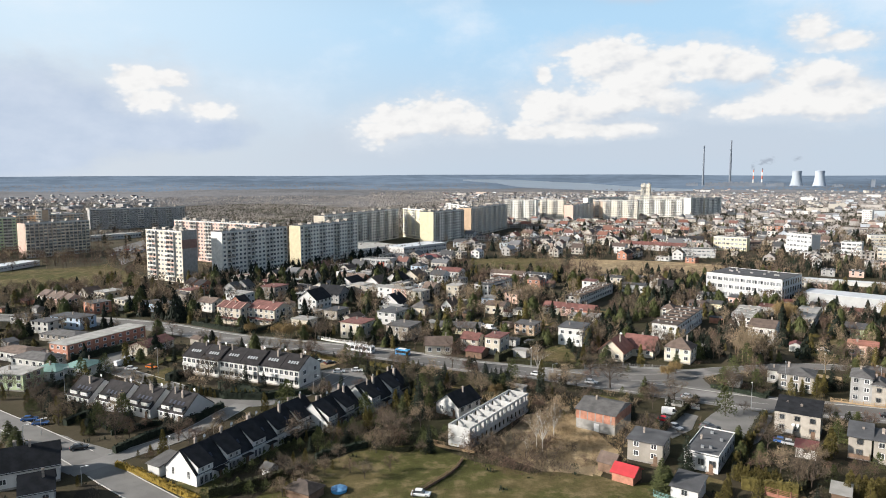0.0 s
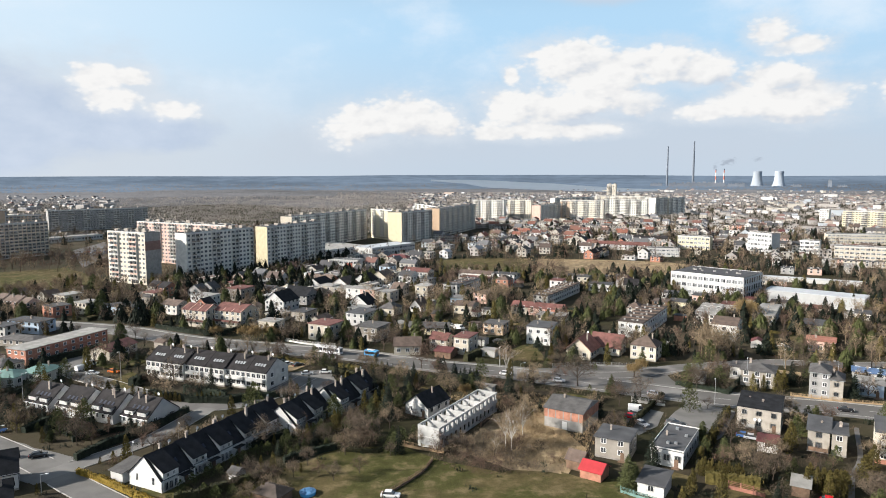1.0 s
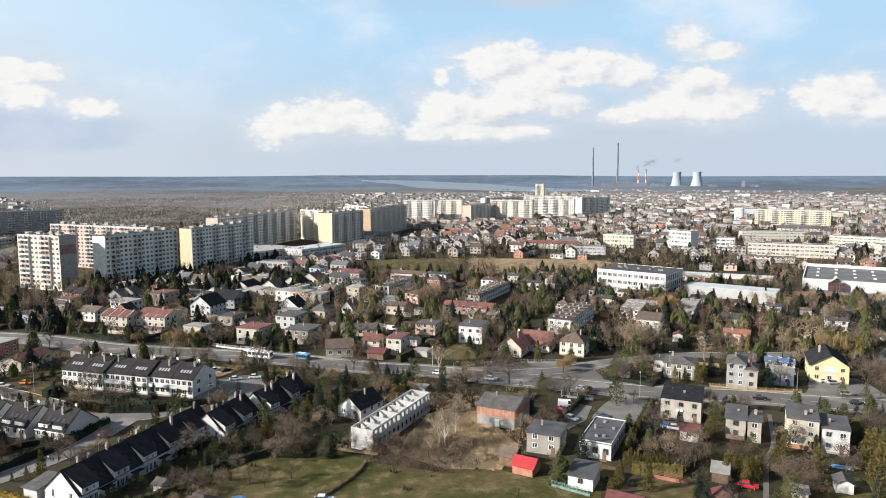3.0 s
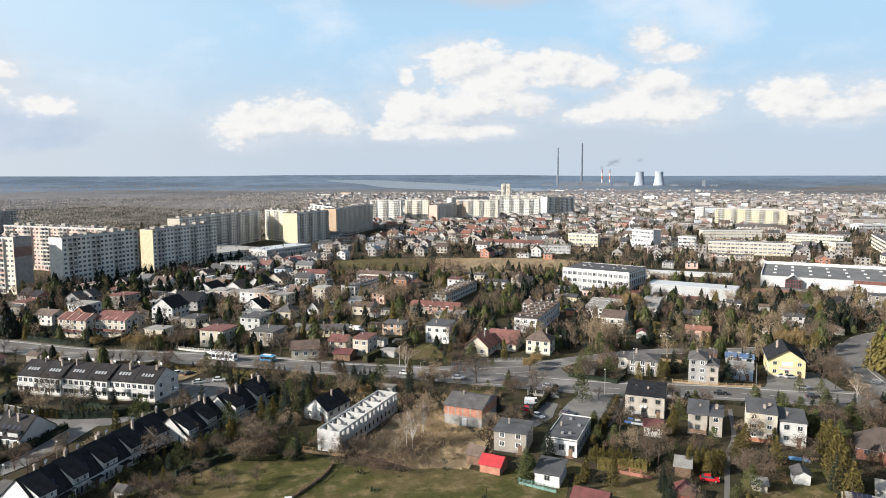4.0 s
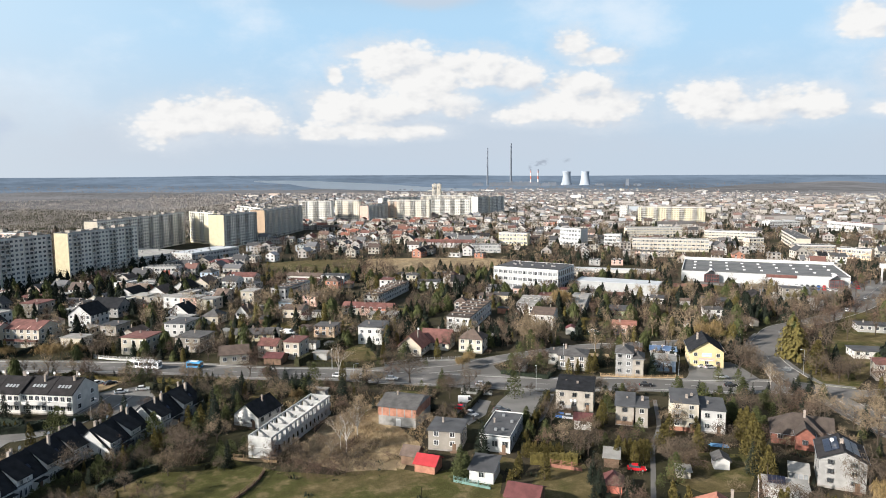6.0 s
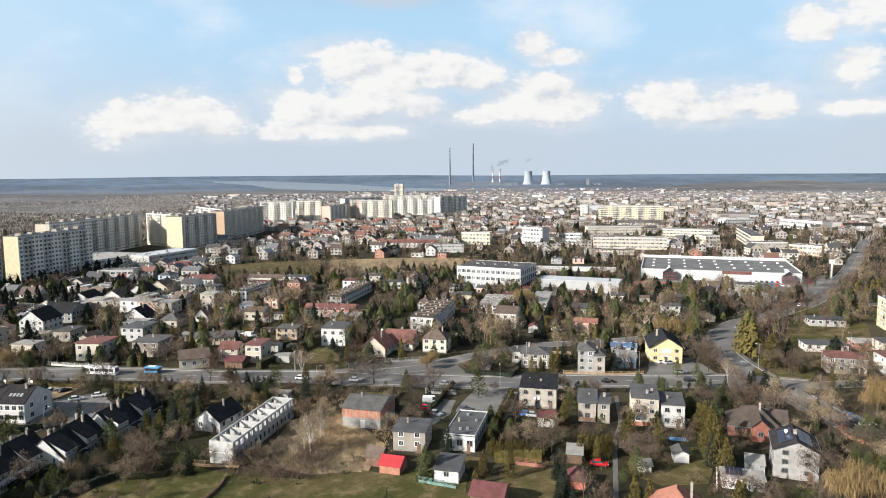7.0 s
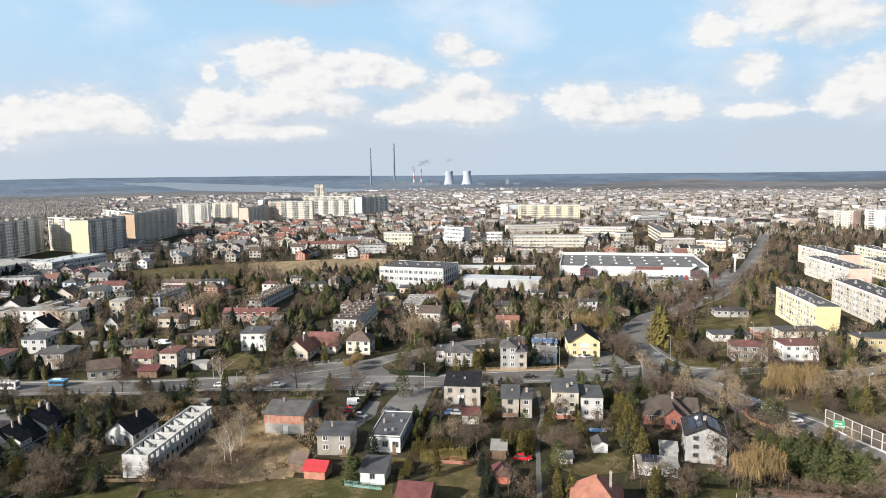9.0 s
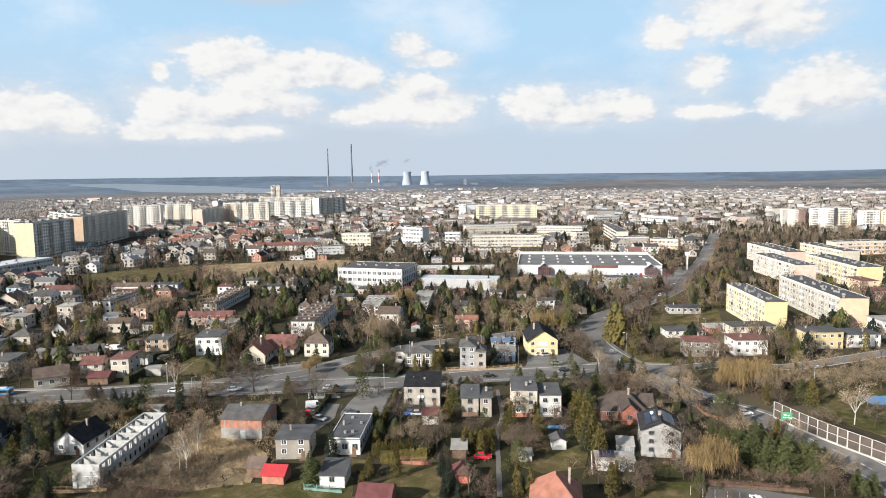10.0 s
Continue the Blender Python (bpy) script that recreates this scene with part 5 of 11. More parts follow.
def noise_barrier(pts, high=4.8):
    ob = new("noise_barrier")
    tagged(ob, "tall glazed noise barrier with pale steel posts along the road", "noise barrier", "fences")
    line = smooth(pts, 2.6)
    post = mesh_of("post", boxed(-0.14, -0.14, -0.1, 0.14, 0.14, high), KERB)
    smoke = surface("smoked_panel", (0.085, 0.07, 0.06), 0.25, 0.2, 0.3, 3, 0.0, spec=0.5)
    for a, b in zip(line, line[1:]):
        turn = Matrix.Translation(a) @ Matrix.Rotation(math.atan2(b.y - a.y, b.x - a.x), 4, "Z")
        ln = (b - a).length
        part("rail", boxed(0.14, -0.06, high - 0.05, ln - 0.14, 0.06, high + 0.08), KERB, ob).matrix_basis = turn
        part("post", post, None, ob).matrix_basis = turn
        part("plinth", boxed(0.1, -0.09, -0.1, ln - 0.1, 0.09, 0.55), KERB, ob).matrix_basis = turn
        part("pane", boxed(0.1, -0.025, 0.57, ln - 0.1, 0.025, high * 0.54), smoke, ob).matrix_basis = turn
        part("pane", boxed(0.1, -0.025, high * 0.56, ln - 0.1, 0.025, high - 0.06), smoke, ob).matrix_basis = turn
        part("rail", boxed(0.1, -0.06, high * 0.53, ln - 0.1, 0.06, high * 0.565), KERB, ob).matrix_basis = turn


def sign(x, y, rot, w, h, z, mat, label, bars=2):
    ob = new("road_sign")
    ob.matrix_basis = pose(x, y, 0, 0, 0, rot)
    tagged(ob, label, "sign", "signs")
    for s in (-1, 1):
        bm = bmesh.new()
        tube(bm, (s * w * 0.3, 0.06, -0.1), (s * w * 0.3, 0.06, z + h * 0.8), 0.06, 0.06, 6)
        part("post", bm, METAL, ob)
    board = part("board", boxed(-w / 2, -0.04, z, w / 2, 0.0, z + h), mat, ob)
    for k in range(bars):
        part("lettering", boxed(-w * 0.36, -0.05, z + h * (0.25 + 0.32 * k), w * (0.3 - 0.2 * k), -0.041, z + h * (0.37 + 0.32 * k)), FRAME, board)

def pylon(x, y):
    ob = new("sign_pylon")
    ob.matrix_basis = pose(x, y, 0, 0, 0, -40)
    tagged(ob, "tall white advertising pylon by the store car park", "sign", "signs")
    part("mast", boxed(-0.5, -0.4, 0, 0.5, 0.5, 10.5), WALL["white"], ob)
    part("sign_board", boxed(-1.6, -0.5, 10.5, 1.6, 0.5, 13), WALL["white"], ob)
    return ob


def store_fittings(ob, w, d, h):
    """Parapet, entrance porches, red fascia and roof lights of the big store."""
    for x, ww in ((-w * 0.31, 9.0), (w * 0.42, 8.0)):
        part("entrance", boxed(x - ww / 2, -d / 2 - 3.0, 0, x + ww / 2, -d / 2, h * 0.8), GLASS, ob, "dark red glazed entrance porch")
        for k in range(7):
            part("entrance_frame", boxed(x - ww / 2 + k * (ww - 0.3) / 6, -d / 2 - 3.12, 0, x - ww / 2 + k * (ww - 0.3) / 6 + 0.3, -d / 2 - 3.004, h * 0.8), ROOF["maroon"], ob, "dark red frame")
        for k in range(3):
            part("entrance_frame", boxed(x - ww / 2, -d / 2 - 3.2, h * (0.1 + 0.32 * k), x + ww / 2, -d / 2 - 3.124, h * (0.1 + 0.32 * k) + 0.4), ROOF["maroon"], ob, "dark red frame")
        bm = bmesh.new()
        solid(bm, [[(x - ww / 2, -d / 2 - 3.2, h * 0.8), (x, -d / 2 - 3.2, h * 1.25), (x, -d / 2 + 6, h * 1.25), (x - ww / 2, -d / 2 + 6, h * 0.8)], [(x, -d / 2 - 3.2, h * 1.25), (x + ww / 2, -d / 2 - 3.2, h * 0.8), (x + ww / 2, -d / 2 + 6, h * 0.8), (x, -d / 2 + 6, h * 1.25)]], 0.2)
        bmesh.ops.recalc_face_normals(bm, faces=bm.faces)
        part("porch_roof", bm, WALL["white"], ob)
    part("fascia", boxed(w * 0.02, -d / 2 - 0.3, h * 0.72, w * 0.2, -d / 2 - 0.004, h * 1.0), ROOF["red"], ob, "red fascia board")
    part("parapet", boxed(-w / 2, d / 2 - 0.6, h + 0.28, w / 2, d / 2, h + 2.2), WALL["white"], ob)
    for s_ in (-1, 1):
        x0, x1 = sorted((s_ * w / 2, s_ * (w / 2 - 0.5)))
        part("parapet", boxed(x0, -d / 2, h + 0.28, x1, d / 2 - 0.61, h + 1.0), WALL["white"], ob)
    for i in range(9):
        for j in range(3):
            part("roof_light", boxed(-w * 0.42 + i * w * 0.105 - 0.8, -d * 0.3 + j * d * 0.28 - 0.8, h + 0.28, -w * 0.42 + i * w * 0.105 + 0.8, -d * 0.3 + j * d * 0.28 + 0.8, h + 0.8), FRAME, ob)


def porch(x, y, rot, w, d, h):
    """A flat porch roof on posts."""
    ob = new("porch")
    ob.matrix_basis = pose(x, y, 0, 0, 0, rot)
    tagged(ob, "dark flat porch roof on white posts beside the terrace", "porch", "sheds and garages")
    part("roof", boxed(-w / 2, -d / 2, h, w / 2, d / 2, h + 0.18), ROOF["slate"], ob)
    for sx in (-1, 1):
        for sy in (-1, 1):
            part("post", boxed(sx * (w / 2 - 0.2) - 0.1, sy * (d / 2 - 0.2) - 0.1, -0.1, sx * (w / 2 - 0.2) + 0.1, sy * (d / 2 - 0.2) + 0.1, h), FRAME, ob)


def garden_pool(x, y):
    ob = new("garden_pool")
    ob.matrix_basis = pose(x, y, 0)
    tagged(ob, "round garden pool under a blue cover on the lawn", "pool", "garden things")
    bm = bmesh.new()
    tube(bm, (0, 0, 0), (0, 0, 0.75), 1.75, 1.75, 20)
    part("wall", bm, PAINT["skyblue"], ob)
    bm = bmesh.new()
    rim = [bm.verts.new((1.85 * math.cos(k * 0.3142), 1.85 * math.sin(k * 0.3142), 0.72 + 0.08 * (k % 2))) for k in range(20)]
    mid = [bm.verts.new((1.0 * math.cos(k * 0.3142), 1.0 * math.sin(k * 0.3142), 0.95 + 0.07 * (k % 3))) for k in range(20)]
    for k in range(20):
        bm.faces.new((rim[k], rim[(k + 1) % 20], mid[(k + 1) % 20], mid[k]))
    bm.faces.new(mid)
    part("cover", bm, TARP, ob, "crumpled blue cover")


def tarpaulin(x, y, rot, w, d):
    rnd = random.Random(3)
    bm = bmesh.new()
    n = 7
    g = [[bm.verts.new((-w / 2 + w * i / n + rnd.gauss(0, 0.12), -d / 2 + d * j / n + rnd.gauss(0, 0.12), 0.12 + (0.35 * rnd.random() if 0 < i < n and 0 < j < n else 0))) for i in range(n + 1)] for j in range(n + 1)]
    for j in range(n):
        for i in range(n):
            bm.faces.new((g[j][i], g[j][i + 1], g[j + 1][i + 1], g[j + 1][i]))
    ob = new("tarpaulin", mesh_of("tarpaulin", bm, TARP))
    ob.matrix_basis = pose(x, y, 0, 0, 0, rot)
    tagged(ob, "crumpled blue tarpaulin over a heap in a garden", "tarpaulin", "garden things")


# ---- the place ----

# roads and paved ground
road("road", [(-255.1, 334.7), (-182.6, 326.1), (-135.3, 312.0), (-93.5, 288.4), (-56.4, 274.4), (-20.3, 260.0), (10.1, 244.0), (33.8, 235.2), (53.5, 224.4), (76.4, 212.9), (100.1, 201.3), (127.8, 192.6), (148.1, 183.5), (173.6, 173.6), (188.7, 161.2)], 11.5, "worn asphalt main road through the suburb", walkway=2.0)
road("road", [(60.6, 229.6), (78.2, 229.5), (92.4, 235.4), (107.9, 238.7), (135.3, 242.1), (157.9, 237.7), (181.0, 236.2)], 7.0, "asphalt side street branching off the main road", z=0.062, dashes=False)
road("road", [(151.6, 57.9), (161.7, 76.7), (168.1, 96.0), (171.8, 118.0), (170.6, 134.6), (176.6, 155.5), (182.1, 178.6), (193.0, 204.0), (208.0, 223.5), (232.6, 242.1)], 9.0, "wide asphalt road curving away into an avenue", z=0.075, walkway=1.8)
road("road", [(202.8, 216.6), (232.6, 242.1), (268.4, 252.7), (317.0, 272.2), (373.9, 306.2), (443.4, 352.1), (554.0, 430.7), (660.4, 507.9)], 10.0, "tree-lined asphalt avenue", z=0.066)
road("road", [(187.1, 162.3), (211.4, 155.0), (226.6, 140.8), (274.1, 132.7), (316.7, 125.6)], 6.5, "narrow street past low houses", z=0.062, dashes=False)
road("road", [(-139.3, 306.2), (-128.0, 260.7), (-121.6, 243.3), (-101.7, 228.0), (-83.0, 214.4), (-67.0, 204.4), (-54.7, 204.3), (-44.3, 213.6), (-36.1, 232.2)], 7.0, "concrete-paved estate street", z=0.062, dashes=False, mat=PAVING)
road("road", [(-88.4, 153.9), (-81.8, 162.2), (-75.2, 170.0), (-68.5, 179.7), (-63.8, 194.3), (-61.1, 202.2)], 6.0, "concrete-paved lane between terraces", z=0.07, dashes=False, mat=PAVING)
road("road", [(-167.6, 217.2), (-133.2, 193.3), (-110.7, 177.9), (-90.9, 163.6), (-76.7, 151.7), (-57.6, 136.8)], 7.0, "concrete-paved estate street", z=0.062, dashes=False, mat=PAVING)
road("road", [(81.6, 115.6), (91.4, 130.0), (102.7, 146.6), (111.4, 156.6), (123.8, 176.6)], 1.2, "rutted gravel track between gardens", z=0.045, dashes=False, kerbs=False, mat=ASPHALT)
finish_roads()
patch("junction", [(43.8, 238.4), (66.1, 241.0), (93.6, 238.4), (104.7, 236.9), (89.6, 228.3), (89.9, 208.6), (98.0, 199.0), (73.8, 208.8)], ASPHALT, "worn asphalt apron of the road junction", 0.066, "road")
patch("yard", [(-48.0, 237.1), (-29.4, 242.7), (-25.4, 225.6), (-32.9, 210.7), (-48.6, 216.5)], PAVING, "concrete-paved parking court of the terraces", 0.055, "yard")
patch("yard", [(-138.2, 191.0), (-119.5, 187.2), (-93.8, 171.9), (-81.6, 166.4), (-77.5, 157.6), (-88.1, 153.3), (-115.0, 170.2)], PAVING, "concrete-paved parking square", 0.055, "yard")
patch("yard", [(86.9, 201.8), (96.6, 191.3), (83.4, 171.7), (75.5, 165.3), (70.5, 164.6), (71.1, 182.3)], PAVING, "concrete-paved yard of the white office", 0.055, "yard")
patch("yard", [(67.2, 198.4), (74.6, 191.2), (68.8, 181.0), (61.9, 174.0), (61.0, 183.3)], PAVING, "paved car park by the fence", 0.055, "yard")
patch("yard", [(162.9, 210.8), (176.2, 204.2), (170.4, 181.8), (147.4, 192.4)], PAVING, "paved forecourt of the yellow house", 0.055, "yard")
patch("yard", [(113.2, 88.5), (123.9, 94.8), (132.4, 87.5), (139.5, 77.8), (135.7, 74.5)], ASPHALT, "asphalt car park with marked bays", 0.055, "yard")
patch("lawn", [(-42.1, 136.7), (-38.6, 146.6), (-30.4, 157.7), (-20.7, 168.6), (-3.2, 170.7), (8.0, 159.8), (23.5, 152.1), (25.6, 140.9), (25.6, 134.0)], LAWN, "worn winter lawn of a big garden", 0.03, "lawn")
patch("rough_ground", [(24.5, 192.4), (43.1, 202.1), (41.3, 185.5), (45.0, 165.7), (36.2, 149.7), (23.9, 154.3), (12.6, 165.9)], DRYGRASS, "dry trampled grass by the building site", 0.03, "ground")
patch("lawn", [(26.3, 250.0), (51.9, 279.4), (51.2, 249.8), (42.1, 242.3)], LAWN, "green lawn inside a clipped hedge", 0.03, "lawn")
patch("lawn", [(58.6, 130.0), (67.6, 141.3), (80.5, 144.9), (77.1, 128.2), (69.1, 117.4)], LAWN, "worn lawn behind a garage", 0.03, "lawn")
patch("lawn", [(34.8, 144.9), (35.5, 152.5), (49.4, 142.1), (59.0, 123.8)], LAWN, "green lawn by a wire fence", 0.03, "lawn")
patch("lawn", [(54.9, 149.3), (58.2, 154.1), (65.0, 148.6), (60.8, 142.6)], LAWN, "small green lawn behind the white office", 0.03, "lawn")
patch("meadow", [(16.0, 548.0), (40.0, 566.0), (74.0, 572.0), (100.0, 560.0), (84.8, 471.7), (45.3, 476.7), (15.0, 502.4)], LAWN, "mown meadow behind the houses", 0.05, "meadow")
patch("meadow", [(108.0, 562.0), (160.0, 552.0), (205.0, 536.0), (222.0, 512.0), (184.0, 462.0), (130.0, 470.0), (92.0, 480.0), (104.0, 548.0)], DRYGRASS, "field of dry pale grass", 0.05, "meadow")
patch("sports_field", [(263.2, 372.3), (291.5, 361.6), (289.4, 330.3), (273.4, 327.9), (244.4, 348.2)], LAWN, "school sports field", 0.05, "field")
patch("running_track", [(263.2, 372.3), (291.5, 361.6), (285.1, 350.7), (254.7, 360.4)], RUST, "red running track", 0.07, "track")
patch("meadow", [(-264.7, 372.8), (-231.9, 381.1), (-214.7, 403.4), (-204.5, 461.9), (-261.6, 527.1), (-340.7, 482.1)], LAWN, "rough green beside the flats", 0.05, "meadow")
patch("meadow", [(179.8, 178.3), (216.6, 207.4), (262.4, 228.5), (294.6, 223.8), (255.9, 190.2), (229.9, 186.5), (191.8, 165.2)], LAWN, "grass verge with bare trees", 0.04, "meadow")
patch("meadow", [(197.6, 122.4), (221.9, 106.7), (218.7, 85.4), (186.5, 82.1), (187.6, 102.6)], LAWN, "sports ground behind the noise barrier", 0.04, "meadow")
patch("rough_ground", [(213.3, 156.4), (226.6, 136.6), (258.0, 124.7), (266.0, 115.1), (229.4, 105.1), (197.6, 122.4), (190.8, 133.4)], LAWN, "dry grass under bare trees", 0.035, "ground")
patch("ball_court", [(213.9, 109.9), (226.5, 103.7), (222.1, 95.5), (208.8, 104.6)], TARP, "blue ball court", 0.06, "court")
patch("car_park", [(279.0, 367.3), (292.0, 384.5), (376.2, 331.0), (410.9, 342.8), (393.6, 318.5), (324.8, 279.0), (302.0, 307.8), (299.0, 346.9)], ASPHALT, "asphalt car park of the store", 0.06, "yard")
patch("car_park", [(-316.8, 651.2), (-324.3, 737.2), (-261.0, 603.4), (-250.5, 527.0)], ASPHALT, "asphalt car park between the flats", 0.06, "yard")
zebra(189.6, 191.2, 35, 6, 3)
patch("lawn", [(104.3, 142.3), (120.6, 133.8), (114.3, 123.6), (107.4, 117.0), (96.9, 119.9), (94.1, 128.4)], LAWN, "garden lawn with beds", 0.03, "lawn")
patch("lawn", [(114.2, 104.8), (123.4, 97.4), (116.2, 90.9), (104.2, 97.0)], LAWN, "lawn before a white house", 0.03, "lawn")
patch("lawn", [(-61.6, 146.8), (-58.3, 153.8), (-50.3, 149.5), (-45.6, 144.5), (-48.7, 138.7), (-54.9, 139.3)], LAWN, "small front lawn by a terrace", 0.03, "lawn")
patch("lawn", [(-103.2, 229.3), (-100.0, 243.2), (-91.5, 234.6), (-93.3, 221.6)], LAWN, "small green in an estate street", 0.03, "lawn")
patch("lawn", [(39.2, 143.0), (45.3, 148.0), (51.8, 149.1), (57.8, 146.4), (57.9, 140.6), (52.7, 130.0), (36.3, 132.1)], LAWN, "worn lawn along a fence", 0.03, "lawn")
patch("lawn", [(18.4, 151.2), (23.9, 153.9), (32.4, 152.9), (39.0, 149.4), (39.1, 142.4), (35.1, 130.7), (16.7, 138.5)], LAWN, "worn lawn below the building site", 0.03, "lawn")
patch("lawn", [(204.0, 186.8), (251.5, 229.3), (296.1, 264.0), (313.2, 252.2), (253.2, 205.6), (226.6, 191.0)], LAWN, "open lawn with a few trees beside the avenue", 0.03, "lawn")
patch("lawn", [(197.0, 121.0), (208.7, 121.8), (224.8, 108.1), (204.0, 92.0), (190.2, 97.0)], LAWN, "lawn behind a noise barrier", 0.008, "lawn")
for x, y, q in ((216, 192, 9), (230, 202, 11), (245, 214, 12), (262, 226, 12), (280, 241, 12), (298, 254, 9), (203, 112, 9), (212, 110, 9), (200, 101, 7), (190, 147, 5)):
    TAKEN.append((x, y, q))
for x, y in ((322, 305), (336, 316), (350, 328), (364, 340), (372, 326), (356, 312), (340, 300)):
    TAKEN.append((x, y, 13))
bays(125.0, 87.8, -52, 8)

# flats and other large buildings
tower = block(-181.3, 453.1, -30.7, 36.3, 11.7, 33.7, 11, 10, wall='creampanel', end='grey', say='cream 11-storey tower block with a grey end wall', tint=WALL['pink'], attic=4, loggia=2, sidebays=0)
for e in (-1, 1):
    x0, x1 = sorted((e * 18.15, e * 18.33))
    part("painted_band", boxed(x0, -5.88, 22.4, x1, 5.88, 28.2), WALL["brownred"], tower, "red-brown painted band across the end wall")
block(-134.3, 475.3, 57, 58, 11, 32.5, 11, 17, wall='panel', end='offwhite', attic=6)
block(-92.8, 539.1, 60, 70, 11, 32.2, 11, 20, wall='panel', end='paleyellow', attic=6, say='off-white 11-storey slab of flats with a pale yellow end wall')
block(-83.5, 694, 65.4, 144, 12, 32.5, 11, 40, wall='panel', end='cream', attic=8)
block(-178.6, 548.7, -31.9, 101.9, 12, 32.5, 11, 28, wall='pink', attic=8, say='salmon and cream slab of flats')
block(0.9, 719, 60.1, 64.4, 16, 32.5, 11, 18, wall='panel', end='paleyellow', attic=4)
block(-26.4, 754.3, -57.1, 45.4, 12, 32.5, 11, 13, wall='paleyellow', attic=3)
block(52.6, 831, 66.3, 130.6, 16, 32.5, 11, 36, wall='creampanel', end='orange', attic=5, say='cream slab of flats with an apricot end wall')
block(26.8, 860.4, -73.7, 102.8, 12, 32.5, 11, 29, wall='panel', attic=4)
block(125.7, 1066.2, -26, 50.8, 12, 31.1, 11, 14, wall='panel', attic=4, loggia=2)
block(177.7, 1085.8, -26, 38.6, 12, 30.5, 10, 11, wall='creampanel', attic=4, loggia=2)
block(217.6, 1070.2, 58.8, 94.3, 14, 24, 8, 26, wall='panel', end='pink', attic=4, loggia=2)
block(261.9, 1112.7, -26, 23.9, 12, 28.5, 10, 7, wall='orange', attic=4, loggia=2)
block(282.9, 1069.8, -26, 53, 12, 30.1, 10, 15, wall='creampanel', attic=5, loggia=2)
block(368.4, 1148.1, -26, 74.5, 12, 28.7, 10, 21, wall='panel', attic=5, loggia=2)
block(424, 1188.5, -26, 10.8, 14, 31.4, 11, 3, wall='panel', attic=1, loggia=2)
block(438.3, 1178.9, 30.1, 31.8, 14, 30.4, 10, 9, wall='panel', attic=2, loggia=2)
block(475.3, 1202.9, 38.4, 54, 14, 29.3, 10, 15, wall='panel', end='cream', attic=2, loggia=2)
block(321.8, 1330.4, 33.4, 110.3, 12, 25.9, 9, 31, wall='panel', attic=5, loggia=2)
block(436.9, 1393.8, -26, 101.1, 12, 26.7, 9, 28, wall='creampanel', attic=5, loggia=2)
block(453.1, 1506.8, -26, 19.8, 14, 49.7, 17, 6, wall='creampanel', attic=2, loggia=2)
block(-341.5, 597.9, 56.6, 55.2, 12, 29.5, 10, 15, trim=WALL['creampanel'], wall='lightgrey', end='pink', attic=5, loggia=1, say='grey 11-storey slab of flats with balcony bands')
block(-403.4, 611.9, 44.1, 31.3, 12, 32.1, 11, 9, wall='green', attic=4)
block(-443.6, 767.4, 44.1, 68.4, 12, 26.3, 9, 19, wall='orange', attic=5)
block(-407.5, 911.2, 39.3, 120.2, 12, 26.7, 9, 33, wall='grey', attic=6)
block(-442.3, 751.5, -0.9, 7.5, 12, 32.3, 11, 2, wall='orange', attic=1)
block(630.7, 871.9, -41.7, 95.1, 12, 21.1, 7, 26, wall='paleyellow', attic=8, say='long ochre slab of flats')
block(618.2, 981.2, -42.5, 12.7, 12, 19.2, 6, 4, wall='white', attic=1)
block(283.0, 195.0, -125.1, 48.9, 9.28997, 13.5, 4, 14, wall='oldyellow', end='yellow', attic=5, loggia=3, top='felt', say='pale yellow 4-storey block of flats')
block(324.4, 188.7, -126.2, 67.6, 12.2009, 13.5, 4, 19, wall='oldcream', end='orange', attic=6, loggia=3, top='felt', say='cream 4-storey block of flats with an apricot end wall')
block(413.5, 265.7, -124.0, 63.0, 12.7959, 12.5, 4, 17, wall='oldcream', end='pink', attic=5, loggia=3, top='felt', say='white 4-storey block of flats with a salmon end wall')
block(432.3, 238.3, -124.2, 64.0, 14.8375, 13.0, 4, 18, wall='oldyellow', end='yellow', attic=6, loggia=3, top='felt', say='white 4-storey block of flats with a yellow end wall')
block(471.5, 309.7, -122.7, 64.5, 14.7554, 12.5, 4, 18, wall='oldcream', end='pink', attic=5, loggia=3, say='cream 4-storey block of flats')
block(505.1, 288.9, -121.0, 58.4, 11.951, 12.5, 4, 16, wall='oldyellow', end='cream', attic=5, loggia=3, say='pale yellow 4-storey block of flats')
block(808.9, 509.5, -90, 23.9, 14, 20.9, 7, 7, wall='creampanel', end='pink', attic=2)
block(821.2, 477, -79.3, 27.5, 14, 23.1, 8, 8, wall='panel', end='grey', attic=2)
block(838.1, 464.9, -39.9, 16.4, 14, 23.2, 8, 5, wall='paleyellow', end='grey', attic=2)
block(844.9, 437.1, -39.7, 18.4, 14, 21.3, 7, 5, wall='panel', attic=2)
block(863.3, 421.9, -39.7, 24.3, 14, 21.2, 7, 7, wall='paleyellow', attic=2)
block(580.3, 308.8, -26.4, 43.9, 12, 10.8, 3, 12, wall='orange', attic=3)
block(179.5, 385.7, -46.0, 41.6, 30, 13.4, 3, 13, wall='lightgrey', end='lightgrey', kind='school', loggia=0, attic=3, say='white three-storey school with rows of windows', sidebays=8, top='felt')
house(219.8, 353.2, -42.1, 48.2, 16, 6.5, wall='lightgrey', roof='flat', top='white', name='sports_hall', chim=0, group='large buildings', over=0.2, cols=13, side=4, st=0)
block(270.4, 628.8, -37.4, 29.4, 11, 12.4, 3, 8, wall='paleyellow', kind='office_building', loggia=0, attic=2, say='pale yellow three-storey public building')
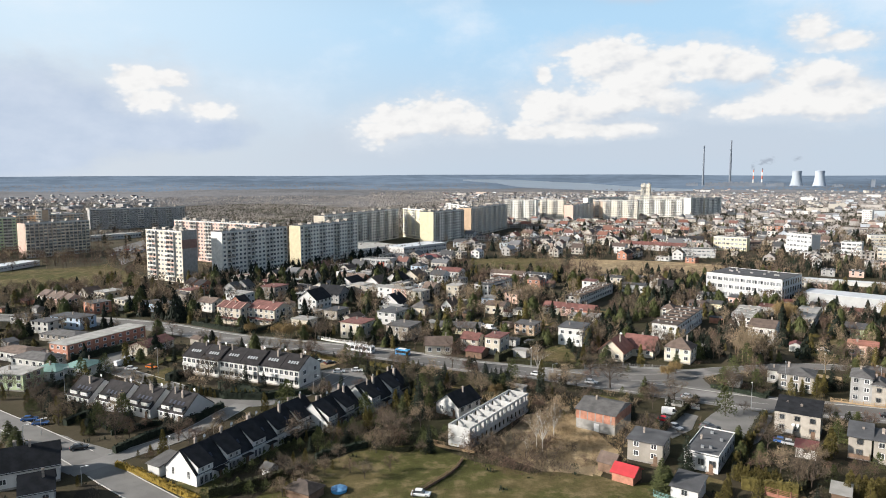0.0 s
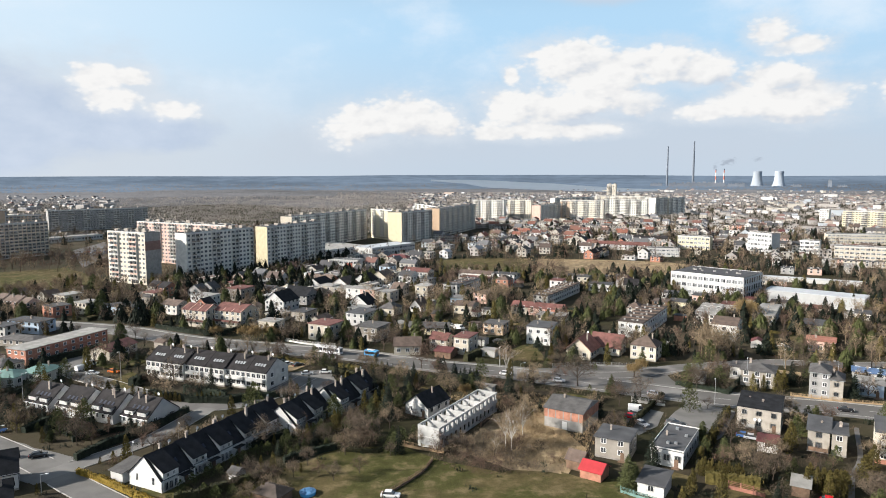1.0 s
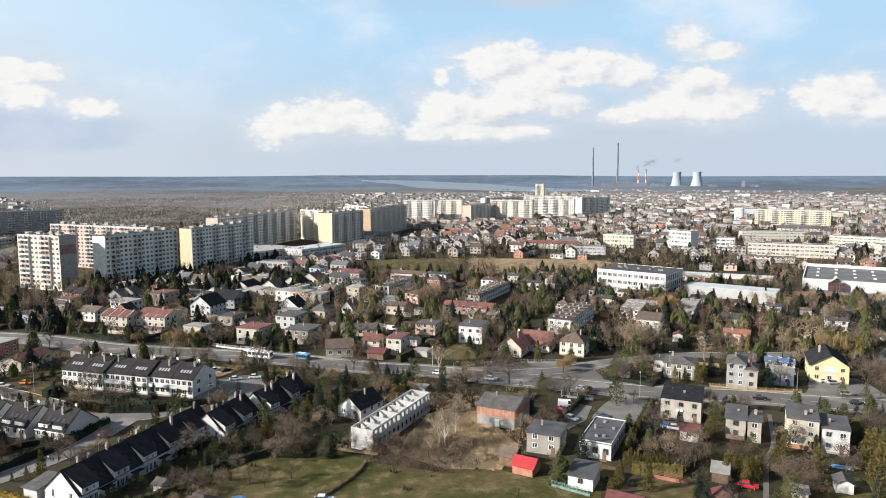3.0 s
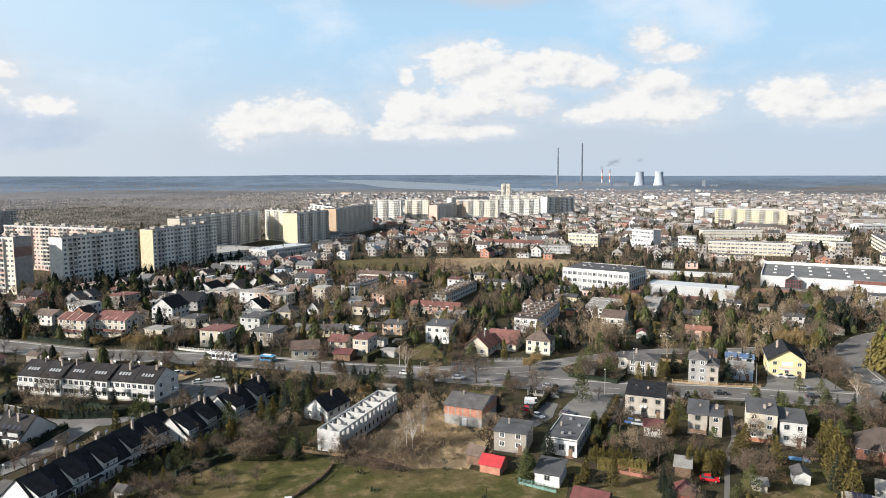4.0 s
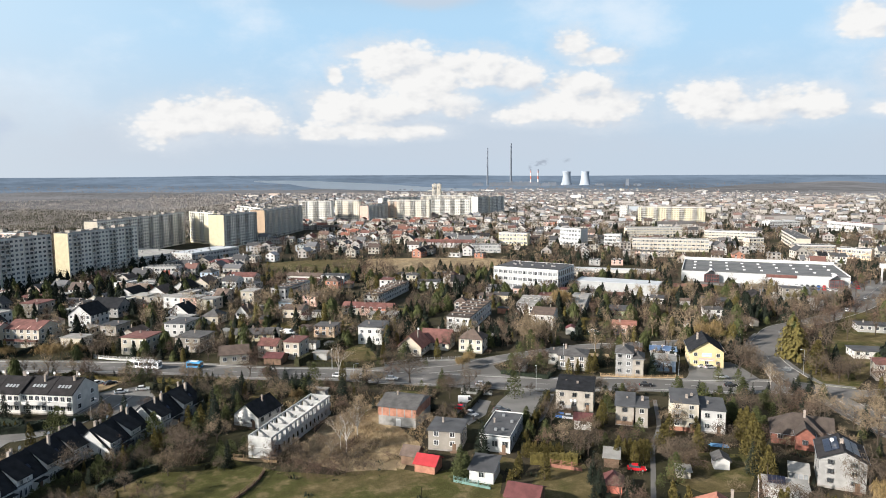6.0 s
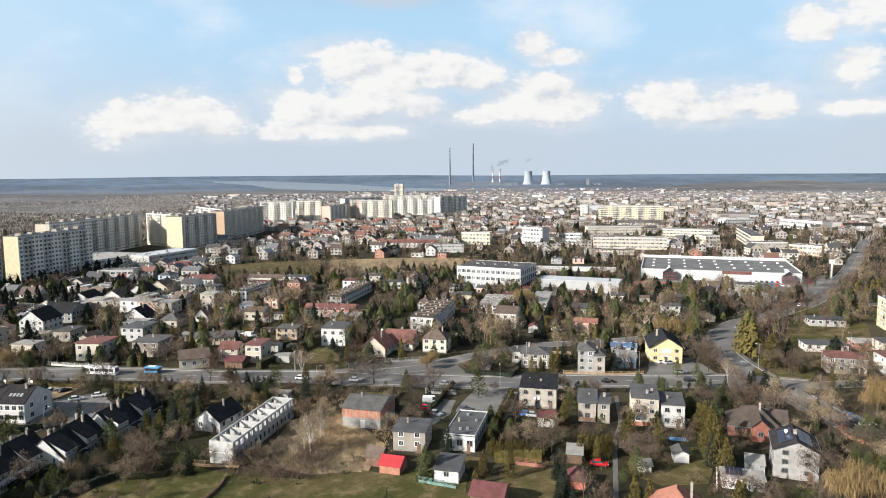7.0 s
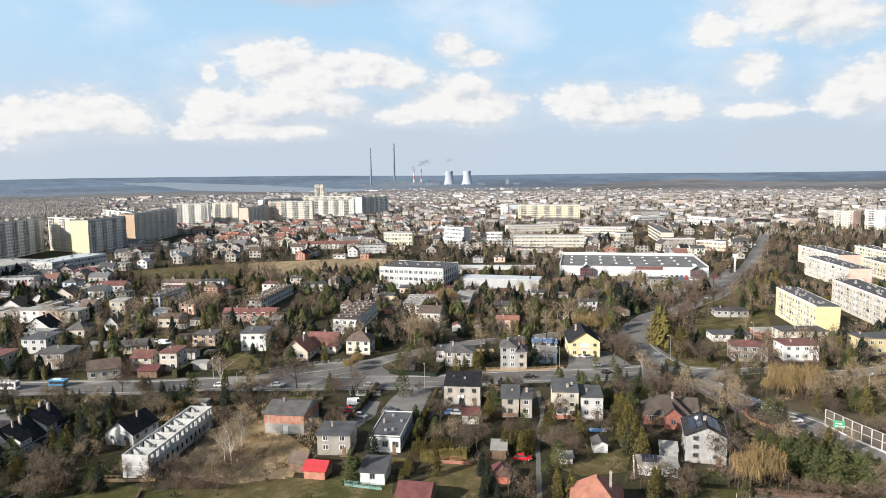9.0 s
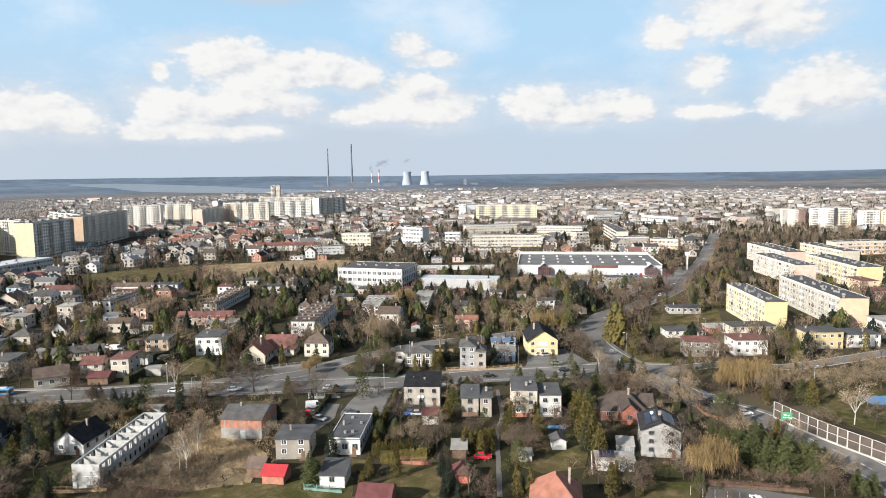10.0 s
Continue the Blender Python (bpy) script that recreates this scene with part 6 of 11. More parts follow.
block(220.4, 577.0, -17.9, 26.5, 12, 7.1, 2, 7, wall='white', kind='office_building', loggia=0, attic=2, say='white two-storey building with a red bay')
block(384.4, 532.4, -33.0, 66.5, 12, 11.0, 3, 18, wall='cream', kind='office_building', loggia=0, attic=5, say='cream three-storey block of offices')
block(325.5, 606.9, -64.2, 24.8, 12, 17.0, 4, 7, wall='lightgrey', kind='office_building', loggia=0, attic=1)
block(359.1, 588.8, -37.7, 15.5, 12, 11.5, 3, 4, wall='white', kind='office_building', loggia=2, attic=1)
block(457.1, 665.1, -17.5, 62.8, 12, 10.1, 3, 17, wall='cream', kind='office_building', loggia=0, attic=3)
block(501.9, 591.9, -46.6, 50.4, 12, 10.1, 3, 14, wall='cream', kind='office_building', loggia=0, attic=3)
block(460.9, 513.0, -14.0, 13.7, 12, 11.3, 3, 4, wall='cream', kind='office_building', loggia=0, attic=1)
block(524.2, 528.3, -126.5, 95.7, 12, 11.3, 3, 27, wall='cream', kind='office_building', loggia=0, attic=2)
block(477.6, 461.2, -28.2, 31.2, 12, 9.1, 3, 9, wall='beige', kind='office_building', loggia=0, attic=2)
block(489.9, 430.2, -59.3, 24.9, 12, 8.7, 2, 7, wall='orange', kind='office_building', loggia=0, attic=1)
block(698.9, 729.2, -8.7, 43.6, 16, 7.4, 2, 12, wall='white', kind='store', loggia=0, attic=1, top='white', say='long white store with a white roof')
block(716.8, 633.2, -92.0, 65.0, 16, 11.0, 2, 18, wall='white', kind='store', loggia=0, attic=1, top='maroon', say='long white store with a maroon roof')
block(-74.6, 607.3, 47.6, 55.9, 55, 7.2, 2, 16, wall='white', kind='store', loggia=0, attic=3, say='low white shopping building with a flat roof', top='paleflat')
block(-22.3, 608.2, 49.5, 56.6, 22, 7.9, 2, 16, wall='white', kind='store', loggia=0, attic=3, say='white shopping annex with bluish cladding', top='white')
ob = block(-47.8, 507.2, -16.3, 22.6, 10, 7.6, 2, 6, wall='white', kind='office_building', loggia=0, attic=2, say='white low office with a red wall panel', top='midgrey')
banner(ob, 0, 4.1, 1.2, 5.4, 4.2, (22.6, 10.2), WALL["red"], 0, "red wall panel")
block(-325.3, 510.4, 79.5, 37.9, 14, 3.6, 1, 11, wall='white', kind='store', loggia=0, attic=1, say='low white shop pavilion with flat roof', top='white')
block(-364.5, 748.8, 58.4, 61.5, 14, 5.2, 1, 17, wall='offwhite', kind='store', loggia=0, attic=2, top='paleflat', say='low off-white store beside a car park')
ob = pylon(393.7, 325.4)
# open ground beside the flats and on the field, where nothing stands
for k in range(5):
    for y, r in ((390, 4), (424, 5), (463, 6), (502, 8)):
        BARE.append((y * math.tan(radians(-34.7 + 0.87 * k)), y, r))
for k in range(15):
    for r, q in ((498, 14), (545, 20)):
        BARE.append((r * math.sin(radians(5.0 + 1.15 * k)), r * math.cos(radians(5.0 + 1.15 * k)), q))

# the terraces
terrace(-91.6, 199.2, -26.8, 4, 12.2, 11.5, 3.0, 4.5, "white", "slate", 1, 0.9, 2.2)
terrace(-67.0, 232.0, -25.0, 6, 8.2, 12.0, 6.2, 3.6, "offwhite", "slate", 2, 0.9, 0.02)
terrace(-49.4, 167.8, 59.6, 5, 8.6, 10.5, 2.9, 4.8, "white", "dark", 1, 0.3, 0.02, 0.12)
terrace(-32.0, 188.3, 62.0, 2, 8.3, 10.5, 2.9, 4.8, "white", "dark", 1, 0.3, 0.02, 0.12)
terrace(-20.4, 205.3, 58.4, 2, 10.5, 10.5, 2.9, 4.8, "white", "dark", 1, 0.3, 0.02, 0.12)
porch(-52.6, 152.5, 59.6, 5.0, 3.0, 2.6)
garden_pool(-22.9, 144.4)
tarpaulin(118.4, 140.5, -30, 4.5, 2.6)

# near houses
ob = house(339.9, 371.6, -38.6, 97.5, 62, 6.8, wall='lightgrey', roof='flat', top='midgrey', name='store', chim=0, group='large buildings', over=0.0, extra='long and low', cols=27, side=16, st=0)
store_fittings(ob, 97.5, 62, 6.8)
house(-95.7, 150.9, 28, 12.7, 9, 4.2, wall='white', roof='gable', top='dark', rise=4, chim=2, cols=4, side=2, st=1)
house(-139.5, 271.7, 66.2, 37.1, 10, 5.7, wall='brick', roof='flat', top='paleflat', name='workshop', chim=0, extra='two storeys of small windows', cols=10, side=3, st=2, win=(1.3, 1.1))
house(-116.5, 266.9, 73.0, 15.5, 9, 3.4, wall='cream', roof='gable', top='red', rise=1.8, ridge='x', chim=0, cols=4, side=2, st=1)
house(-135.6, 230.7, -12, 10.9, 9, 3.4, wall='white', roof='hip', top='teal', rise=1.6, st=1, cols=3, side=2)
house(-127.7, 235.7, -12, 9.6, 10, 3.4, wall='white', roof='hip', top='teal', rise=1.8, st=1, cols=3, side=2)
house(-141.7, 220.3, -10, 13.1, 9, 5.6, wall='green', roof='flat', top='paleflat', cols=4, side=2, st=2)
house(-149.7, 246.3, -22, 17.3, 9, 3.4, wall='offwhite', roof='hip', top='grey', rise=1.5, cols=5, side=2, st=1)
house(-162.3, 255.4, -22, 17.5, 9, 3.5, wall='offwhite', roof='hip', top='brown', rise=1.5, cols=5, side=2, st=1)
house(-178.2, 301.3, -20, 10.3, 8, 5.1, wall='offwhite', roof='flat', top='felt', cols=3, side=2, st=2)
house(-198.8, 319.9, -20, 11.8, 8, 3.2, wall='offwhite', roof='flat', top='felt', cols=4, side=2, st=1)
house(-171.4, 310.7, -20, 18.1, 9, 5.3, wall='blue', roof='flat', top='felt', cols=5, side=2, st=2)
house(-161.0, 285.2, -20, 19.9, 9, 2.9, wall='beige', roof='hip', top='grey', rise=1.2, st=1, cols=6, side=2)
house(-183.0, 368.6, -30, 9.0, 11, 7.1, wall='cream', roof='flat', top='paleflat', cols=3, side=3, st=2)
house(-165.3, 352.1, -30, 8.9, 9, 5.9, wall='cream', roof='flat', top='paleflat', cols=3, side=2, st=2)
house(-147.1, 349.1, -30, 17.9, 9, 4.1, wall='blue', roof='flat', top='felt', cols=5, side=2, st=1)
house(-141.8, 381.2, -30, 9.4, 10, 5.8, wall='cream', roof='flat', top='red', cols=3, side=2, st=2)
house(-119.9, 348.8, -30, 11.0, 9, 5.0, wall='offwhite', roof='gable', top='brown', rise=2, cols=3, side=2, st=2)
house(-146.5, 380.4, -30, 14.2, 8, 3.9, wall='beige', roof='hip', top='grey', rise=2, cols=4, side=2, st=1)
ob = house(-98.3, 319.9, -27, 14.7, 10, 7.9, wall='cream', roof='gable', top='red', rise=2.2, over=0.3, extra='party walls', cols=4, side=2, st=3)
for k in range(4):
    party_wall(ob, -14.7 / 2 + k * (14.7 - 0.3) / 3, -14.7 / 2 + k * (14.7 - 0.3) / 3 + 0.3, 10, 7.9, 2.3, WALL["pink"])
for k in range(3):
    balcony(ob, -14.7 / 2 + (k + 0.5) * 14.7 / 3, -10 / 2, 2.9, 14.7 / 3 - 0.6, 1.4, ROOF["red"])
ob = house(-81.6, 318.7, -27, 15.9, 13, 7.8, wall='cream', roof='gable', top='red', rise=2.6, over=0.3, extra='party walls', cols=5, side=3, st=3)
for k in range(4):
    party_wall(ob, -15.9 / 2 + k * (15.9 - 0.3) / 3, -15.9 / 2 + k * (15.9 - 0.3) / 3 + 0.3, 13, 7.8, 2.3, WALL["pink"])
for k in range(3):
    balcony(ob, -15.9 / 2 + (k + 0.5) * 15.9 / 3, -13 / 2, 2.9, 15.9 / 3 - 0.6, 1.4, ROOF["red"])
house(-109.5, 364.0, -27, 12.2, 9, 6.8, wall='white', roof='flat', top='paleflat', cols=4, side=2, st=2)
house(-96.1, 385.3, -27, 10.4, 12, 7.1, wall='beige', roof='flat', top='red', cols=3, side=3, st=2)
house(-106.9, 419.0, -27, 10.0, 10, 4.9, wall='cream', roof='flat', top='red', cols=3, side=2, st=2)
house(-67.2, 354.7, -27, 11.8, 13, 5.7, wall='white', roof='gable', top='dark', rise=4.5, ridge='y', chim=1, cols=4, side=3, st=2)
house(-55.3, 411.7, -27, 13.7, 13, 4.5, wall='white', roof='gable', top='dark', rise=4, ridge='y', cols=4, side=3, st=1)
house(-39.8, 411.1, -27, 11.8, 12, 4.8, wall='white', roof='gable', top='brown', rise=4, ridge='y', cols=4, side=3, st=2)
house(-28.0, 423.4, -27, 11.1, 12, 5.0, wall='white', roof='gable', top='dark', rise=4, ridge='y', cols=3, side=3, st=2)
house(-17.3, 432.0, -27, 11.6, 12, 5.8, wall='cream', roof='gable', top='brown', rise=4, ridge='y', cols=4, side=3, st=2)
house(-60.5, 374.3, -27, 15.3, 11, 5.1, wall='grey', roof='gable', top='dark', rise=4, cols=5, side=3, st=2)
house(-64.5, 329.2, -27, 8.3, 9, 3.6, wall='cream', roof='flat', top='paleflat', cols=3, side=2, st=1)
house(-63.3, 307.6, -27, 9.4, 7, 4.5, wall='cream', roof='flat', top='paleflat', cols=3, side=2, st=1)
house(-52.0, 329.6, -27, 7.8, 10, 4.5, wall='beige', roof='flat', top='felt', cols=2, side=2, st=1)
house(-36.5, 290.9, -27, 10.8, 11, 6.9, wall='cream', roof='flat', top='red', extra='a balcony and a garden behind a fence', cols=3, side=3, st=2)
house(-23.0, 319.4, -27, 10.0, 13, 5.9, wall='white', roof='flat', top='felt', cols=3, side=3, st=2)
house(-25.4, 357.5, -27, 11.9, 10, 3.0, wall='white', roof='gable', top='dark', rise=4.5, ridge='y', st=1, cols=4, side=2)
house(-16.3, 289.2, -27, 10.7, 12, 5.9, wall='beige', roof='flat', top='grey', cols=3, side=3, st=2)
house(-9.9, 339.5, -27, 8.1, 9, 3.7, wall='cream', roof='hip', top='grey', rise=3, cols=2, side=2, st=1)
house(-6.0, 390.3, -27, 6.7, 9, 5.3, wall='beige', roof='gable', top='brown', rise=3, cols=2, side=2, st=2)
house(-28.6, 464.2, -27, 11.2, 9, 4.7, wall='grey', roof='hip', top='dark', rise=3, cols=3, side=2, st=1)
house(-16.0, 480.4, -27, 8.2, 10, 6.1, wall='blue', roof='hip', top='grey', rise=2, cols=2, side=2, st=2)
house(5.4, 449.4, -27, 18.4, 10, 6.8, wall='white', roof='gable', top='red', rise=2, cols=6, side=2, st=2)
house(-8.8, 541.9, -27, 17.9, 9, 5.0, wall='cream', roof='hip', top='maroon', rise=2, cols=5, side=2, st=2)
house(8.3, 386.6, -27, 7.9, 9, 7.2, wall='cream', roof='flat', top='paleflat', cols=2, side=2, st=2)
house(28.0, 397.5, -27, 14.4, 9, 5.7, wall='grey', roof='flat', top='felt', cols=4, side=2, st=2)
house(27.1, 366.0, -27, 7.6, 9, 3.7, wall='blue', roof='flat', top='paleflat', cols=2, side=2, st=1)
house(4.5, 347.9, -27, 6.5, 9, 2.8, wall='white', roof='gable', top='brown', rise=3.5, ridge='y', st=1, cols=2, side=2)
house(8.6, 298.4, -10, 17.7, 9, 3.2, wall='paleyellow', roof='gable', top='grey', rise=1.6, st=1, cols=5, side=2)
house(-1.2, 264.4, 0, 10.4, 9, 3.8, wall='cream', roof='gable', top='brown', rise=2.5, st=1, cols=3, side=2)
house(12.7, 268.5, -27, 7.4, 8, 5.0, wall='cream', roof='gable', top='red', rise=2, cols=2, side=2, st=2)
house(22.0, 264.2, -27, 6.2, 10, 6.8, wall='cream', roof='flat', top='red', extra='balconies on two floors', cols=2, side=2, st=2)
house(13.8, 258.0, -27, 6.7, 7, 2.6, wall='brown', roof='gable', top='maroon', rise=1.2, st=0, name='garage', chim=0, cols=2, side=2)
house(28.7, 342.4, -27, 9.9, 10, 4.4, wall='cream', roof='gable', top='brown', rise=1.5, cols=3, side=2, st=1)
house(38.2, 295.7, -27, 9.2, 9, 4.8, wall='orange', roof='flat', top='grey', cols=3, side=2, st=2)
house(44.0, 443.8, -27, 19.8, 9, 3.0, wall='offwhite', roof='flat', top='red', cols=6, side=2, st=1)
house(61.0, 438.9, -27, 13.5, 9, 3.3, wall='white', roof='flat', top='felt', cols=4, side=2, st=1)
house(55.6, 279.0, -27, 10.0, 12, 7.4, wall='white', roof='flat', top='felt', extra='a corner balcony', cols=3, side=3, st=2)
house(63.7, 313.3, -27, 6.2, 9, 4.8, wall='paleyellow', roof='flat', top='paleflat', cols=2, side=2, st=2)
house(71.2, 310.9, -27, 4.7, 9, 4.8, wall='paleyellow', roof='flat', top='paleflat', cols=1, side=2, st=2)
house(90.6, 408.5, -27, 7.6, 9, 6.2, wall='white', roof='flat', top='red', cols=2, side=2, st=2)
ob = house(84.1, 379.1, -33, 8.6, 52, 5.6, wall='offwhite', roof='flat', top='umber', st=2, chim=0, extra='party walls', cols=3, side=13)
row_roof(ob, 8.6, 52, 5.6, 7)
house(116.4, 404.3, -27, 13.3, 9, 4.4, wall='white', roof='flat', top='felt', cols=4, side=2, st=1)
house(113.3, 450.2, -27, 13.1, 9, 2.7, wall='cream', roof='flat', top='felt', cols=4, side=2, st=1)
house(130.6, 442.9, -27, 8.0, 9, 3.0, wall='cream', roof='flat', top='felt', cols=2, side=2, st=1)
house(142.0, 442.8, -27, 10.7, 9, 3.0, wall='pink', roof='flat', top='felt', cols=3, side=2, st=1)
ob = house(107.1, 301.4, -34, 10.7, 44, 6.9, wall='white', roof='flat', top='umber', chim=0, extra='a row of terraces', cols=3, side=11, st=2)
row_roof(ob, 10.7, 44, 6.9, 6)
ob = house(31.1, 400.0, -33, 9.1, 30, 7.2, wall='white', roof='flat', top='felt', chim=0, cols=3, side=8, st=2)
row_roof(ob, 9.1, 30, 7.2, 4)
house(45.4, 453.4, -32.6, 24.2, 9, 4.5, wall='offwhite', roof='gable', top='brown', rise=1.6, chim=3, cols=7, side=2, st=1)
house(63.1, 442.4, -32.0, 16.1, 9, 5.5, wall='white', roof='flat', top='felt', chim=2, cols=4, side=2, st=2)
house(259.8, 425.6, -32.4, 64.8, 5, 2.7, wall='white', roof='flat', top='white', name='storage_hall', chim=0, cols=18, side=1, st=0)
house(43.1, 371.4, -47.8, 9.0, 14, 5.5, wall='pink', roof='hip', top='brown', rise=1.2, cols=2, side=4, st=2)
ob = house(67.0, 255.4, -33, 9.6, 11, 4.0, wall='cream', roof='gable', top='salmon', rise=4.2, ridge='y', over=0.8, cols=2, side=3, st=1)
dish(ob, 1.0, 3.0, 8.0)
house(78.6, 260.6, -33, 11.5, 9.5, 3.6, wall='cream', roof='gable', top='red', rise=4.0, ridge='x', over=0.7, cols=3, side=2, st=1)
house(90.6, 251.5, -34, 9.6, 9, 5.5, wall='cream', roof='hip', top='brown', rise=3.2, cols=3, side=2, st=2)
house(102.2, 261.9, -34, 3.8, 6, 2.8, wall='white', roof='flat', top='paleflat', name='garage', st=0, chim=0, cols=1, side=2)
house(141.6, 345.3, -34, 10.0, 10, 4.4, wall='paleyellow', roof='flat', top='felt', cols=3, side=2, st=1)
house(148.1, 373.8, -34, 8.4, 9, 4.0, wall='white', roof='flat', top='felt', cols=3, side=2, st=1)
house(161.8, 364.3, -34, 8.7, 9, 4.0, wall='pink', roof='flat', top='felt', cols=3, side=2, st=1)
house(130.8, 342.5, -34, 7.6, 9, 5.2, wall='brown', roof='flat', top='brown', cols=2, side=2, st=2)
house(137.4, 283.0, -34, 9.9, 16, 6.9, wall='offwhite', roof='gable', top='brown', rise=2, cols=3, side=4, st=2)
house(165.2, 338.5, -34, 6.9, 9, 4.1, wall='grey', roof='flat', top='red', cols=2, side=2, st=1)
house(182.7, 290.8, -34, 10.8, 14, 4.0, wall='green', roof='flat', top='felt', cols=3, side=4, st=1)
house(164.1, 258.2, -34, 10.0, 9, 4.7, wall='pink', roof='flat', top='salmon', extra='an unfinished top', cols=3, side=2, st=1)
house(207.9, 331.9, -34, 11.5, 8, 2.7, wall='cream', roof='hip', top='red', rise=1.2, st=1, cols=3, side=2)
house(197.5, 344.2, -34, 12.6, 9, 3.4, wall='grey', roof='flat', top='felt', cols=4, side=2, st=1)
house(114.0, 226.1, -34, 3.4, 8, 4.3, wall='offwhite', roof='flat', top='grey', cols=1, side=2, st=1)
house(117.5, 217.8, -34, 10.2, 10, 5.3, wall='beige', roof='hip', top='grey', rise=1.6, cols=3, side=2, st=2)
house(131.1, 205.5, -34, 5.7, 10, 8.3, wall='grey', roof='hip', top='grey', rise=1.4, extra='three storeys', cols=2, side=2, st=3)
house(134.4, 202.1, -34, 3.7, 8, 6.7, wall='beige', roof='hip', top='grey', rise=1.2, cols=1, side=2, st=2)
house(147.1, 205.0, -34, 7.8, 9, 4.3, wall='blue', roof='flat', top='paleflat', st=1, cols=2, side=2)
house(158.7, 222.0, -34, 9.6, 7, 2.4, wall='white', roof='flat', top='blue', st=1, name='garage', cols=3, side=2)
ob = house(166.5, 207.9, -31, 11.5, 16, 6.2, wall='yellow', roof='gable', ridge='y', top='dark', rise=3.8, over=0.7, extra='a pink banner', cols=3, side=4, st=2)
banner(ob, 0, 0, 2.6, 5.5, 1.1, (11.5, 16), WALL["pink"], 1, "pink banner")
banner(ob, 0, 0, 4.2, 3.4, 1.4, (11.5, 16), WALL["blue"], 1, "pale blue sign")
house(242.7, 296.2, -34, 13.2, 10, 4.2, wall='white', roof='hip', top='felt', rise=1.0, cols=4, side=2, st=1)
house(272.3, 227.2, -34, 15.1, 9, 3.1, wall='grey', roof='flat', top='felt', cols=5, side=2, st=1)
ob = house(98.0, 179.8, -33, 11.0, 10, 6.2, wall='beige', roof='shed', top='dark', rise=1.6, over=0.15, chim=2, extra='two dishes', cols=3, side=2, st=2)
dish(ob, 0.2, -5.1, 2.2)
dish(ob, -0.9, -5.1, 2.2)
balcony(ob, -11.0*0.25, -5, 1.2, 4.0, 1.6, WALL["grey"])
ob = house(105.3, 164.2, -33, 4.9, 9, 5.7, wall='beige', roof='shed', top='felt', rise=1.0, cols=1, side=2, st=2)
balcony(ob, 0, -4.5, 1.0, 4.9*0.9, 1.8, WALL["brown"])
house(109.1, 161.7, -33, 3.3, 9, 5.7, wall='beige', roof='flat', top='felt', cols=1, side=2, st=2)
ob = house(118.8, 156.1, -33, 7.3, 10, 7.8, wall='cream', roof='shed', top='felt', rise=1.0, chim=2, over=0.2, extra='balconies', cols=2, side=2, st=3, win=(1.3, 1.2))
part('base', boxed(-3.7, -5.06, -0.2, 3.7, -4.9, 1.1), WALL['brick'], ob, 'red-brown brick base')
balcony(ob, -7.3*0.27, -5, 5.2, 2.6, 1.1, WALL["grey"])
balcony(ob, -7.3*0.27, -5, 2.6, 2.6, 1.1, WALL["grey"])
house(124.8, 151.7, -33, 6.2, 9, 6.4, wall='white', roof='shed', top='felt', rise=0.8, over=0.2, cols=2, side=2, st=2)
house(140.8, 138.0, -40, 12.6, 10, 2.9, wall='darkbrick', roof='hip', top='umber', rise=4.2, st=1, cols=3, side=3)
house(146.4, 137.2, -40, 7.0, 7, 3.0, wall='darkbrick', roof='gable', top='umber', rise=2.8, ridge='x', st=1, chim=0, cols=2, side=2, over=0.6)
house(138.5, 133.2, -40, 4.3, 5, 4.0, wall='darkbrick', roof='gable', top='umber', rise=2.0, ridge='y', st=1, chim=0, cols=1, side=1)
ob = house(130.8, 115.5, -42, 9.3, 11, 6.9, wall='grey', roof='gable', ridge='y', top='slate', rise=2.2, cols=2, over=0.5, extra='solar panels', side=3, st=3, win=(1.3, 1.1))
solar_array(ob, -1, 9.3, 11, 6.9, 2.2, 2, 5)
solar_array(ob, 1, 9.3, 11, 6.9, 2.2, 2, 4)
dish(ob, -9.3*0.2, 0.5, 6.9 + 1.4)
ob = house(113.6, 113.6, -38, 8.6, 5, 2.6, wall='white', roof='flat', top='paleflat', name='garage', st=0, chim=0, cols=1, side=1, extra='a solar array')
for k in range(4):
    bm = bmesh.new()
    solid(bm, [[(-3.6 + k * 0.9, -1.6, 3.0), (-2.76 + k * 0.9, -1.6, 3.0), (-2.76 + k * 0.9, 0.6, 3.9), (-3.6 + k * 0.9, 0.6, 3.9)]], 0.06)
    bmesh.ops.recalc_face_normals(bm, faces=bm.faces)
    part('solar_panel', bm, SOLAR, ob)
    rail = bmesh.new()
    for e in (-3.5, -2.86):
        tube(rail, (e + k * 0.9, 0.5, 2.8), (e + k * 0.9, 0.5, 3.8), 0.03, 0.03, 4)
        tube(rail, (e + k * 0.9, -1.5, 2.8), (e + k * 0.9, -1.5, 2.98), 0.03, 0.03, 4)
    part('solar_stand', rail, METAL, ob)
# a glazed lean-to on the white house's side
ob = house(122.4, 118.8, -42, 4.2, 4.5, 2.3, wall='beige', roof='shed', top='paleflat', rise=0.7, st=0, chim=0, name='conservatory', cols=1, side=1, over=0.2)
for k in range(4):
    part('pane', boxed(-2.0 + k, -2.3, 0.6, -1.1 + k, -2.26, 2.2), PALE_GLASS, ob)
house(88.0, 104.5, -40, 10.2, 12, 3.2, wall='cream', roof='hip', top='salmon', rise=5.0, ridge='y', cols=3, side=3, st=1)
house(51.8, 163.1, -30, 8.4, 9, 5.2, wall='beige', roof='flat', top='felt', cols=2, side=2, st=2)
ob = house(66.6, 162.0, -34.5, 7.9, 17.8, 4.0, wall='white', roof='flat', top='felt', cols=3, st=1, over=0.05, name='office_building', extra='long and plain behind a paved yard', win=(1.6, 1.7), side=6)
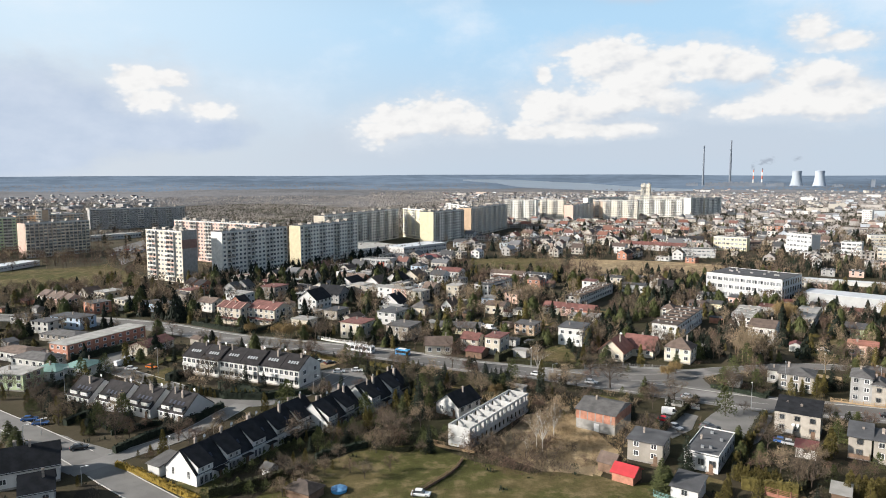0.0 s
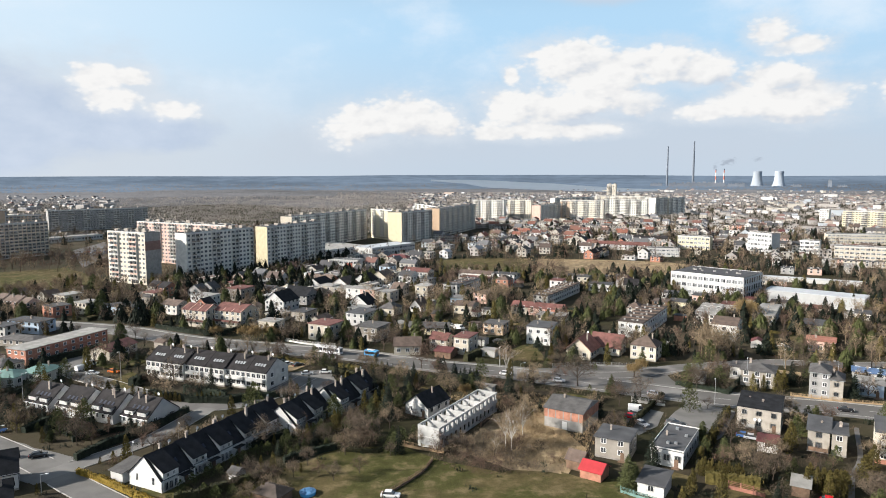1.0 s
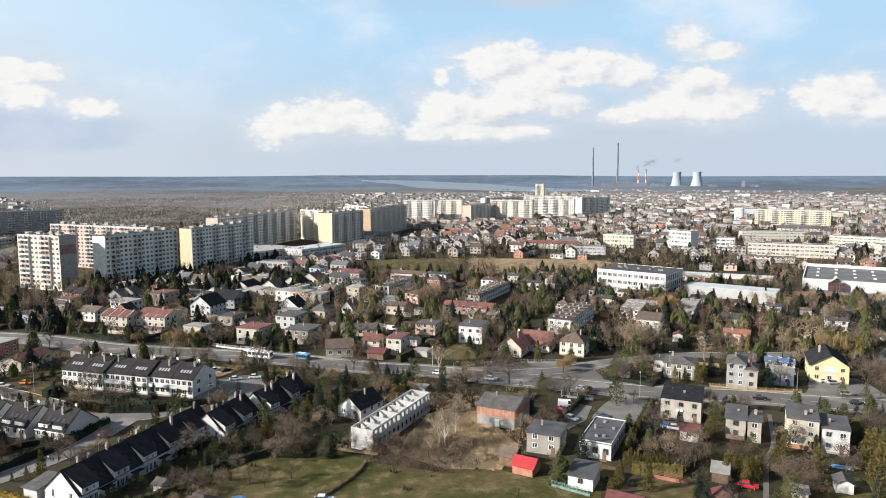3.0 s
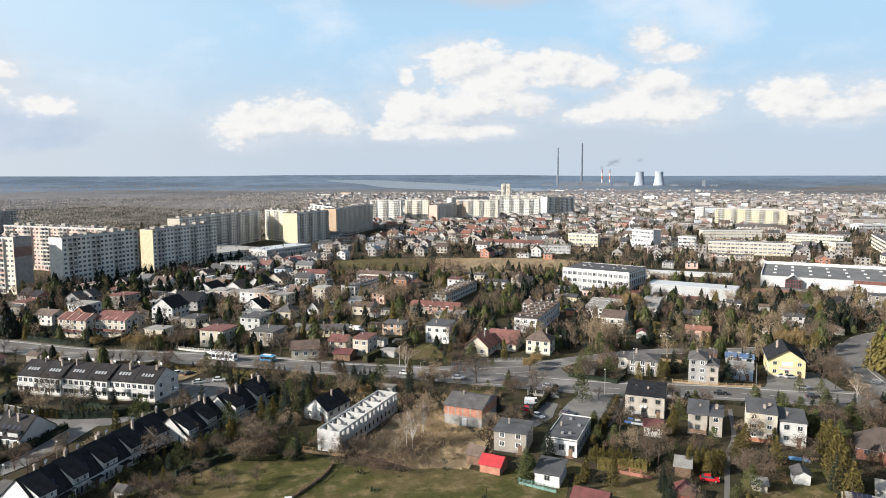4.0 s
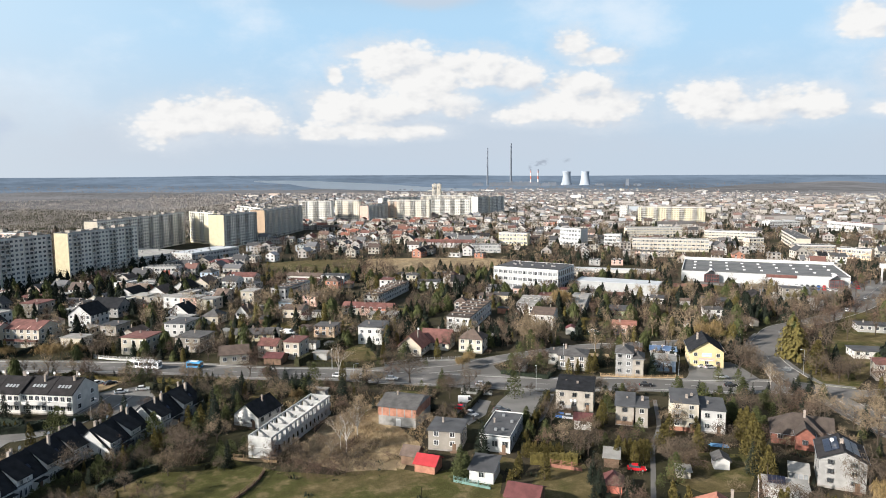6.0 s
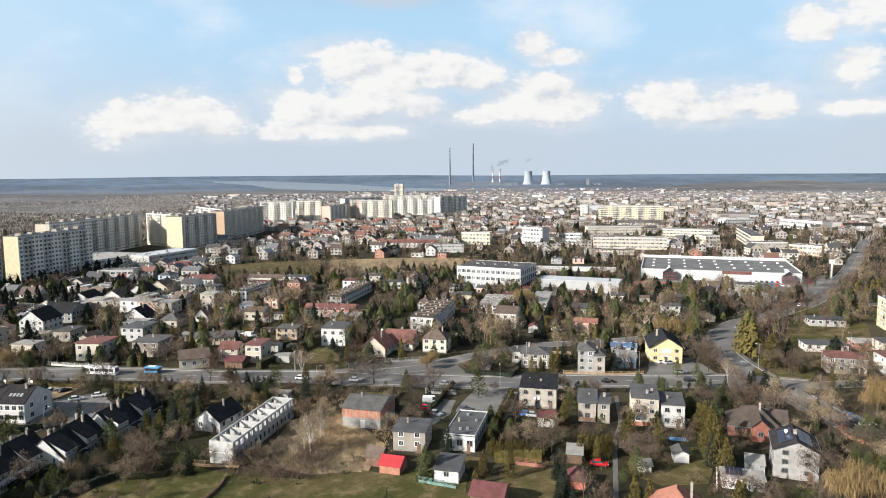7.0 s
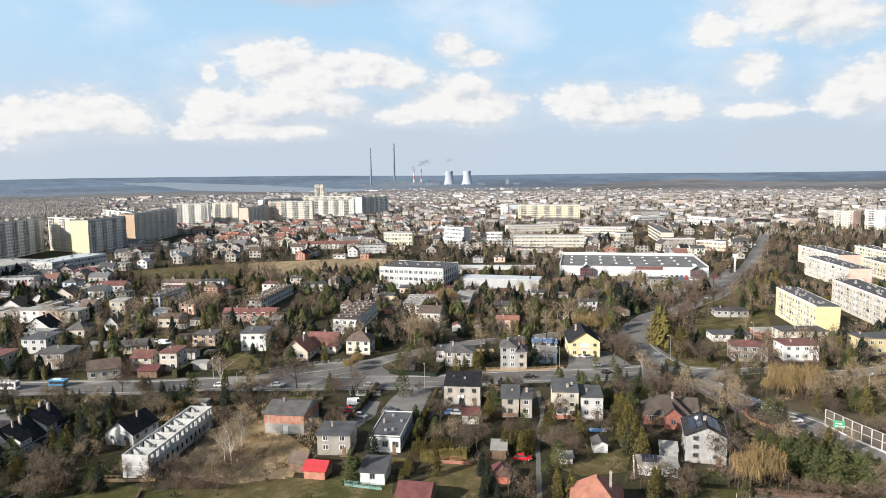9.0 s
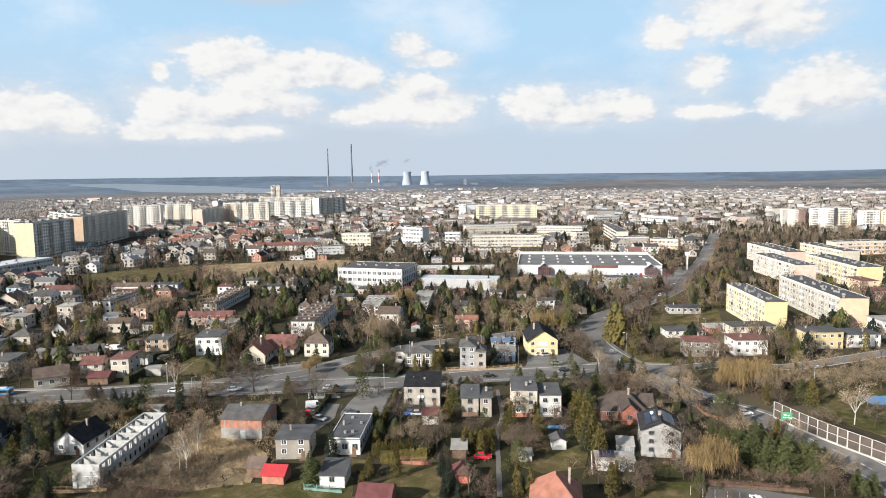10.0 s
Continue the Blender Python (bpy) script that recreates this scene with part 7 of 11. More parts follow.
for x0, y0, x1, y1 in ((-4.02, -8.97, 4.02, -8.83), (-4.02, 8.83, 4.02, 8.97), (-4.02, -8.83, -3.88, 8.83), (3.88, -8.83, 4.02, 8.83)):
    part('parapet', boxed(x0, y0, 4.23, x1, y1, 4.5), WALL['white'], ob)
for cx, cy in ((1.2, -4.6), (-0.6, -5.2), (2.3, 1.6), (-0.8, 5.5)):
    part('roof_vent', boxed(cx - 0.35, cy - 0.3, 4.2, cx + 0.35, cy + 0.3, 4.85), METAL, ob)
house(54.1, 142.1, -34, 5.7, 7.3, 3.0, wall='white', roof='shed', top='felt', rise=0.7, cols=1, side=0, st=1, chim=0, name='garage')
house(40.1, 155.4, -38, 3.9, 4.5, 2.6, wall='brown', roof='gable', top='brown', rise=1.6, st=0, chim=0, name='shed', cols=1, side=1)
house(42.7, 150.0, -38, 5.1, 5, 2.3, wall='brick', roof='gable', top='brightred', rise=1.4, st=0, chim=0, name='summer_house', cols=2, side=1)
ob = house(45.6, 184.6, -35, 11.2, 12.5, 5.5, wall='concrete', roof='gable', top='grey', rise=1.8, st=0, chim=1, extra='raw brick upper storey', cols=3, side=4)
part("upper_wall", boxed(-5.63, -6.28, 2.86, 5.63, 6.28, 5.4), WALL["brick"], ob, "raw red brick upper storey")
banner(ob, 0, 0.4, 0.1, 1.4, 2.2, (11.2, 12.5), FRAME, 0, "pale boarded doorway")
for k in range(5):
    part("pier", boxed(-11.2 / 2 + (k + 0.5) * 11.2 / 5 - 0.15, -6.31, 2.86, -11.2 / 2 + (k + 0.5) * 11.2 / 5 + 0.15, -6.281, 5.4), WALL["concrete"], ob)
house(91.7, 163.7, -33, 4.5, 6, 2.8, wall='offwhite', roof='gable', top='maroon', rise=1.0, ridge='x', st=1, chim=0, name='garage', cols=1, side=2)
house(86.1, 139.5, -33, 3.5, 5, 2.4, wall='brown', roof='shed', top='paleflat', rise=0.5, st=0, chim=0, name='shed', cols=1, side=1)
house(79.3, 127.7, -33, 4.1, 5, 1.9, wall='red', roof='hip', top='maroon', rise=2.2, st=0, chim=0, name='garage', cols=1, side=1)
house(110.0, 129.9, -30, 3.5, 4, 2.4, wall='white', roof='gable', top='grey', rise=0.9, ridge='y', st=0, chim=0, name='shed', cols=1, side=1)
house(98.2, 128.3, -30, 3.0, 3, 1.8, wall='beige', roof='shed', top='paleflat', rise=0.3, st=0, chim=0, name='shed', cols=1, side=1)
house(57.7, 127.3, -38, 7.0, 7, 2.8, wall='brown', roof='gable', top='maroon', rise=1.6, st=0, chim=0, name='garage', cols=2, side=2)
house(5.0, 196.6, -38, 8.2, 11, 3.2, wall='white', roof='gable', top='dark', rise=3.2, ridge='y', st=1, cols=2, side=3)
house(-87.2, 140.0, 28, 6.4, 7, 3.6, wall='white', roof='gable', top='dark', rise=3.0, st=1, chim=1, cols=2, side=2)
house(-66.1, 155.2, -30, 4.1, 6, 2.6, wall='white', roof='shed', top='grey', rise=0.9, st=0, chim=0, name='garage', cols=1, side=2)
house(-40.3, 152.6, -30, 2.3, 3, 2.3, wall='white', roof='gable', top='grey', rise=0.8, st=0, chim=0, name='shed', cols=1, side=1)
house(-30.2, 142.4, -30, 6.8, 5, 2.0, wall='brown', roof='hip', top='umber', rise=1.4, st=0, chim=0, name='gazebo', cols=3, side=2)
house(24.9, 212.5, -30, 4.1, 2.5, 2.4, wall='offwhite', roof='flat', top='paleflat', st=0, chim=0, name='site_hut', cols=1, side=1)
house(214.4, 170.4, -38, 12.3, 9, 5.7, wall='beige', roof='hip', top='red', rise=1.4, cols=4, side=2, st=2)
house(230.7, 162.2, -30, 12.5, 10, 6.1, wall='white', roof='flat', top='red', cols=4, side=2, st=2)
house(254.7, 177.8, -30, 18.3, 9, 5.3, wall='cream', roof='flat', top='felt', cols=6, side=2, st=2)
house(262.8, 152.6, -30, 14.9, 9, 6.8, wall='yellow', roof='flat', top='felt', cols=5, side=2, st=2)
house(277.5, 145.6, -30, 13.0, 10, 5.4, wall='offwhite', roof='flat', top='felt', cols=4, side=2, st=2)
house(305.8, 144.5, -30, 18.8, 10, 7.6, wall='white', roof='flat', top='paleflat', cols=6, side=2, st=2)
house(250.5, 189.7, -30, 11.0, 8, 3.0, wall='brick', roof='flat', top='paleflat', st=1, cols=3, side=2)
house(232.6, 194.2, -30, 15.6, 8, 3.0, wall='offwhite', roof='flat', top='felt', st=1, cols=5, side=2)
house(399.7, 208.6, -120, 16.1, 9, 7.8, wall='orange', roof='flat', top='red', cols=5, side=2, st=3)
house(380.8, 190.8, -30, 12.0, 9, 6.0, wall='pink', roof='hip', top='red', rise=1.5, cols=4, side=2, st=2)

# vehicles
car(-118.4, 188.6, 10, "blue")
car(-113.3, 185.4, 10, "blue")
car(-93.2, 167.9, 25, "black")
car(-126.7, 241.9, 80, "silver", True)
car(-118.7, 245.6, 60, "white", True)
car(-118.4, 250.9, 60, "white", True)
car(-106.0, 241.8, -20, "orange")
car(-112.4, 239.7, 0, "white")
car(-45.7, 248.1, 40, "white")
car(-47.8, 250.5, 40, "black")
car(-41.4, 246.6, 35, "black")
car(-30.3, 237.0, 0, "white")
car(-36.6, 235.6, 10, "white")
car(-4.6, 142.1, -10, "white")
car(33.4, 231.8, -20, "white")
car(50.4, 222.6, -20, "silver")
car(41.0, 227.7, -20, "silver")
car(77.6, 207.0, -32, "silver")
car(129.2, 189.4, -25, "black")
car(161.9, 202.3, -5, "white")
car(163.5, 200.3, -5, "silver")
car(159.2, 189.1, -25, "silver")
car(155.6, 180.2, -25, "black")
car(67.1, 192.4, -20, "white", True)
car(64.8, 181.4, -60, "silver")
car(63.7, 187.0, -30, "red")
car(74.6, 180.1, -30, "black")
car(74.2, 182.1, -30, "grey")
car(90.7, 169.8, -30, "silver")
car(89.3, 171.3, -30, "blue")
car(89.7, 134.2, -30, "red")
car(172.0, 131.2, -20, "black")
car(173.0, 129.4, -20, "silver")
car(174.1, 133.6, -20, "grey")
car(174.3, 135.4, -20, "blue")
car(170.6, 119.3, -25, "white")
car(126.3, 84.6, 60, "white")
car(167.1, 130.8, -20, "black")
car(150.8, 260.5, 10, "silver")
car(151.9, 263.6, -30, "white")
car(111.1, 201.1, -25, "silver")
car(108.6, 202.7, -25, "grey")
car(209.7, 239.1, -25, "white", True)
car(163.7, 208.2, 80, "white")
car(22.3, 303.8, -30, "white", True)
car(24.7, 296.0, -30, "silver")
car(19.3, 309.6, -30, "white")
for k in range(10):
    # traffic along the avenue, in two lanes
    q = k / 9
    x, y = 300 + 330 * q, 263 + 223 * q + (8 * math.sin(q * 3.14))
    side = 2.4 if k % 2 else -2.4
    car(x + side * 0.55, y - side * 0.83, 34, ("white", "silver", "black", "grey", "white", "blue")[k % 6])
bus(-32.4, 264.5, -29, "white")
bus(-15.2, 259.5, -27, "skyblue", 5.4, 0.8)
for k in range(46):
    u, v = k % 12, k // 12
    car(352 + u * 3.1 * 0.81 - v * 8.4, 351 - u * 3.1 * 0.58 - v * 8.0, 52 + (k * 37 % 5), ("white", "silver", "grey", "black", "blue", "red")[k * 7 % 6])
for k in range(40):
    u, v = k % 10, k // 10
    if k % 7 != 3:
        car(-300 + u * 4 + v * 4, 630 + u * 5 + v * -14, 140 + (k * 37 % 5), ("white", "silver", "grey", "black", "blue", "red")[k * 5 % 6])

# street furniture
street_lamp(92.7, 196.7, -120, 8.5)
street_lamp(32.5, 241.2, -100, 7.5)
street_lamp(32.8, 242.3, -100, 7.5)
street_lamp(120.0, 249.3, -90, 4.5)
street_lamp(135.8, 234.5, -120, 7.0)
street_lamp(-68.7, 164.6, -60, 5.0)
street_lamp(-62.2, 178.4, -60, 4.5)
street_lamp(-108.7, 177.9, 0, 4.5)
street_lamp(-106.5, 166.5, 0, 7.0)
street_lamp(-81.7, 147.4, 0, 4.5)
street_lamp(-120.7, 211.2, 0, 9.0)
street_lamp(-99.7, 232.6, -90, 10.0)
street_lamp(-42.1, 216.5, 0, 4.5)
street_lamp(198.5, 203.8, 180, 10.0)
street_lamp(188.9, 183.6, 180, 9.0)
street_lamp(143.0, 190.9, 180, 9.0)
street_lamp(138.2, 207.4, 180, 10.0)
street_lamp(112.1, 215.3, -120, 9.5)
street_lamp(236.0, 184.8, 180, 8.5)
street_lamp(209.5, 175.1, 180, 8.0)
street_lamp(203.4, 118.6, 0, 9.0)
street_lamp(38.5, 230.1, 0, 4.5)
noise_barrier([(175.1, 113.2), (171.9, 101.3), (170.1, 90.0), (169.1, 80.4), (166.5, 66.2)])
sign(172.7, 107.5, -55, 3.4, 2.2, 1.6, SIGNGREEN, "green direction sign on two posts by the road")
wire_fence([(68.5, 201.4), (77.3, 196.4)], 1.7, KERB, "pale pillared fence by the road")
wire_fence([(-4.0, 171.1), (2.6, 167.4), (8.3, 164.9)], 1.6, TIMBER, "pale timber board fence below the building site", gap=2.0)
wire_fence([(46.3, 141.5), (53.0, 135.4)], 1.5, ROOF["teal"], "low green panel fence by lawn")
wire_fence([(-53.9, 286.1), (-43.1, 279.1), (-30.7, 274.3)], 1.5, WALL["offwhite"], "white pillared fence along the road")
wire_fence([(51.7, 239.6), (66.1, 241.0), (84.4, 237.9)], 1.6, WALL["grey"], "grey pillared fence along the road")
wire_fence([(120.7, 203.8), (133.3, 197.2), (146.5, 192.9)], 1.3, TIMBER, "timber-infilled garden fence with pillars")
wire_fence([(164.4, 131.3), (160.5, 124.2), (160.8, 118.2)], 2.2, RUST, "brick-red boundary wall along the road")
wire_fence([(-6.4, 141.6), (2.4, 153.5), (5.3, 160.8)], 1.3, WALL["brown"], "low brown wire fence across the lawn")
wire_fence([(71.0, 142.1), (77.1, 137.5)], 2.0, RUST, "brick arcade wall behind a lawn", gap=2.4)
wire_fence([(126.4, 139.0), (114.9, 123.2), (106.3, 113.3)], 1.4, WALL["white"], "white slatted fence between two gardens")
shell(13.7, 182.9, -33.2, 6.5, 33.9, 5.7)

# ---- plants of each kind, then all that stand ----
KINDS = {
    "bare": [bare_tree("bare_tree", 10, 0.9, 3), bare_tree("bare_tree", 11, 0.7, 5, kids=3), bare_tree("bare_tree", 9, 1.1, 8, TWIG_RED, fine=16)],
    "pale": [bare_tree("bare_tree", 10, 0.8, 21, TWIG_PALE, say="bare tree with pale grey-brown twigs"), bare_tree("bare_tree", 9, 1.0, 22, TWIG_PALE, say="bare tree with pale grey-brown twigs")],
    "birch": [bare_tree("birch_tree", 11, 0.45, 31, TWIG_PALE, BIRCH, 10, "slender leafless birch with a white trunk", 3, 0.4, thick=0.012), bare_tree("birch_tree", 12, 0.4, 32, TWIG_PALE, BIRCH, 10, "slender leafless birch with a white trunk", 3, 0.42, thick=0.011)],
    "willow": [willow_tree(9, 41), willow_tree(9, 42)],
    "spruce": [conifer("spruce_tree", 10, 2.3, 51, SPRUCE, "dark green spruce beside houses", 18), conifer("spruce_tree", 9, 2.6, 52, SPRUCE, "dark green spruce beside houses", 16)],
    "pine": [conifer("pine_tree", 9, 2.9, 61, PINE, "broad olive-green pine among the houses", 18, 0.75, 0.08), conifer("pine_tree", 8, 3.1, 62, PINE, "broad olive-green pine among the houses", 17, 0.7, 0.15)],
    "thuja": [thuja(5, 0.9, 71, THUJA, "olive columnar thuja in a garden"), thuja(5, 1.2, 72, THUJA, "olive columnar thuja in a garden")],
    "dome": [thuja(5, 2.0, 75, PINE, "broad round evergreen bush", "evergreen_bush")],
    "shrub": [shrub(2.2, 2.0, 81, TWIG, "bare brown garden shrub"), shrub(2.0, 2.4, 82, TWIG_RED, "bare reddish garden shrub"), shrub(1.8, 2.0, 83, TWIG_PALE, "bare pale garden shrub")],
}
def low_tree(name, high, seed, matter, bark):
    """A farther bare tree: limbs and a haze of twigs, few faces."""
    rnd = random.Random(seed)
    bm = bmesh.new()
    tube(bm, (0, 0, -0.2), (0, 0, high * 0.4), high * 0.02, high * 0.014, 4, 1)
    for k in range(7):
        a = k * 0.9 + rnd.uniform(-0.3, 0.3)
        tip = Vector((math.cos(a) * high * 0.26, math.sin(a) * high * 0.26, high * rnd.uniform(0.6, 0.95)))
        tube(bm, (0, 0, high * rnd.uniform(0.25, 0.4)), tip, high * 0.010, high * 0.003, 3, 1)
    for _ in range(36):
        u = Vector((rnd.gauss(0, 1), rnd.gauss(0, 1), rnd.gauss(0, 1))).normalized() * rnd.uniform(0.3, 1.0)
        slivers(bm, Vector((u.x * high * 0.30, u.y * high * 0.30, high * 0.64 + u.z * high * 0.32)), 5, high * 0.05, high * 0.13, high * 0.0085, rnd)
    ob = new(name, mesh_of(name, bm, matter, bark))
    return ob


def low_cone(name, high, wide, seed, matter, power, many=22, flake=1.0):
    """A farther evergreen: rings of broad sprays."""
    rnd = random.Random(seed)
    bm = bmesh.new()
    for k in range(15):
        f = k / 14
        r = wide * (1 - f) ** power + wide * 0.08
        for j in range(many if f < 0.6 else many // 2):
            a = rnd.uniform(0, 6.28)
            rr = r * rnd.uniform(0.5, 1.12)
            out, side = Vector((math.cos(a), math.sin(a), 0)), Vector((-math.sin(a), math.cos(a), 0))
            z = high * (0.06 + 0.88 * f + rnd.uniform(-0.04, 0.04))
            wd = wide * flake * rnd.uniform(0.10, 0.19)
            p = [Vector((0, 0, z + wide * 0.22)) + out * (rr - wide * 0.22), Vector((0, 0, z + wide * 0.03)) + out * rr * 0.9 + side * wd,
                 Vector((0, 0, z - wide * rnd.uniform(0.1, 0.3))) + out * rr, Vector((0, 0, z + wide * 0.03)) + out * rr * 0.9 - side * wd]
            bm.faces.new([bm.verts.new(q) for q in p])
    return new(name, mesh_of(name, bm, matter))


LOW = {
    "bare": [low_tree("low", 10, 1, TWIG, BARK), low_tree("low", 10, 2, TWIG_RED, BARK), low_tree("low", 10, 3, TWIG, BARK)],
    "pale": [low_tree("low", 9.5, 4, TWIG_PALE, BARK), low_tree("low", 9.5, 5, TWIG_PALE, BARK)],
    "birch": [low_tree("low", 11.5, 6, TWIG_PALE, BIRCH)],
    "spruce": [low_cone("low", 9.5, 2.6, 7, SPRUCE, 0.75, 24), low_cone("low", 8.6, 3.2, 8, SPRUCE, 0.5, 28, 0.8)],
    "pine": [low_cone("low", 8.5, 2.9, 9, PINE, 0.6, 30, 0.75)],
    "thuja": [low_cone("low", 5, 1.1, 10, THUJA, 0.35, 30, 0.75)],
    "dome": [low_cone("low", 5, 2.0, 11, PINE, 0.4, 34, 0.65)],
}
def sparse(name, high, seed, matter):
    """A tree of the far gardens: a stem and a loose crown of few broad twigs."""
    rnd = random.Random(seed)
    bm = bmesh.new()
    tube(bm, (0, 0, -0.2), (0, 0, high * 0.5), high * 0.02, high * 0.010, 3)
    for _ in range(26):
        u = Vector((rnd.gauss(0, 1), rnd.gauss(0, 1), rnd.gauss(0, 1))).normalized() * rnd.uniform(0.3, 1.0)
        slivers(bm, Vector((u.x * high * 0.32, u.y * high * 0.32, high * 0.62 + u.z * high * 0.32)), 3, high * 0.05, high * 0.16, high * 0.014, rnd)
    return new(name, mesh_of(name, bm, matter))


FARTHER = [sparse("low", 10, 14, TWIG), sparse("low", 10, 15, TWIG_PALE), sparse("low", 10, 16, TWIG_RED)]
SIZE = {"bare": 10, "pale": 9.5, "birch": 11.5, "willow": 9, "spruce": 9.5, "pine": 8.5, "thuja": 5, "dome": 5, "shrub": 2}
FIRST = set()
BEYOND, REACH = [], 270
plant_rnd = random.Random(77)


def plant(kind, x, y, high, fat=1.0):
    pick = plant_rnd.choice(KINDS[kind])
    s = high / SIZE[kind]
    m = pose(x, y, 0, 0, 0, plant_rnd.uniform(0, 360)) @ Matrix.Diagonal((s * fat, s * fat, s, 1))
    TAKEN.append((x, y, 0.8 * s))
    if math.hypot(x, y) > REACH:
        thin = math.hypot(x, y) > 500 and kind in ("bare", "pale", "birch")
        BEYOND.append((plant_rnd.choice(FARTHER) if thin else plant_rnd.choice(LOW[kind]) if kind in LOW else pick, m))
        return None
    if pick not in FIRST:
        FIRST.add(pick)
        pick.matrix_basis = m
        return pick
    made = pick.copy()
    scene.collection.objects.link(made)
    made.matrix_basis = m
    for c in pick.children:
        k = c.copy()
        scene.collection.objects.link(k)
        k.parent = made
    return made


plant("bare", 258.1, 252.3, 9.3)
plant("bare", 271.2, 258.5, 10.9)
plant("bare", 287.8, 267.6, 12.4)
plant("bare", 301.0, 274.0, 10.1)
plant("bare", 322.5, 285.6, 11.7)
plant("bare", 356.4, 306.3, 9.3)
plant("bare", 399.8, 335.6, 10.9)
plant("bare", 446.4, 367.6, 12.4)
plant("bare", 498.8, 404.9, 10.1)
plant("bare", 562.9, 451.7, 11.7)
plant("bare", 243.1, 231.9, 9.3)
plant("bare", 250.4, 233.3, 10.9)
plant("bare", 269.9, 240.6, 12.4)
plant("bare", 297.2, 252.7, 10.1)
plant("bare", 332.8, 271.0, 11.7)
plant("bare", 373.0, 294.5, 9.3)
plant("bare", 426.8, 331.3, 10.9)
plant("bare", 490.0, 373.9, 12.4)
plant("bare", 570.8, 431.4, 10.1)
plant("bare", 251.9, 249.3, 9.3)
plant("bare", 279.3, 263.0, 10.9)
plant("bare", 307.5, 276.5, 12.4)
plant("bare", 338.8, 295.5, 10.1)
plant("bare", 382.0, 323.4, 11.7)
plant("bare", 422.2, 350.7, 9.3)
plant("bare", 472.9, 386.6, 10.9)
plant("bare", 527.1, 425.3, 12.4)
plant("bare", 603.2, 482.0, 10.1)
plant("bare", 675.9, 535.6, 11.7)
plant("bare", 235.4, 227.8, 9.3)
plant("bare", 258.7, 236.0, 10.9)
plant("bare", 283.0, 246.5, 12.4)
plant("bare", 313.9, 260.6, 10.1)
plant("bare", 355.4, 283.9, 11.7)
plant("bare", 400.5, 313.5, 9.3)
plant("bare", 456.4, 351.2, 10.9)
plant("bare", 527.7, 400.4, 12.4)
plant("bare", 621.3, 467.7, 10.1)
plant("bare", 715.7, 535.2, 11.7)
plant("bare", 264.8, 255.2, 9.3)
plant("bare", 293.6, 270.1, 10.9)
plant("bare", 360.9, 309.2, 12.4)
plant("bare", 333.6, 272.9, 10.1)
plant("bare", 376.8, 297.9, 11.7)
plant("bare", 426.8, 331.3, 9.3)
plant("spruce", 62.8, 367.8, 6.8)
plant("spruce", 64.3, 358.8, 7.9)
plant("spruce", 70.4, 374.7, 9.0)
plant("spruce", 87.4, 326.2, 7.4)
plant("spruce", 83.6, 322.9, 8.5)
plant("spruce", 92.1, 332.3, 6.8)
plant("spruce", 129.1, 378.2, 7.9)
plant("spruce", 134.3, 382.9, 9.0)
plant("spruce", 113.7, 342.3, 7.4)
plant("spruce", 114.4, 352.3, 8.5)
plant("spruce", 103.9, 266.6, 6.8)
plant("spruce", 199.1, 292.2, 7.9)
plant("spruce", 201.6, 288.7, 9.0)
plant("spruce", 208.9, 292.4, 7.4)
plant("spruce", 194.3, 292.1, 8.5)
plant("spruce", 209.9, 289.3, 6.8)
plant("spruce", 232.4, 263.4, 7.9)
plant("spruce", 231.8, 257.4, 9.0)
plant("spruce", 244.7, 266.5, 7.4)
plant("spruce", 240.8, 258.7, 8.5)
plant("spruce", 238.6, 312.3, 6.8)
plant("spruce", 274.6, 316.5, 7.9)
plant("spruce", 269.8, 314.2, 9.0)
plant("spruce", 122.4, 292.6, 7.4)
plant("spruce", 128.7, 297.3, 8.5)
plant("spruce", 188.6, 325.6, 6.8)
plant("spruce", 199.7, 340.1, 7.9)
plant("spruce", -149.1, 452.8, 9.0)
plant("spruce", -137.9, 445.7, 7.4)
plant("spruce", -93.1, 437.7, 8.5)
plant("spruce", -91.3, 447.6, 6.8)
plant("spruce", -94.0, 514.5, 7.9)
plant("spruce", -88.4, 507.4, 9.0)
plant("spruce", -70.0, 476.3, 7.4)
plant("bare", 195.5, 267.0, 8.5)
plant("bare", 205.4, 252.8, 9.9)
plant("bare", 205.3, 242.0, 11.3)
plant("bare", 212.2, 240.1, 9.2)
plant("bare", 232.0, 234.9, 10.6)
plant("bare", 244.6, 240.2, 8.5)
plant("bare", 243.2, 229.9, 9.9)
plant("bare", 263.6, 243.1, 11.3)
plant("bare", 265.4, 267.7, 9.2)
plant("bare", 275.9, 264.9, 10.6)
plant("bare", 199.3, 260.1, 8.5)
plant("bare", 194.1, 273.5, 9.9)
plant("bare", 128.8, 290.9, 11.3)
plant("bare", 130.2, 284.3, 9.2)
plant("bare", 262.6, 275.3, 10.6)
plant("bare", 251.8, 278.2, 8.5)
plant("birch", 30.1, 367.9, 9.3)
plant("birch", 46.5, 363.6, 10.9)
plant("birch", 50.0, 362.6, 12.4)
plant("birch", 52.9, 365.2, 10.1)
plant("birch", 16.3, 363.4, 11.7)
plant("birch", 194.4, 261.4, 9.3)
plant("birch", 282.6, 300.6, 10.9)
plant("birch", 230.2, 283.9, 12.4)
plant("spruce", 71.2, 122.1, 5.1)
plant("spruce", 73.9, 122.9, 5.9)
plant("spruce", 75.3, 126.6, 6.8)
plant("spruce", 76.4, 117.6, 5.5)
plant("spruce", 78.9, 119.2, 6.4)
plant("spruce", 72.9, 118.6, 5.1)
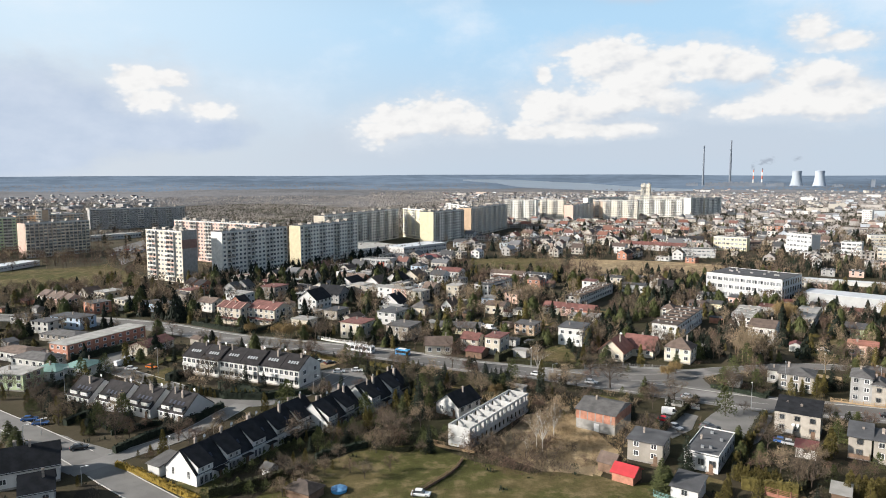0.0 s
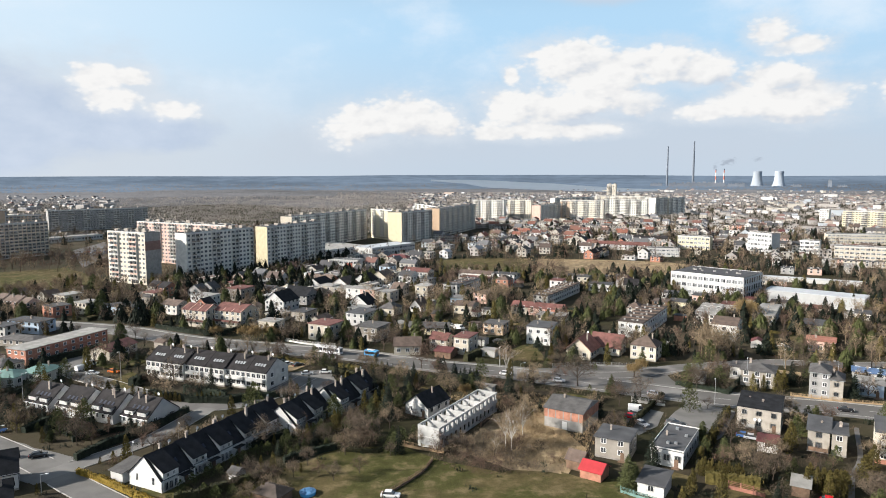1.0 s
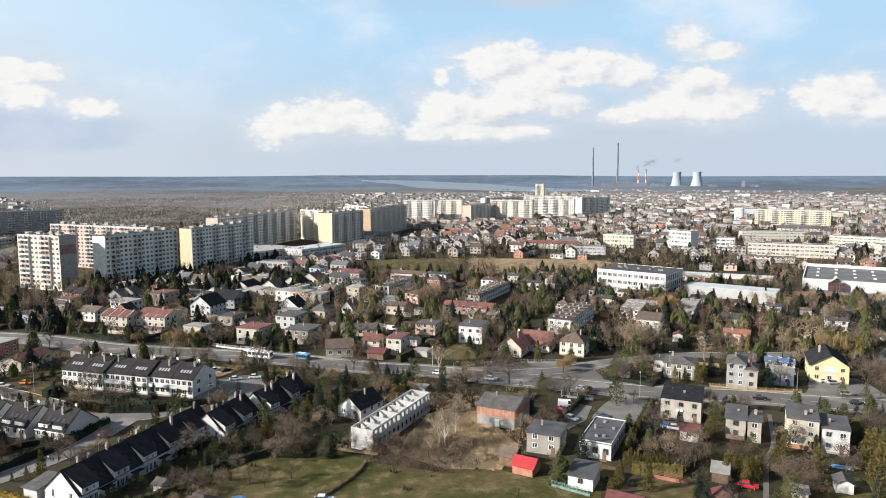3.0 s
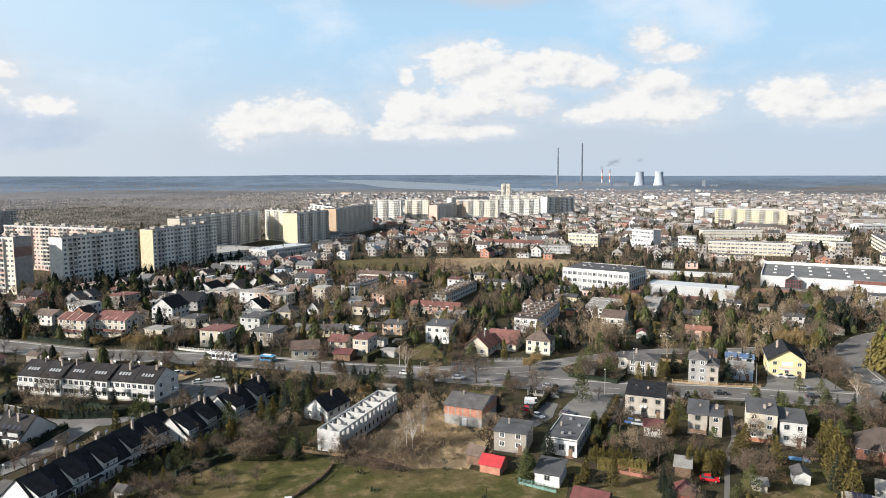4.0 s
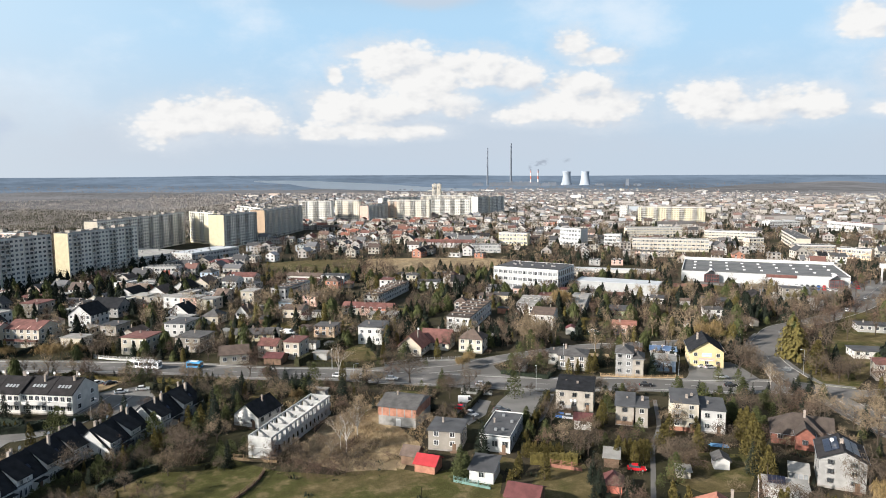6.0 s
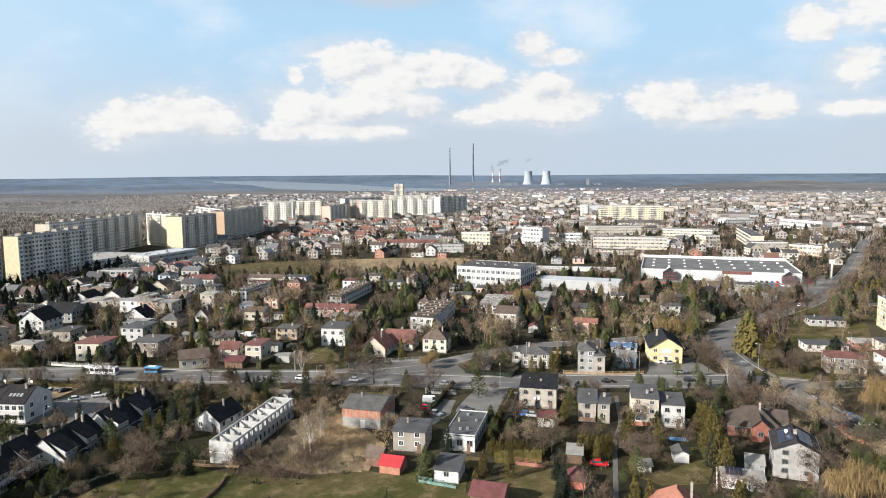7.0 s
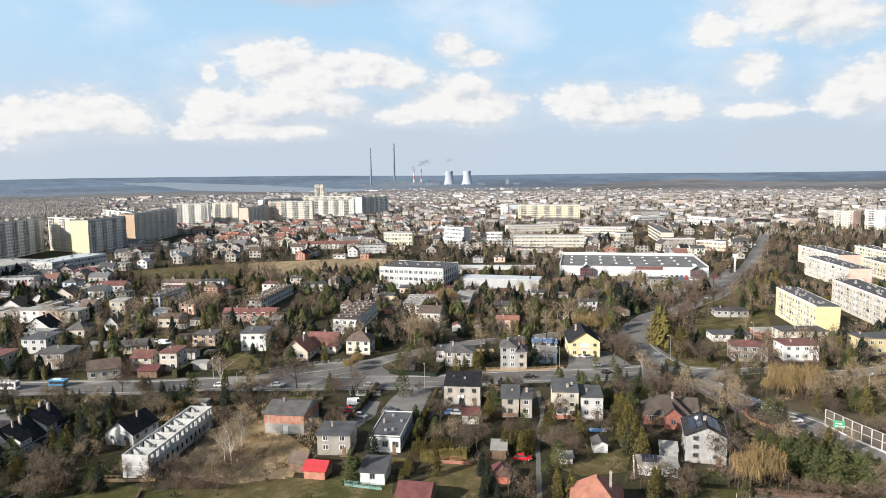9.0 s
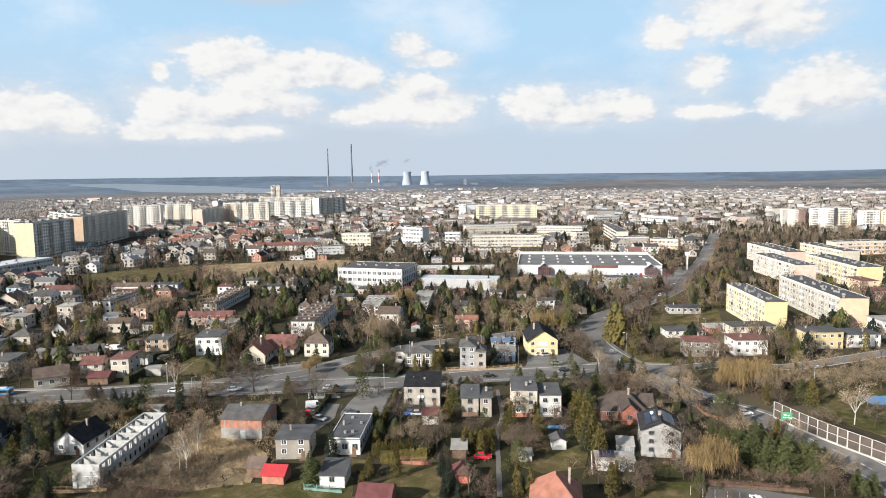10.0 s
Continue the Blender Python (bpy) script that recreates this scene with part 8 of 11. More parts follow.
plant("spruce", 76.3, 131.5, 5.9)
plant("bare", 78.3, 132.7, 5.1)
plant("bare", 77.0, 120.9, 5.9)
plant("bare", 77.6, 115.1, 6.8)
plant("bare", 106.5, 100.0, 5.5)
plant("bare", 110.0, 100.9, 6.4)
plant("pale", -256.6, 399.8, 6.8)
plant("pale", -252.7, 415.9, 7.9)
plant("pale", -233.4, 403.5, 9.0)
plant("pale", -232.7, 424.3, 7.4)
plant("pale", -216.2, 419.8, 8.5)
plant("pale", -220.1, 442.3, 6.8)
plant("pale", -207.2, 430.7, 7.9)
plant("pale", -212.7, 454.4, 9.0)
plant("pale", -201.5, 442.1, 7.4)
plant("pale", -237.0, 472.8, 8.5)
plant("pale", -242.0, 495.5, 6.8)
plant("pale", -238.5, 501.4, 7.9)
plant("spruce", -213.1, 351.6, 6.0)
plant("spruce", -209.0, 348.6, 6.9)
plant("spruce", -207.5, 350.0, 7.9)
plant("spruce", -204.3, 348.5, 6.4)
plant("shrub", -13.8, 169.6, 5.8, 1.2)
plant("shrub", -15.7, 171.1, 4.7, 1.2)
plant("shrub", -12.0, 169.6, 5.2, 1.2)
plant("shrub", -13.0, 171.5, 5.4, 1.1)
plant("spruce", -24.9, 169.7, 4.9, 1.2)
plant("dome", -30.1, 164.0, 2.5)
plant("dome", -28.8, 166.1, 3.0)
plant("dome", -27.0, 167.5, 3.4)
plant("dome", -22.0, 169.7, 2.8)
plant("dome", -19.5, 171.2, 3.2)
plant("dome", -18.3, 173.4, 2.5)
plant("thuja", 165.6, 252.4, 4.2)
plant("thuja", 163.2, 253.1, 5.0)
plant("thuja", 68.3, 294.8, 5.6)
plant("thuja", 65.1, 289.9, 4.6)
plant("thuja", 193.9, 286.7, 5.3)
plant("thuja", 196.3, 284.7, 4.2)
plant("thuja", 200.0, 283.7, 5.0)
plant("thuja", 204.5, 283.8, 5.6)
plant("thuja", 67.3, 149.6, 3.6)
plant("thuja", 67.9, 149.2, 4.2)
plant("thuja", 68.5, 148.8, 4.7)
plant("thuja", 69.1, 148.4, 3.9)
plant("thuja", 69.8, 148.0, 4.5)
plant("thuja", 70.4, 147.6, 3.6)
plant("thuja", 71.0, 147.2, 4.2)
plant("thuja", 71.6, 146.8, 4.7)
plant("thuja", 72.2, 146.5, 3.9)
plant("thuja", 72.9, 146.1, 4.5)
plant("thuja", 73.5, 145.7, 3.6)
plant("thuja", 74.1, 145.3, 4.2)
plant("thuja", 74.7, 144.9, 4.7)
plant("thuja", 75.4, 144.5, 3.9)
plant("thuja", 93.2, 188.2, 2.9)
plant("thuja", 90.9, 184.8, 3.4)
plant("thuja", 88.6, 181.6, 3.8)
plant("thuja", 86.5, 178.5, 3.1)
plant("thuja", 84.4, 175.5, 3.6)
plant("thuja", 82.4, 172.6, 2.9)
plant("thuja", 80.5, 169.8, 3.4)
plant("thuja", 78.6, 167.1, 3.8)
plant("thuja", 76.8, 164.5, 3.1)
plant("thuja", 75.0, 162.0, 3.6)
plant("thuja", 73.4, 159.6, 2.9)
plant("thuja", 71.7, 157.2, 3.4)
plant("thuja", 70.1, 154.9, 3.8)
plant("thuja", 116.9, 107.3, 2.2)
plant("thuja", 117.4, 106.8, 2.6)
plant("thuja", 117.9, 106.4, 2.9)
plant("thuja", 118.4, 105.9, 2.4)
plant("thuja", 118.9, 105.4, 2.8)
plant("thuja", 119.4, 104.9, 2.2)
plant("thuja", 119.9, 104.4, 2.6)
plant("thuja", 120.4, 103.9, 2.9)
plant("thuja", 120.9, 103.4, 2.4)
plant("thuja", 121.3, 103.0, 2.8)
plant("thuja", 121.8, 102.5, 2.2)
plant("thuja", 122.3, 102.0, 2.6)
plant("thuja", 122.8, 101.5, 2.9)
plant("spruce", -119.4, 199.5, 4.2)
plant("spruce", -112.1, 196.5, 5.0)
plant("spruce", -104.9, 193.1, 5.6)
plant("spruce", -94.2, 189.8, 4.6)
plant("spruce", -88.6, 187.1, 5.3)
plant("dome", -113.2, 193.1, 2.2)
plant("dome", -116.0, 200.5, 2.6)
plant("dome", -107.0, 190.3, 2.9)
plant("dome", -99.4, 187.1, 2.4)
plant("dome", -96.1, 185.3, 2.8)
plant("dome", -89.7, 182.7, 2.2)
plant("dome", -89.9, 193.0, 2.6)
plant("dome", -123.7, 199.5, 2.9)
plant("dome", -123.9, 196.6, 2.4)
plant("dome", -102.5, 185.4, 2.8)
plant("dome", -91.0, 179.8, 2.2)
plant("dome", -85.8, 178.5, 2.6)
plant("dome", -131.3, 217.0, 2.9)
plant("dome", -124.6, 210.1, 2.4)
plant("dome", -98.7, 190.7, 2.8)
plant("dome", -108.7, 200.5, 2.2)
plant("dome", -113.9, 203.1, 2.6)
plant("thuja", -79.9, 210.9, 2.7)
plant("thuja", -78.2, 210.4, 3.2)
plant("thuja", -76.6, 209.8, 3.6)
plant("thuja", -75.0, 209.3, 2.9)
plant("thuja", -73.3, 208.7, 3.4)
plant("thuja", -71.7, 208.1, 2.7)
plant("thuja", -66.2, 207.6, 3.2)
plant("thuja", -64.8, 207.6, 3.6)
plant("thuja", -63.4, 207.5, 2.9)
plant("thuja", -61.9, 207.5, 3.4)
plant("thuja", -60.5, 207.5, 2.7)
plant("thuja", -59.1, 207.5, 3.2)
plant("thuja", -89.0, 215.6, 3.6)
plant("thuja", -86.7, 214.4, 2.9)
plant("thuja", -84.4, 213.2, 3.4)
plant("thuja", -42.3, 156.2, 2.7)
plant("thuja", -40.6, 153.7, 3.2)
plant("thuja", -36.6, 145.0, 3.6)
plant("thuja", -35.3, 143.6, 2.9)
plant("thuja", -34.0, 142.3, 3.4)
plant("thuja", -33.5, 144.4, 2.7)
plant("thuja", -32.2, 143.3, 3.2)
plant("dome", -56.2, 147.9, 1.9)
plant("dome", -55.0, 150.7, 2.2)
plant("dome", -51.5, 147.8, 2.5)
plant("dome", -49.3, 152.5, 2.0)
plant("dome", -47.8, 157.4, 2.3)
plant("dome", -45.0, 158.7, 1.9)
plant("dome", -43.2, 164.1, 2.2)
plant("dome", -41.0, 168.0, 2.5)
plant("dome", -38.6, 170.5, 2.0)
plant("thuja", 127.3, 142.4, 7.8, 1.4)
plant("thuja", 125.6, 139.1, 8.1, 1.4)
plant("thuja", 121.5, 133.1, 7.1, 1.2)
plant("thuja", 132.3, 149.0, 5.5, 1.4)
plant("thuja", 104.1, 144.7, 5.9, 1.3)
plant("thuja", 98.1, 164.4, 6.5, 1.4)
plant("thuja", 95.1, 160.8, 5.9, 1.4)
plant("shrub", 193.3, 223.7, 2.7)
plant("shrub", 191.1, 219.0, 3.2)
plant("shrub", 189.0, 214.4, 3.6)
plant("shrub", 186.9, 210.0, 2.9)
plant("shrub", 185.0, 205.8, 3.4)
plant("shrub", 183.1, 201.7, 2.7)
plant("shrub", 181.3, 197.7, 3.2)
plant("shrub", 179.5, 193.9, 3.6)
plant("shrub", 177.8, 190.2, 2.9)
plant("shrub", 176.2, 186.7, 3.4)
plant("shrub", 174.6, 183.2, 2.7)
plant("shrub", 173.0, 179.9, 3.2)
plant("bare", 185.1, 217.1, 6.8)
plant("bare", 181.5, 207.5, 7.9)
plant("bare", 179.1, 200.5, 9.0)
plant("bare", 179.1, 196.9, 7.4)
plant("bare", 177.1, 212.6, 8.5)
plant("bare", 235.5, 234.0, 6.8)
plant("bare", 223.6, 215.8, 7.9)
plant("bare", 235.1, 222.1, 9.0)
plant("bare", 219.5, 201.5, 7.4)
plant("bare", 263.6, 246.6, 8.5)
plant("bare", 207.6, 203.0, 6.8)
plant("bare", 250.9, 256.0, 7.9)
plant("bare", 205.8, 195.7, 9.0)
plant("bare", 250.9, 229.9, 7.4)
plant("bare", 76.2, 538.9, 7.6)
plant("bare", 71.4, 493.2, 8.9)
plant("bare", 77.3, 520.9, 10.2)
plant("bare", 72.5, 478.0, 8.3)
plant("bare", 78.2, 504.0, 9.5)
plant("bare", 84.7, 533.0, 7.6)
plant("bare", 79.2, 488.0, 8.9)
plant("bare", 85.4, 515.2, 10.2)
plant("bare", 80.0, 473.0, 8.3)
plant("bare", 86.2, 498.6, 9.5)
plant("bare", 93.0, 527.1, 7.6)
plant("bare", 86.8, 482.9, 8.9)
plant("bare", 93.5, 509.7, 10.2)
plant("bare", 87.5, 468.1, 8.3)
plant("bare", 94.0, 493.3, 9.5)
plant("bare", 101.2, 521.3, 7.6)
plant("bare", 94.4, 477.9, 8.9)
plant("bare", 101.5, 504.2, 10.2)
plant("bare", 94.9, 463.3, 8.3)
plant("bare", 101.7, 488.1, 9.5)
plant("bare", 109.3, 515.6, 7.6)
plant("bare", 101.9, 472.9, 8.9)
plant("bare", 109.3, 498.8, 10.2)
plant("bare", 117.6, 527.6, 8.3)
plant("bare", 109.3, 482.9, 9.5)
plant("bare", 117.3, 510.0, 7.6)
plant("bare", 153.8, 573.9, 6.8)
plant("bare", 130.9, 474.0, 7.9)
plant("bare", 137.7, 484.6, 9.0)
plant("bare", 144.9, 495.7, 7.4)
plant("bare", 152.5, 507.3, 8.5)
plant("bare", 160.5, 519.6, 6.8)
plant("bare", 168.8, 532.5, 7.9)
plant("bare", 177.7, 546.1, 9.0)
plant("bare", 187.0, 560.4, 7.4)
plant("bare", 158.6, 463.5, 8.5)
plant("bare", 166.1, 473.7, 6.8)
plant("bare", 173.9, 484.5, 7.9)
plant("pale", 40.8, 647.7, 7.6)
plant("pale", 62.5, 651.9, 8.9)
plant("pale", 84.1, 651.2, 10.2)
plant("pale", 115.7, 642.4, 8.3)
plant("pale", 146.1, 628.8, 9.5)
plant("pale", 168.3, 627.9, 7.6)
plant("pale", 194.5, 620.6, 8.9)
plant("pale", 218.9, 608.6, 10.2)
plant("pale", 236.0, 593.7, 8.3)
plant("pale", 228.9, 562.2, 9.5)
plant("spruce", 56.8, 648.3, 6.8)
plant("spruce", 92.0, 649.0, 7.9)
plant("spruce", 174.8, 620.8, 9.0)
plant("spruce", 207.0, 606.8, 7.4)
plant("spruce", 146.6, 479.0, 8.5)
plant("pale", 76.1, 507.8, 6.0)
plant("pale", 84.9, 522.2, 6.9)
plant("pale", 83.8, 489.8, 7.9)
plant("pale", 92.3, 513.4, 6.4)
plant("pale", 95.0, 493.0, 7.4)
plant("pale", 104.2, 517.0, 6.0)
plant("pale", 101.9, 484.9, 6.9)
plant("pale", 109.9, 501.9, 7.9)
plant("pale", 75.7, 486.0, 6.4)
plant("pale", 88.9, 476.4, 7.4)
plant("willow", 17.3, 209.3, 4.4)
plant("willow", -86.1, 296.8, 5.1, 1.4)
plant("willow", -68.5, 286.2, 7.4, 1.3)
plant("willow", -60.4, 288.2, 6.5, 1.2)
plant("willow", 77.8, 226.9, 5.4)
plant("willow", 160.7, 311.2, 12.0)
plant("willow", 184.9, 228.5, 11.0, 1.1)
plant("willow", 234.4, 317.8, 8.4)
plant("willow", 126.1, 98.1, 7.8, 1.2)
plant("willow", 189.8, 130.7, 10.1, 1.3)
plant("willow", 186.3, 136.3, 7.4, 1.2)
plant("willow", 82.6, 232.9, 5.1)
plant("bare", 55.5, 217.1, 11.3, 1.2)
plant("bare", 50.8, 223.7, 6.7)
plant("bare", 93.7, 212.4, 7.7)
plant("bare", 223.2, 179.6, 9.7)
plant("bare", 206.8, 176.8, 8.9)
plant("bare", 192.2, 172.1, 8.6)
plant("bare", 203.9, 194.6, 10.6)
plant("bare", 222.6, 205.9, 12.5)
plant("bare", 246.2, 217.6, 10.7)
plant("bare", 265.0, 220.3, 12.5)
plant("bare", 267.5, 244.0, 13.3)
plant("bare", 240.3, 236.9, 16.8)
plant("bare", 279.3, 265.0, 12.6)
plant("bare", 166.0, 189.1, 11.8)
plant("bare", 169.5, 186.9, 8.6)
plant("bare", 164.7, 168.7, 7.0)
plant("bare", 103.3, 134.8, 6.8, 1.3)
plant("bare", 98.1, 133.8, 6.7)
plant("bare", 99.9, 132.7, 5.9)
plant("bare", 152.9, 147.9, 7.2, 1.5)
plant("bare", 107.8, 105.5, 7.3, 1.3)
plant("bare", 110.0, 102.5, 7.2, 1.2)
plant("bare", 74.8, 152.8, 5.8)
plant("bare", 133.4, 88.9, 4.2)
plant("bare", 136.7, 85.8, 4.8)
plant("bare", 140.0, 82.8, 4.6)
plant("bare", 132.6, 93.3, 4.7)
plant("bare", 140.8, 78.6, 5.7, 1.2)
plant("bare", 121.8, 100.1, 5.1)
plant("bare", 123.4, 99.1, 5.3)
plant("bare", 104.0, 108.6, 7.7)
plant("pale", 199.0, 121.4, 9.0, 1.3)
plant("pale", 208.7, 121.8, 9.2, 1.3)
plant("pale", 207.7, 115.8, 9.0, 1.3)
plant("pale", 217.7, 116.1, 9.2, 1.3)
plant("pale", 219.2, 111.7, 9.1, 1.3)
plant("pale", 226.5, 110.4, 9.2, 1.3)
plant("pale", 200.5, 127.1, 8.3, 1.2)
plant("pale", 186.9, 122.9, 8.8)
plant("pale", 217.2, 130.8, 8.7)
plant("pale", 226.6, 128.6, 8.8)
plant("pale", 236.0, 122.4, 8.8)
plant("pale", 237.5, 117.6, 8.7)
plant("pale", 171.2, 139.3, 7.3)
plant("pale", 173.5, 144.6, 9.3)
plant("pale", 212.9, 158.5, 8.5)
plant("bare", -12.2, 172.6, 7.2, 1.2)
plant("bare", 3.8, 241.1, 10.9)
plant("bare", -10.6, 266.8, 9.3, 1.3)
plant("bare", -21.6, 153.6, 3.9)
plant("bare", -17.9, 150.6, 4.9)
plant("bare", -27.5, 153.0, 3.9)
plant("bare", -12.3, 154.4, 4.9)
plant("bare", 6.9, 165.9, 6.0)
plant("bare", 11.2, 165.9, 4.8)
plant("bare", -5.3, 164.2, 3.7)
plant("bare", 24.6, 397.3, 16.9)
plant("bare", -30.3, 250.3, 8.7)
plant("bare", -36.5, 354.7, 10.6)
plant("bare", -48.3, 296.5, 7.7)
plant("bare", 14.1, 165.9, 4.5)
plant("bare", -25.1, 159.3, 5.0)
plant("bare", -32.7, 188.1, 5.0)
plant("bare", 57.2, 249.8, 8.7)
plant("birch", 112.9, 252.4, 12.4)
plant("birch", 113.5, 249.8, 13.7)
plant("birch", 114.3, 247.1, 13.1)
plant("birch", 116.2, 246.9, 12.5)
plant("birch", 118.2, 246.7, 11.3)
plant("birch", 120.6, 247.3, 10.4)
plant("birch", 178.4, 232.8, 15.6)
plant("birch", 188.7, 98.3, 9.9, 1.4)
plant("birch", 24.4, 168.5, 8.4)
plant("birch", 30.2, 176.7, 8.2)
plant("birch", 21.3, 163.2, 4.8)
plant("birch", 33.0, 228.2, 11.2)
plant("birch", 165.6, 173.7, 7.8, 1.2)
plant("birch", 14.5, 354.2, 13.6)
plant("birch", 37.0, 354.1, 15.1)
plant("birch", 40.3, 349.5, 14.9)
plant("birch", 44.4, 354.0, 15.1)
plant("birch", 48.9, 354.0, 15.1)
plant("birch", 25.6, 165.8, 8.9)
plant("birch", 30.0, 175.1, 8.6)
plant("birch", 69.9, 361.6, 13.9)
plant("birch", -22.4, 370.7, 11.7)
plant("birch", -37.3, 362.6, 12.4)
plant("birch", -94.6, 398.3, 10.2)
plant("pale", 12.9, 169.5, 4.6)
plant("pale", 15.5, 165.9, 4.5)
plant("pale", 18.8, 169.5, 5.3)
plant("pale", 20.8, 162.4, 4.4)
plant("pale", 1.2, 169.6, 4.6)
plant("pale", 40.4, 216.0, 9.5)
plant("pale", 37.6, 216.0, 7.6)
plant("pale", 44.1, 215.9, 6.6)
plant("pale", -77.2, 210.9, 8.3, 1.1)
plant("pale", -52.7, 286.1, 6.2)
plant("pale", -39.9, 333.0, 11.4)
plant("pale", -32.9, 332.9, 10.0)
plant("pale", -22.3, 285.9, 7.4)
plant("pale", -28.6, 144.4, 3.9, 1.3)
plant("pale", -34.9, 141.8, 4.5, 1.3)
plant("pale", -32.3, 147.2, 4.0, 1.2)
plant("pale", 27.7, 332.4, 11.4)
plant("pale", 12.1, 266.7, 6.9)
plant("spruce", -6.6, 191.1, 9.8)
plant("spruce", 14.1, 216.1, 4.2, 1.3)
plant("spruce", 10.9, 238.9, 5.2, 1.2)
plant("spruce", -128.0, 320.6, 13.7)
plant("spruce", -125.3, 320.5, 12.4)
plant("spruce", -102.3, 389.0, 6.6)
plant("spruce", -138.8, 333.8, 11.4)
plant("spruce", -138.9, 327.1, 9.8)
plant("spruce", -146.8, 333.8, 8.0)
plant("spruce", -214.7, 356.2, 6.1)
plant("spruce", -209.3, 353.1, 7.5)
plant("spruce", -204.8, 351.5, 6.9)
plant("spruce", -31.9, 465.3, 11.0)
plant("spruce", -93.0, 499.8, 11.0)
plant("spruce", 51.9, 249.8, 7.0)
plant("spruce", 141.8, 438.7, 11.2)
plant("spruce", 48.0, 370.0, 11.1, 1.4)
plant("spruce", 49.7, 397.0, 7.5, 1.4)
plant("spruce", -17.0, 216.3, 7.6)
plant("spruce", -12.4, 216.3, 8.0)
plant("spruce", -33.4, 166.1, 4.5)
plant("spruce", -31.7, 177.5, 3.2)
plant("spruce", -128.5, 336.4, 8.6)
plant("spruce", 12.4, 250.1, 2.6)
plant("spruce", -65.5, 320.1, 11.0)
plant("spruce", -75.0, 320.1, 6.9)
plant("spruce", -2.4, 440.2, 11.2)
plant("spruce", 137.9, 198.5, 9.5)
plant("spruce", 127.1, 214.6, 8.7)
plant("spruce", 117.6, 355.6, 14.1)
plant("spruce", 111.2, 350.4, 12.2)
plant("spruce", 116.3, 347.0, 13.8)
plant("spruce", 140.3, 330.6, 9.1)
plant("spruce", 196.4, 395.7, 9.4)
plant("spruce", 177.6, 381.7, 10.7)
plant("spruce", 142.3, 164.7, 7.5)
plant("spruce", 141.5, 158.4, 9.2)
plant("spruce", 170.3, 167.5, 6.9)
plant("spruce", 170.3, 162.7, 9.1)
plant("spruce", 138.3, 174.3, 6.2)
plant("spruce", 292.6, 236.2, 6.0)
plant("spruce", 119.2, 124.7, 7.5)
plant("spruce", 114.9, 123.2, 6.6)
plant("spruce", 232.2, 319.3, 10.1)
plant("spruce", 234.0, 313.5, 10.0)
plant("spruce", 218.6, 328.8, 6.7)
plant("spruce", 231.6, 339.0, 8.4)
plant("spruce", 252.5, 283.4, 10.2)
plant("spruce", 250.7, 274.5, 10.9)
plant("spruce", 248.9, 266.0, 9.7)
plant("spruce", 259.4, 268.5, 10.2)
plant("spruce", 87.4, 115.1, 3.9, 1.2)
plant("thuja", 127.2, 141.1, 9.1)
plant("thuja", 122.7, 133.9, 10.3)
plant("thuja", 118.3, 127.5, 10.6)
plant("thuja", 114.3, 121.5, 10.2)
plant("thuja", 113.1, 118.3, 9.3)
plant("thuja", 108.4, 147.9, 7.0)
plant("thuja", 118.2, 149.5, 4.7)
plant("thuja", 101.9, 102.9, 7.7)
plant("thuja", 104.8, 104.2, 7.1)
plant("thuja", 62.3, 141.0, 5.5)
plant("thuja", 60.5, 138.6, 4.8)
plant("thuja", 57.6, 135.4, 4.0)
plant("thuja", 107.0, 99.7, 4.5)
plant("thuja", 121.5, 209.2, 6.8)
plant("thuja", 118.0, 207.2, 7.3)
plant("thuja", 111.0, 209.2, 5.8)
plant("thuja", 114.6, 209.4, 5.2)
plant("thuja", 66.7, 136.4, 7.5)
plant("thuja", 89.6, 139.2, 5.9)
plant("thuja", 90.5, 136.6, 6.3)
plant("thuja", 93.3, 136.9, 6.2)
plant("thuja", 87.8, 140.3, 5.2)
plant("thuja", 86.6, 111.0, 7.0)
plant("thuja", 84.8, 113.6, 7.1)
plant("thuja", 72.5, 241.2, 8.5)
plant("pine", 139.4, 99.8, 8.4)
plant("pine", 140.1, 95.7, 11.0)
plant("pine", 140.6, 91.7, 9.4)
plant("pine", 142.6, 88.8, 10.7)
plant("pine", 147.2, 87.6, 9.4)
plant("pine", 146.6, 84.5, 9.2)
plant("pine", 150.1, 84.0, 7.3)
plant("pine", 150.5, 100.7, 8.0)
plant("pine", 152.3, 93.6, 6.4)
plant("pine", 142.3, 105.9, 5.8)
plant("pine", 146.6, 111.8, 5.3)
plant("pine", 148.5, 76.8, 3.8)
plant("pine", 147.9, 74.1, 4.4)
plant("pine", 148.1, 120.2, 4.0)
plant("pine", 48.3, 142.8, 8.0)
plant("pine", 50.4, 144.9, 6.1)
plant("pine", 85.7, 241.6, 6.1)
plant("pine", 60.8, 244.4, 8.4, 1.2)
plant("pine", 77.4, 157.9, 6.3)
plant("pine", 212.8, 212.4, 11.3)
plant("pine", 228.8, 229.2, 10.8)
plant("pine", -112.7, 170.2, 7.5)
plant("pine", -108.3, 166.5, 7.4)
plant("pine", -95.4, 177.8, 3.9)
plant("pine", 10.0, 242.5, 4.2)
plant("pine", 16.3, 216.1, 4.8)
plant("pine", 20.0, 216.1, 4.2)
plant("pine", -8.5, 190.2, 5.1)
plant("pine", -3.8, 199.9, 5.3)
plant("pine", -0.3, 199.8, 5.3)
plant("dome", 155.9, 186.8, 5.2)
plant("dome", 161.1, 183.5, 4.6)
plant("dome", 149.9, 159.8, 5.6)
plant("dome", 149.0, 153.6, 6.4)
plant("dome", 108.4, 179.7, 5.2)
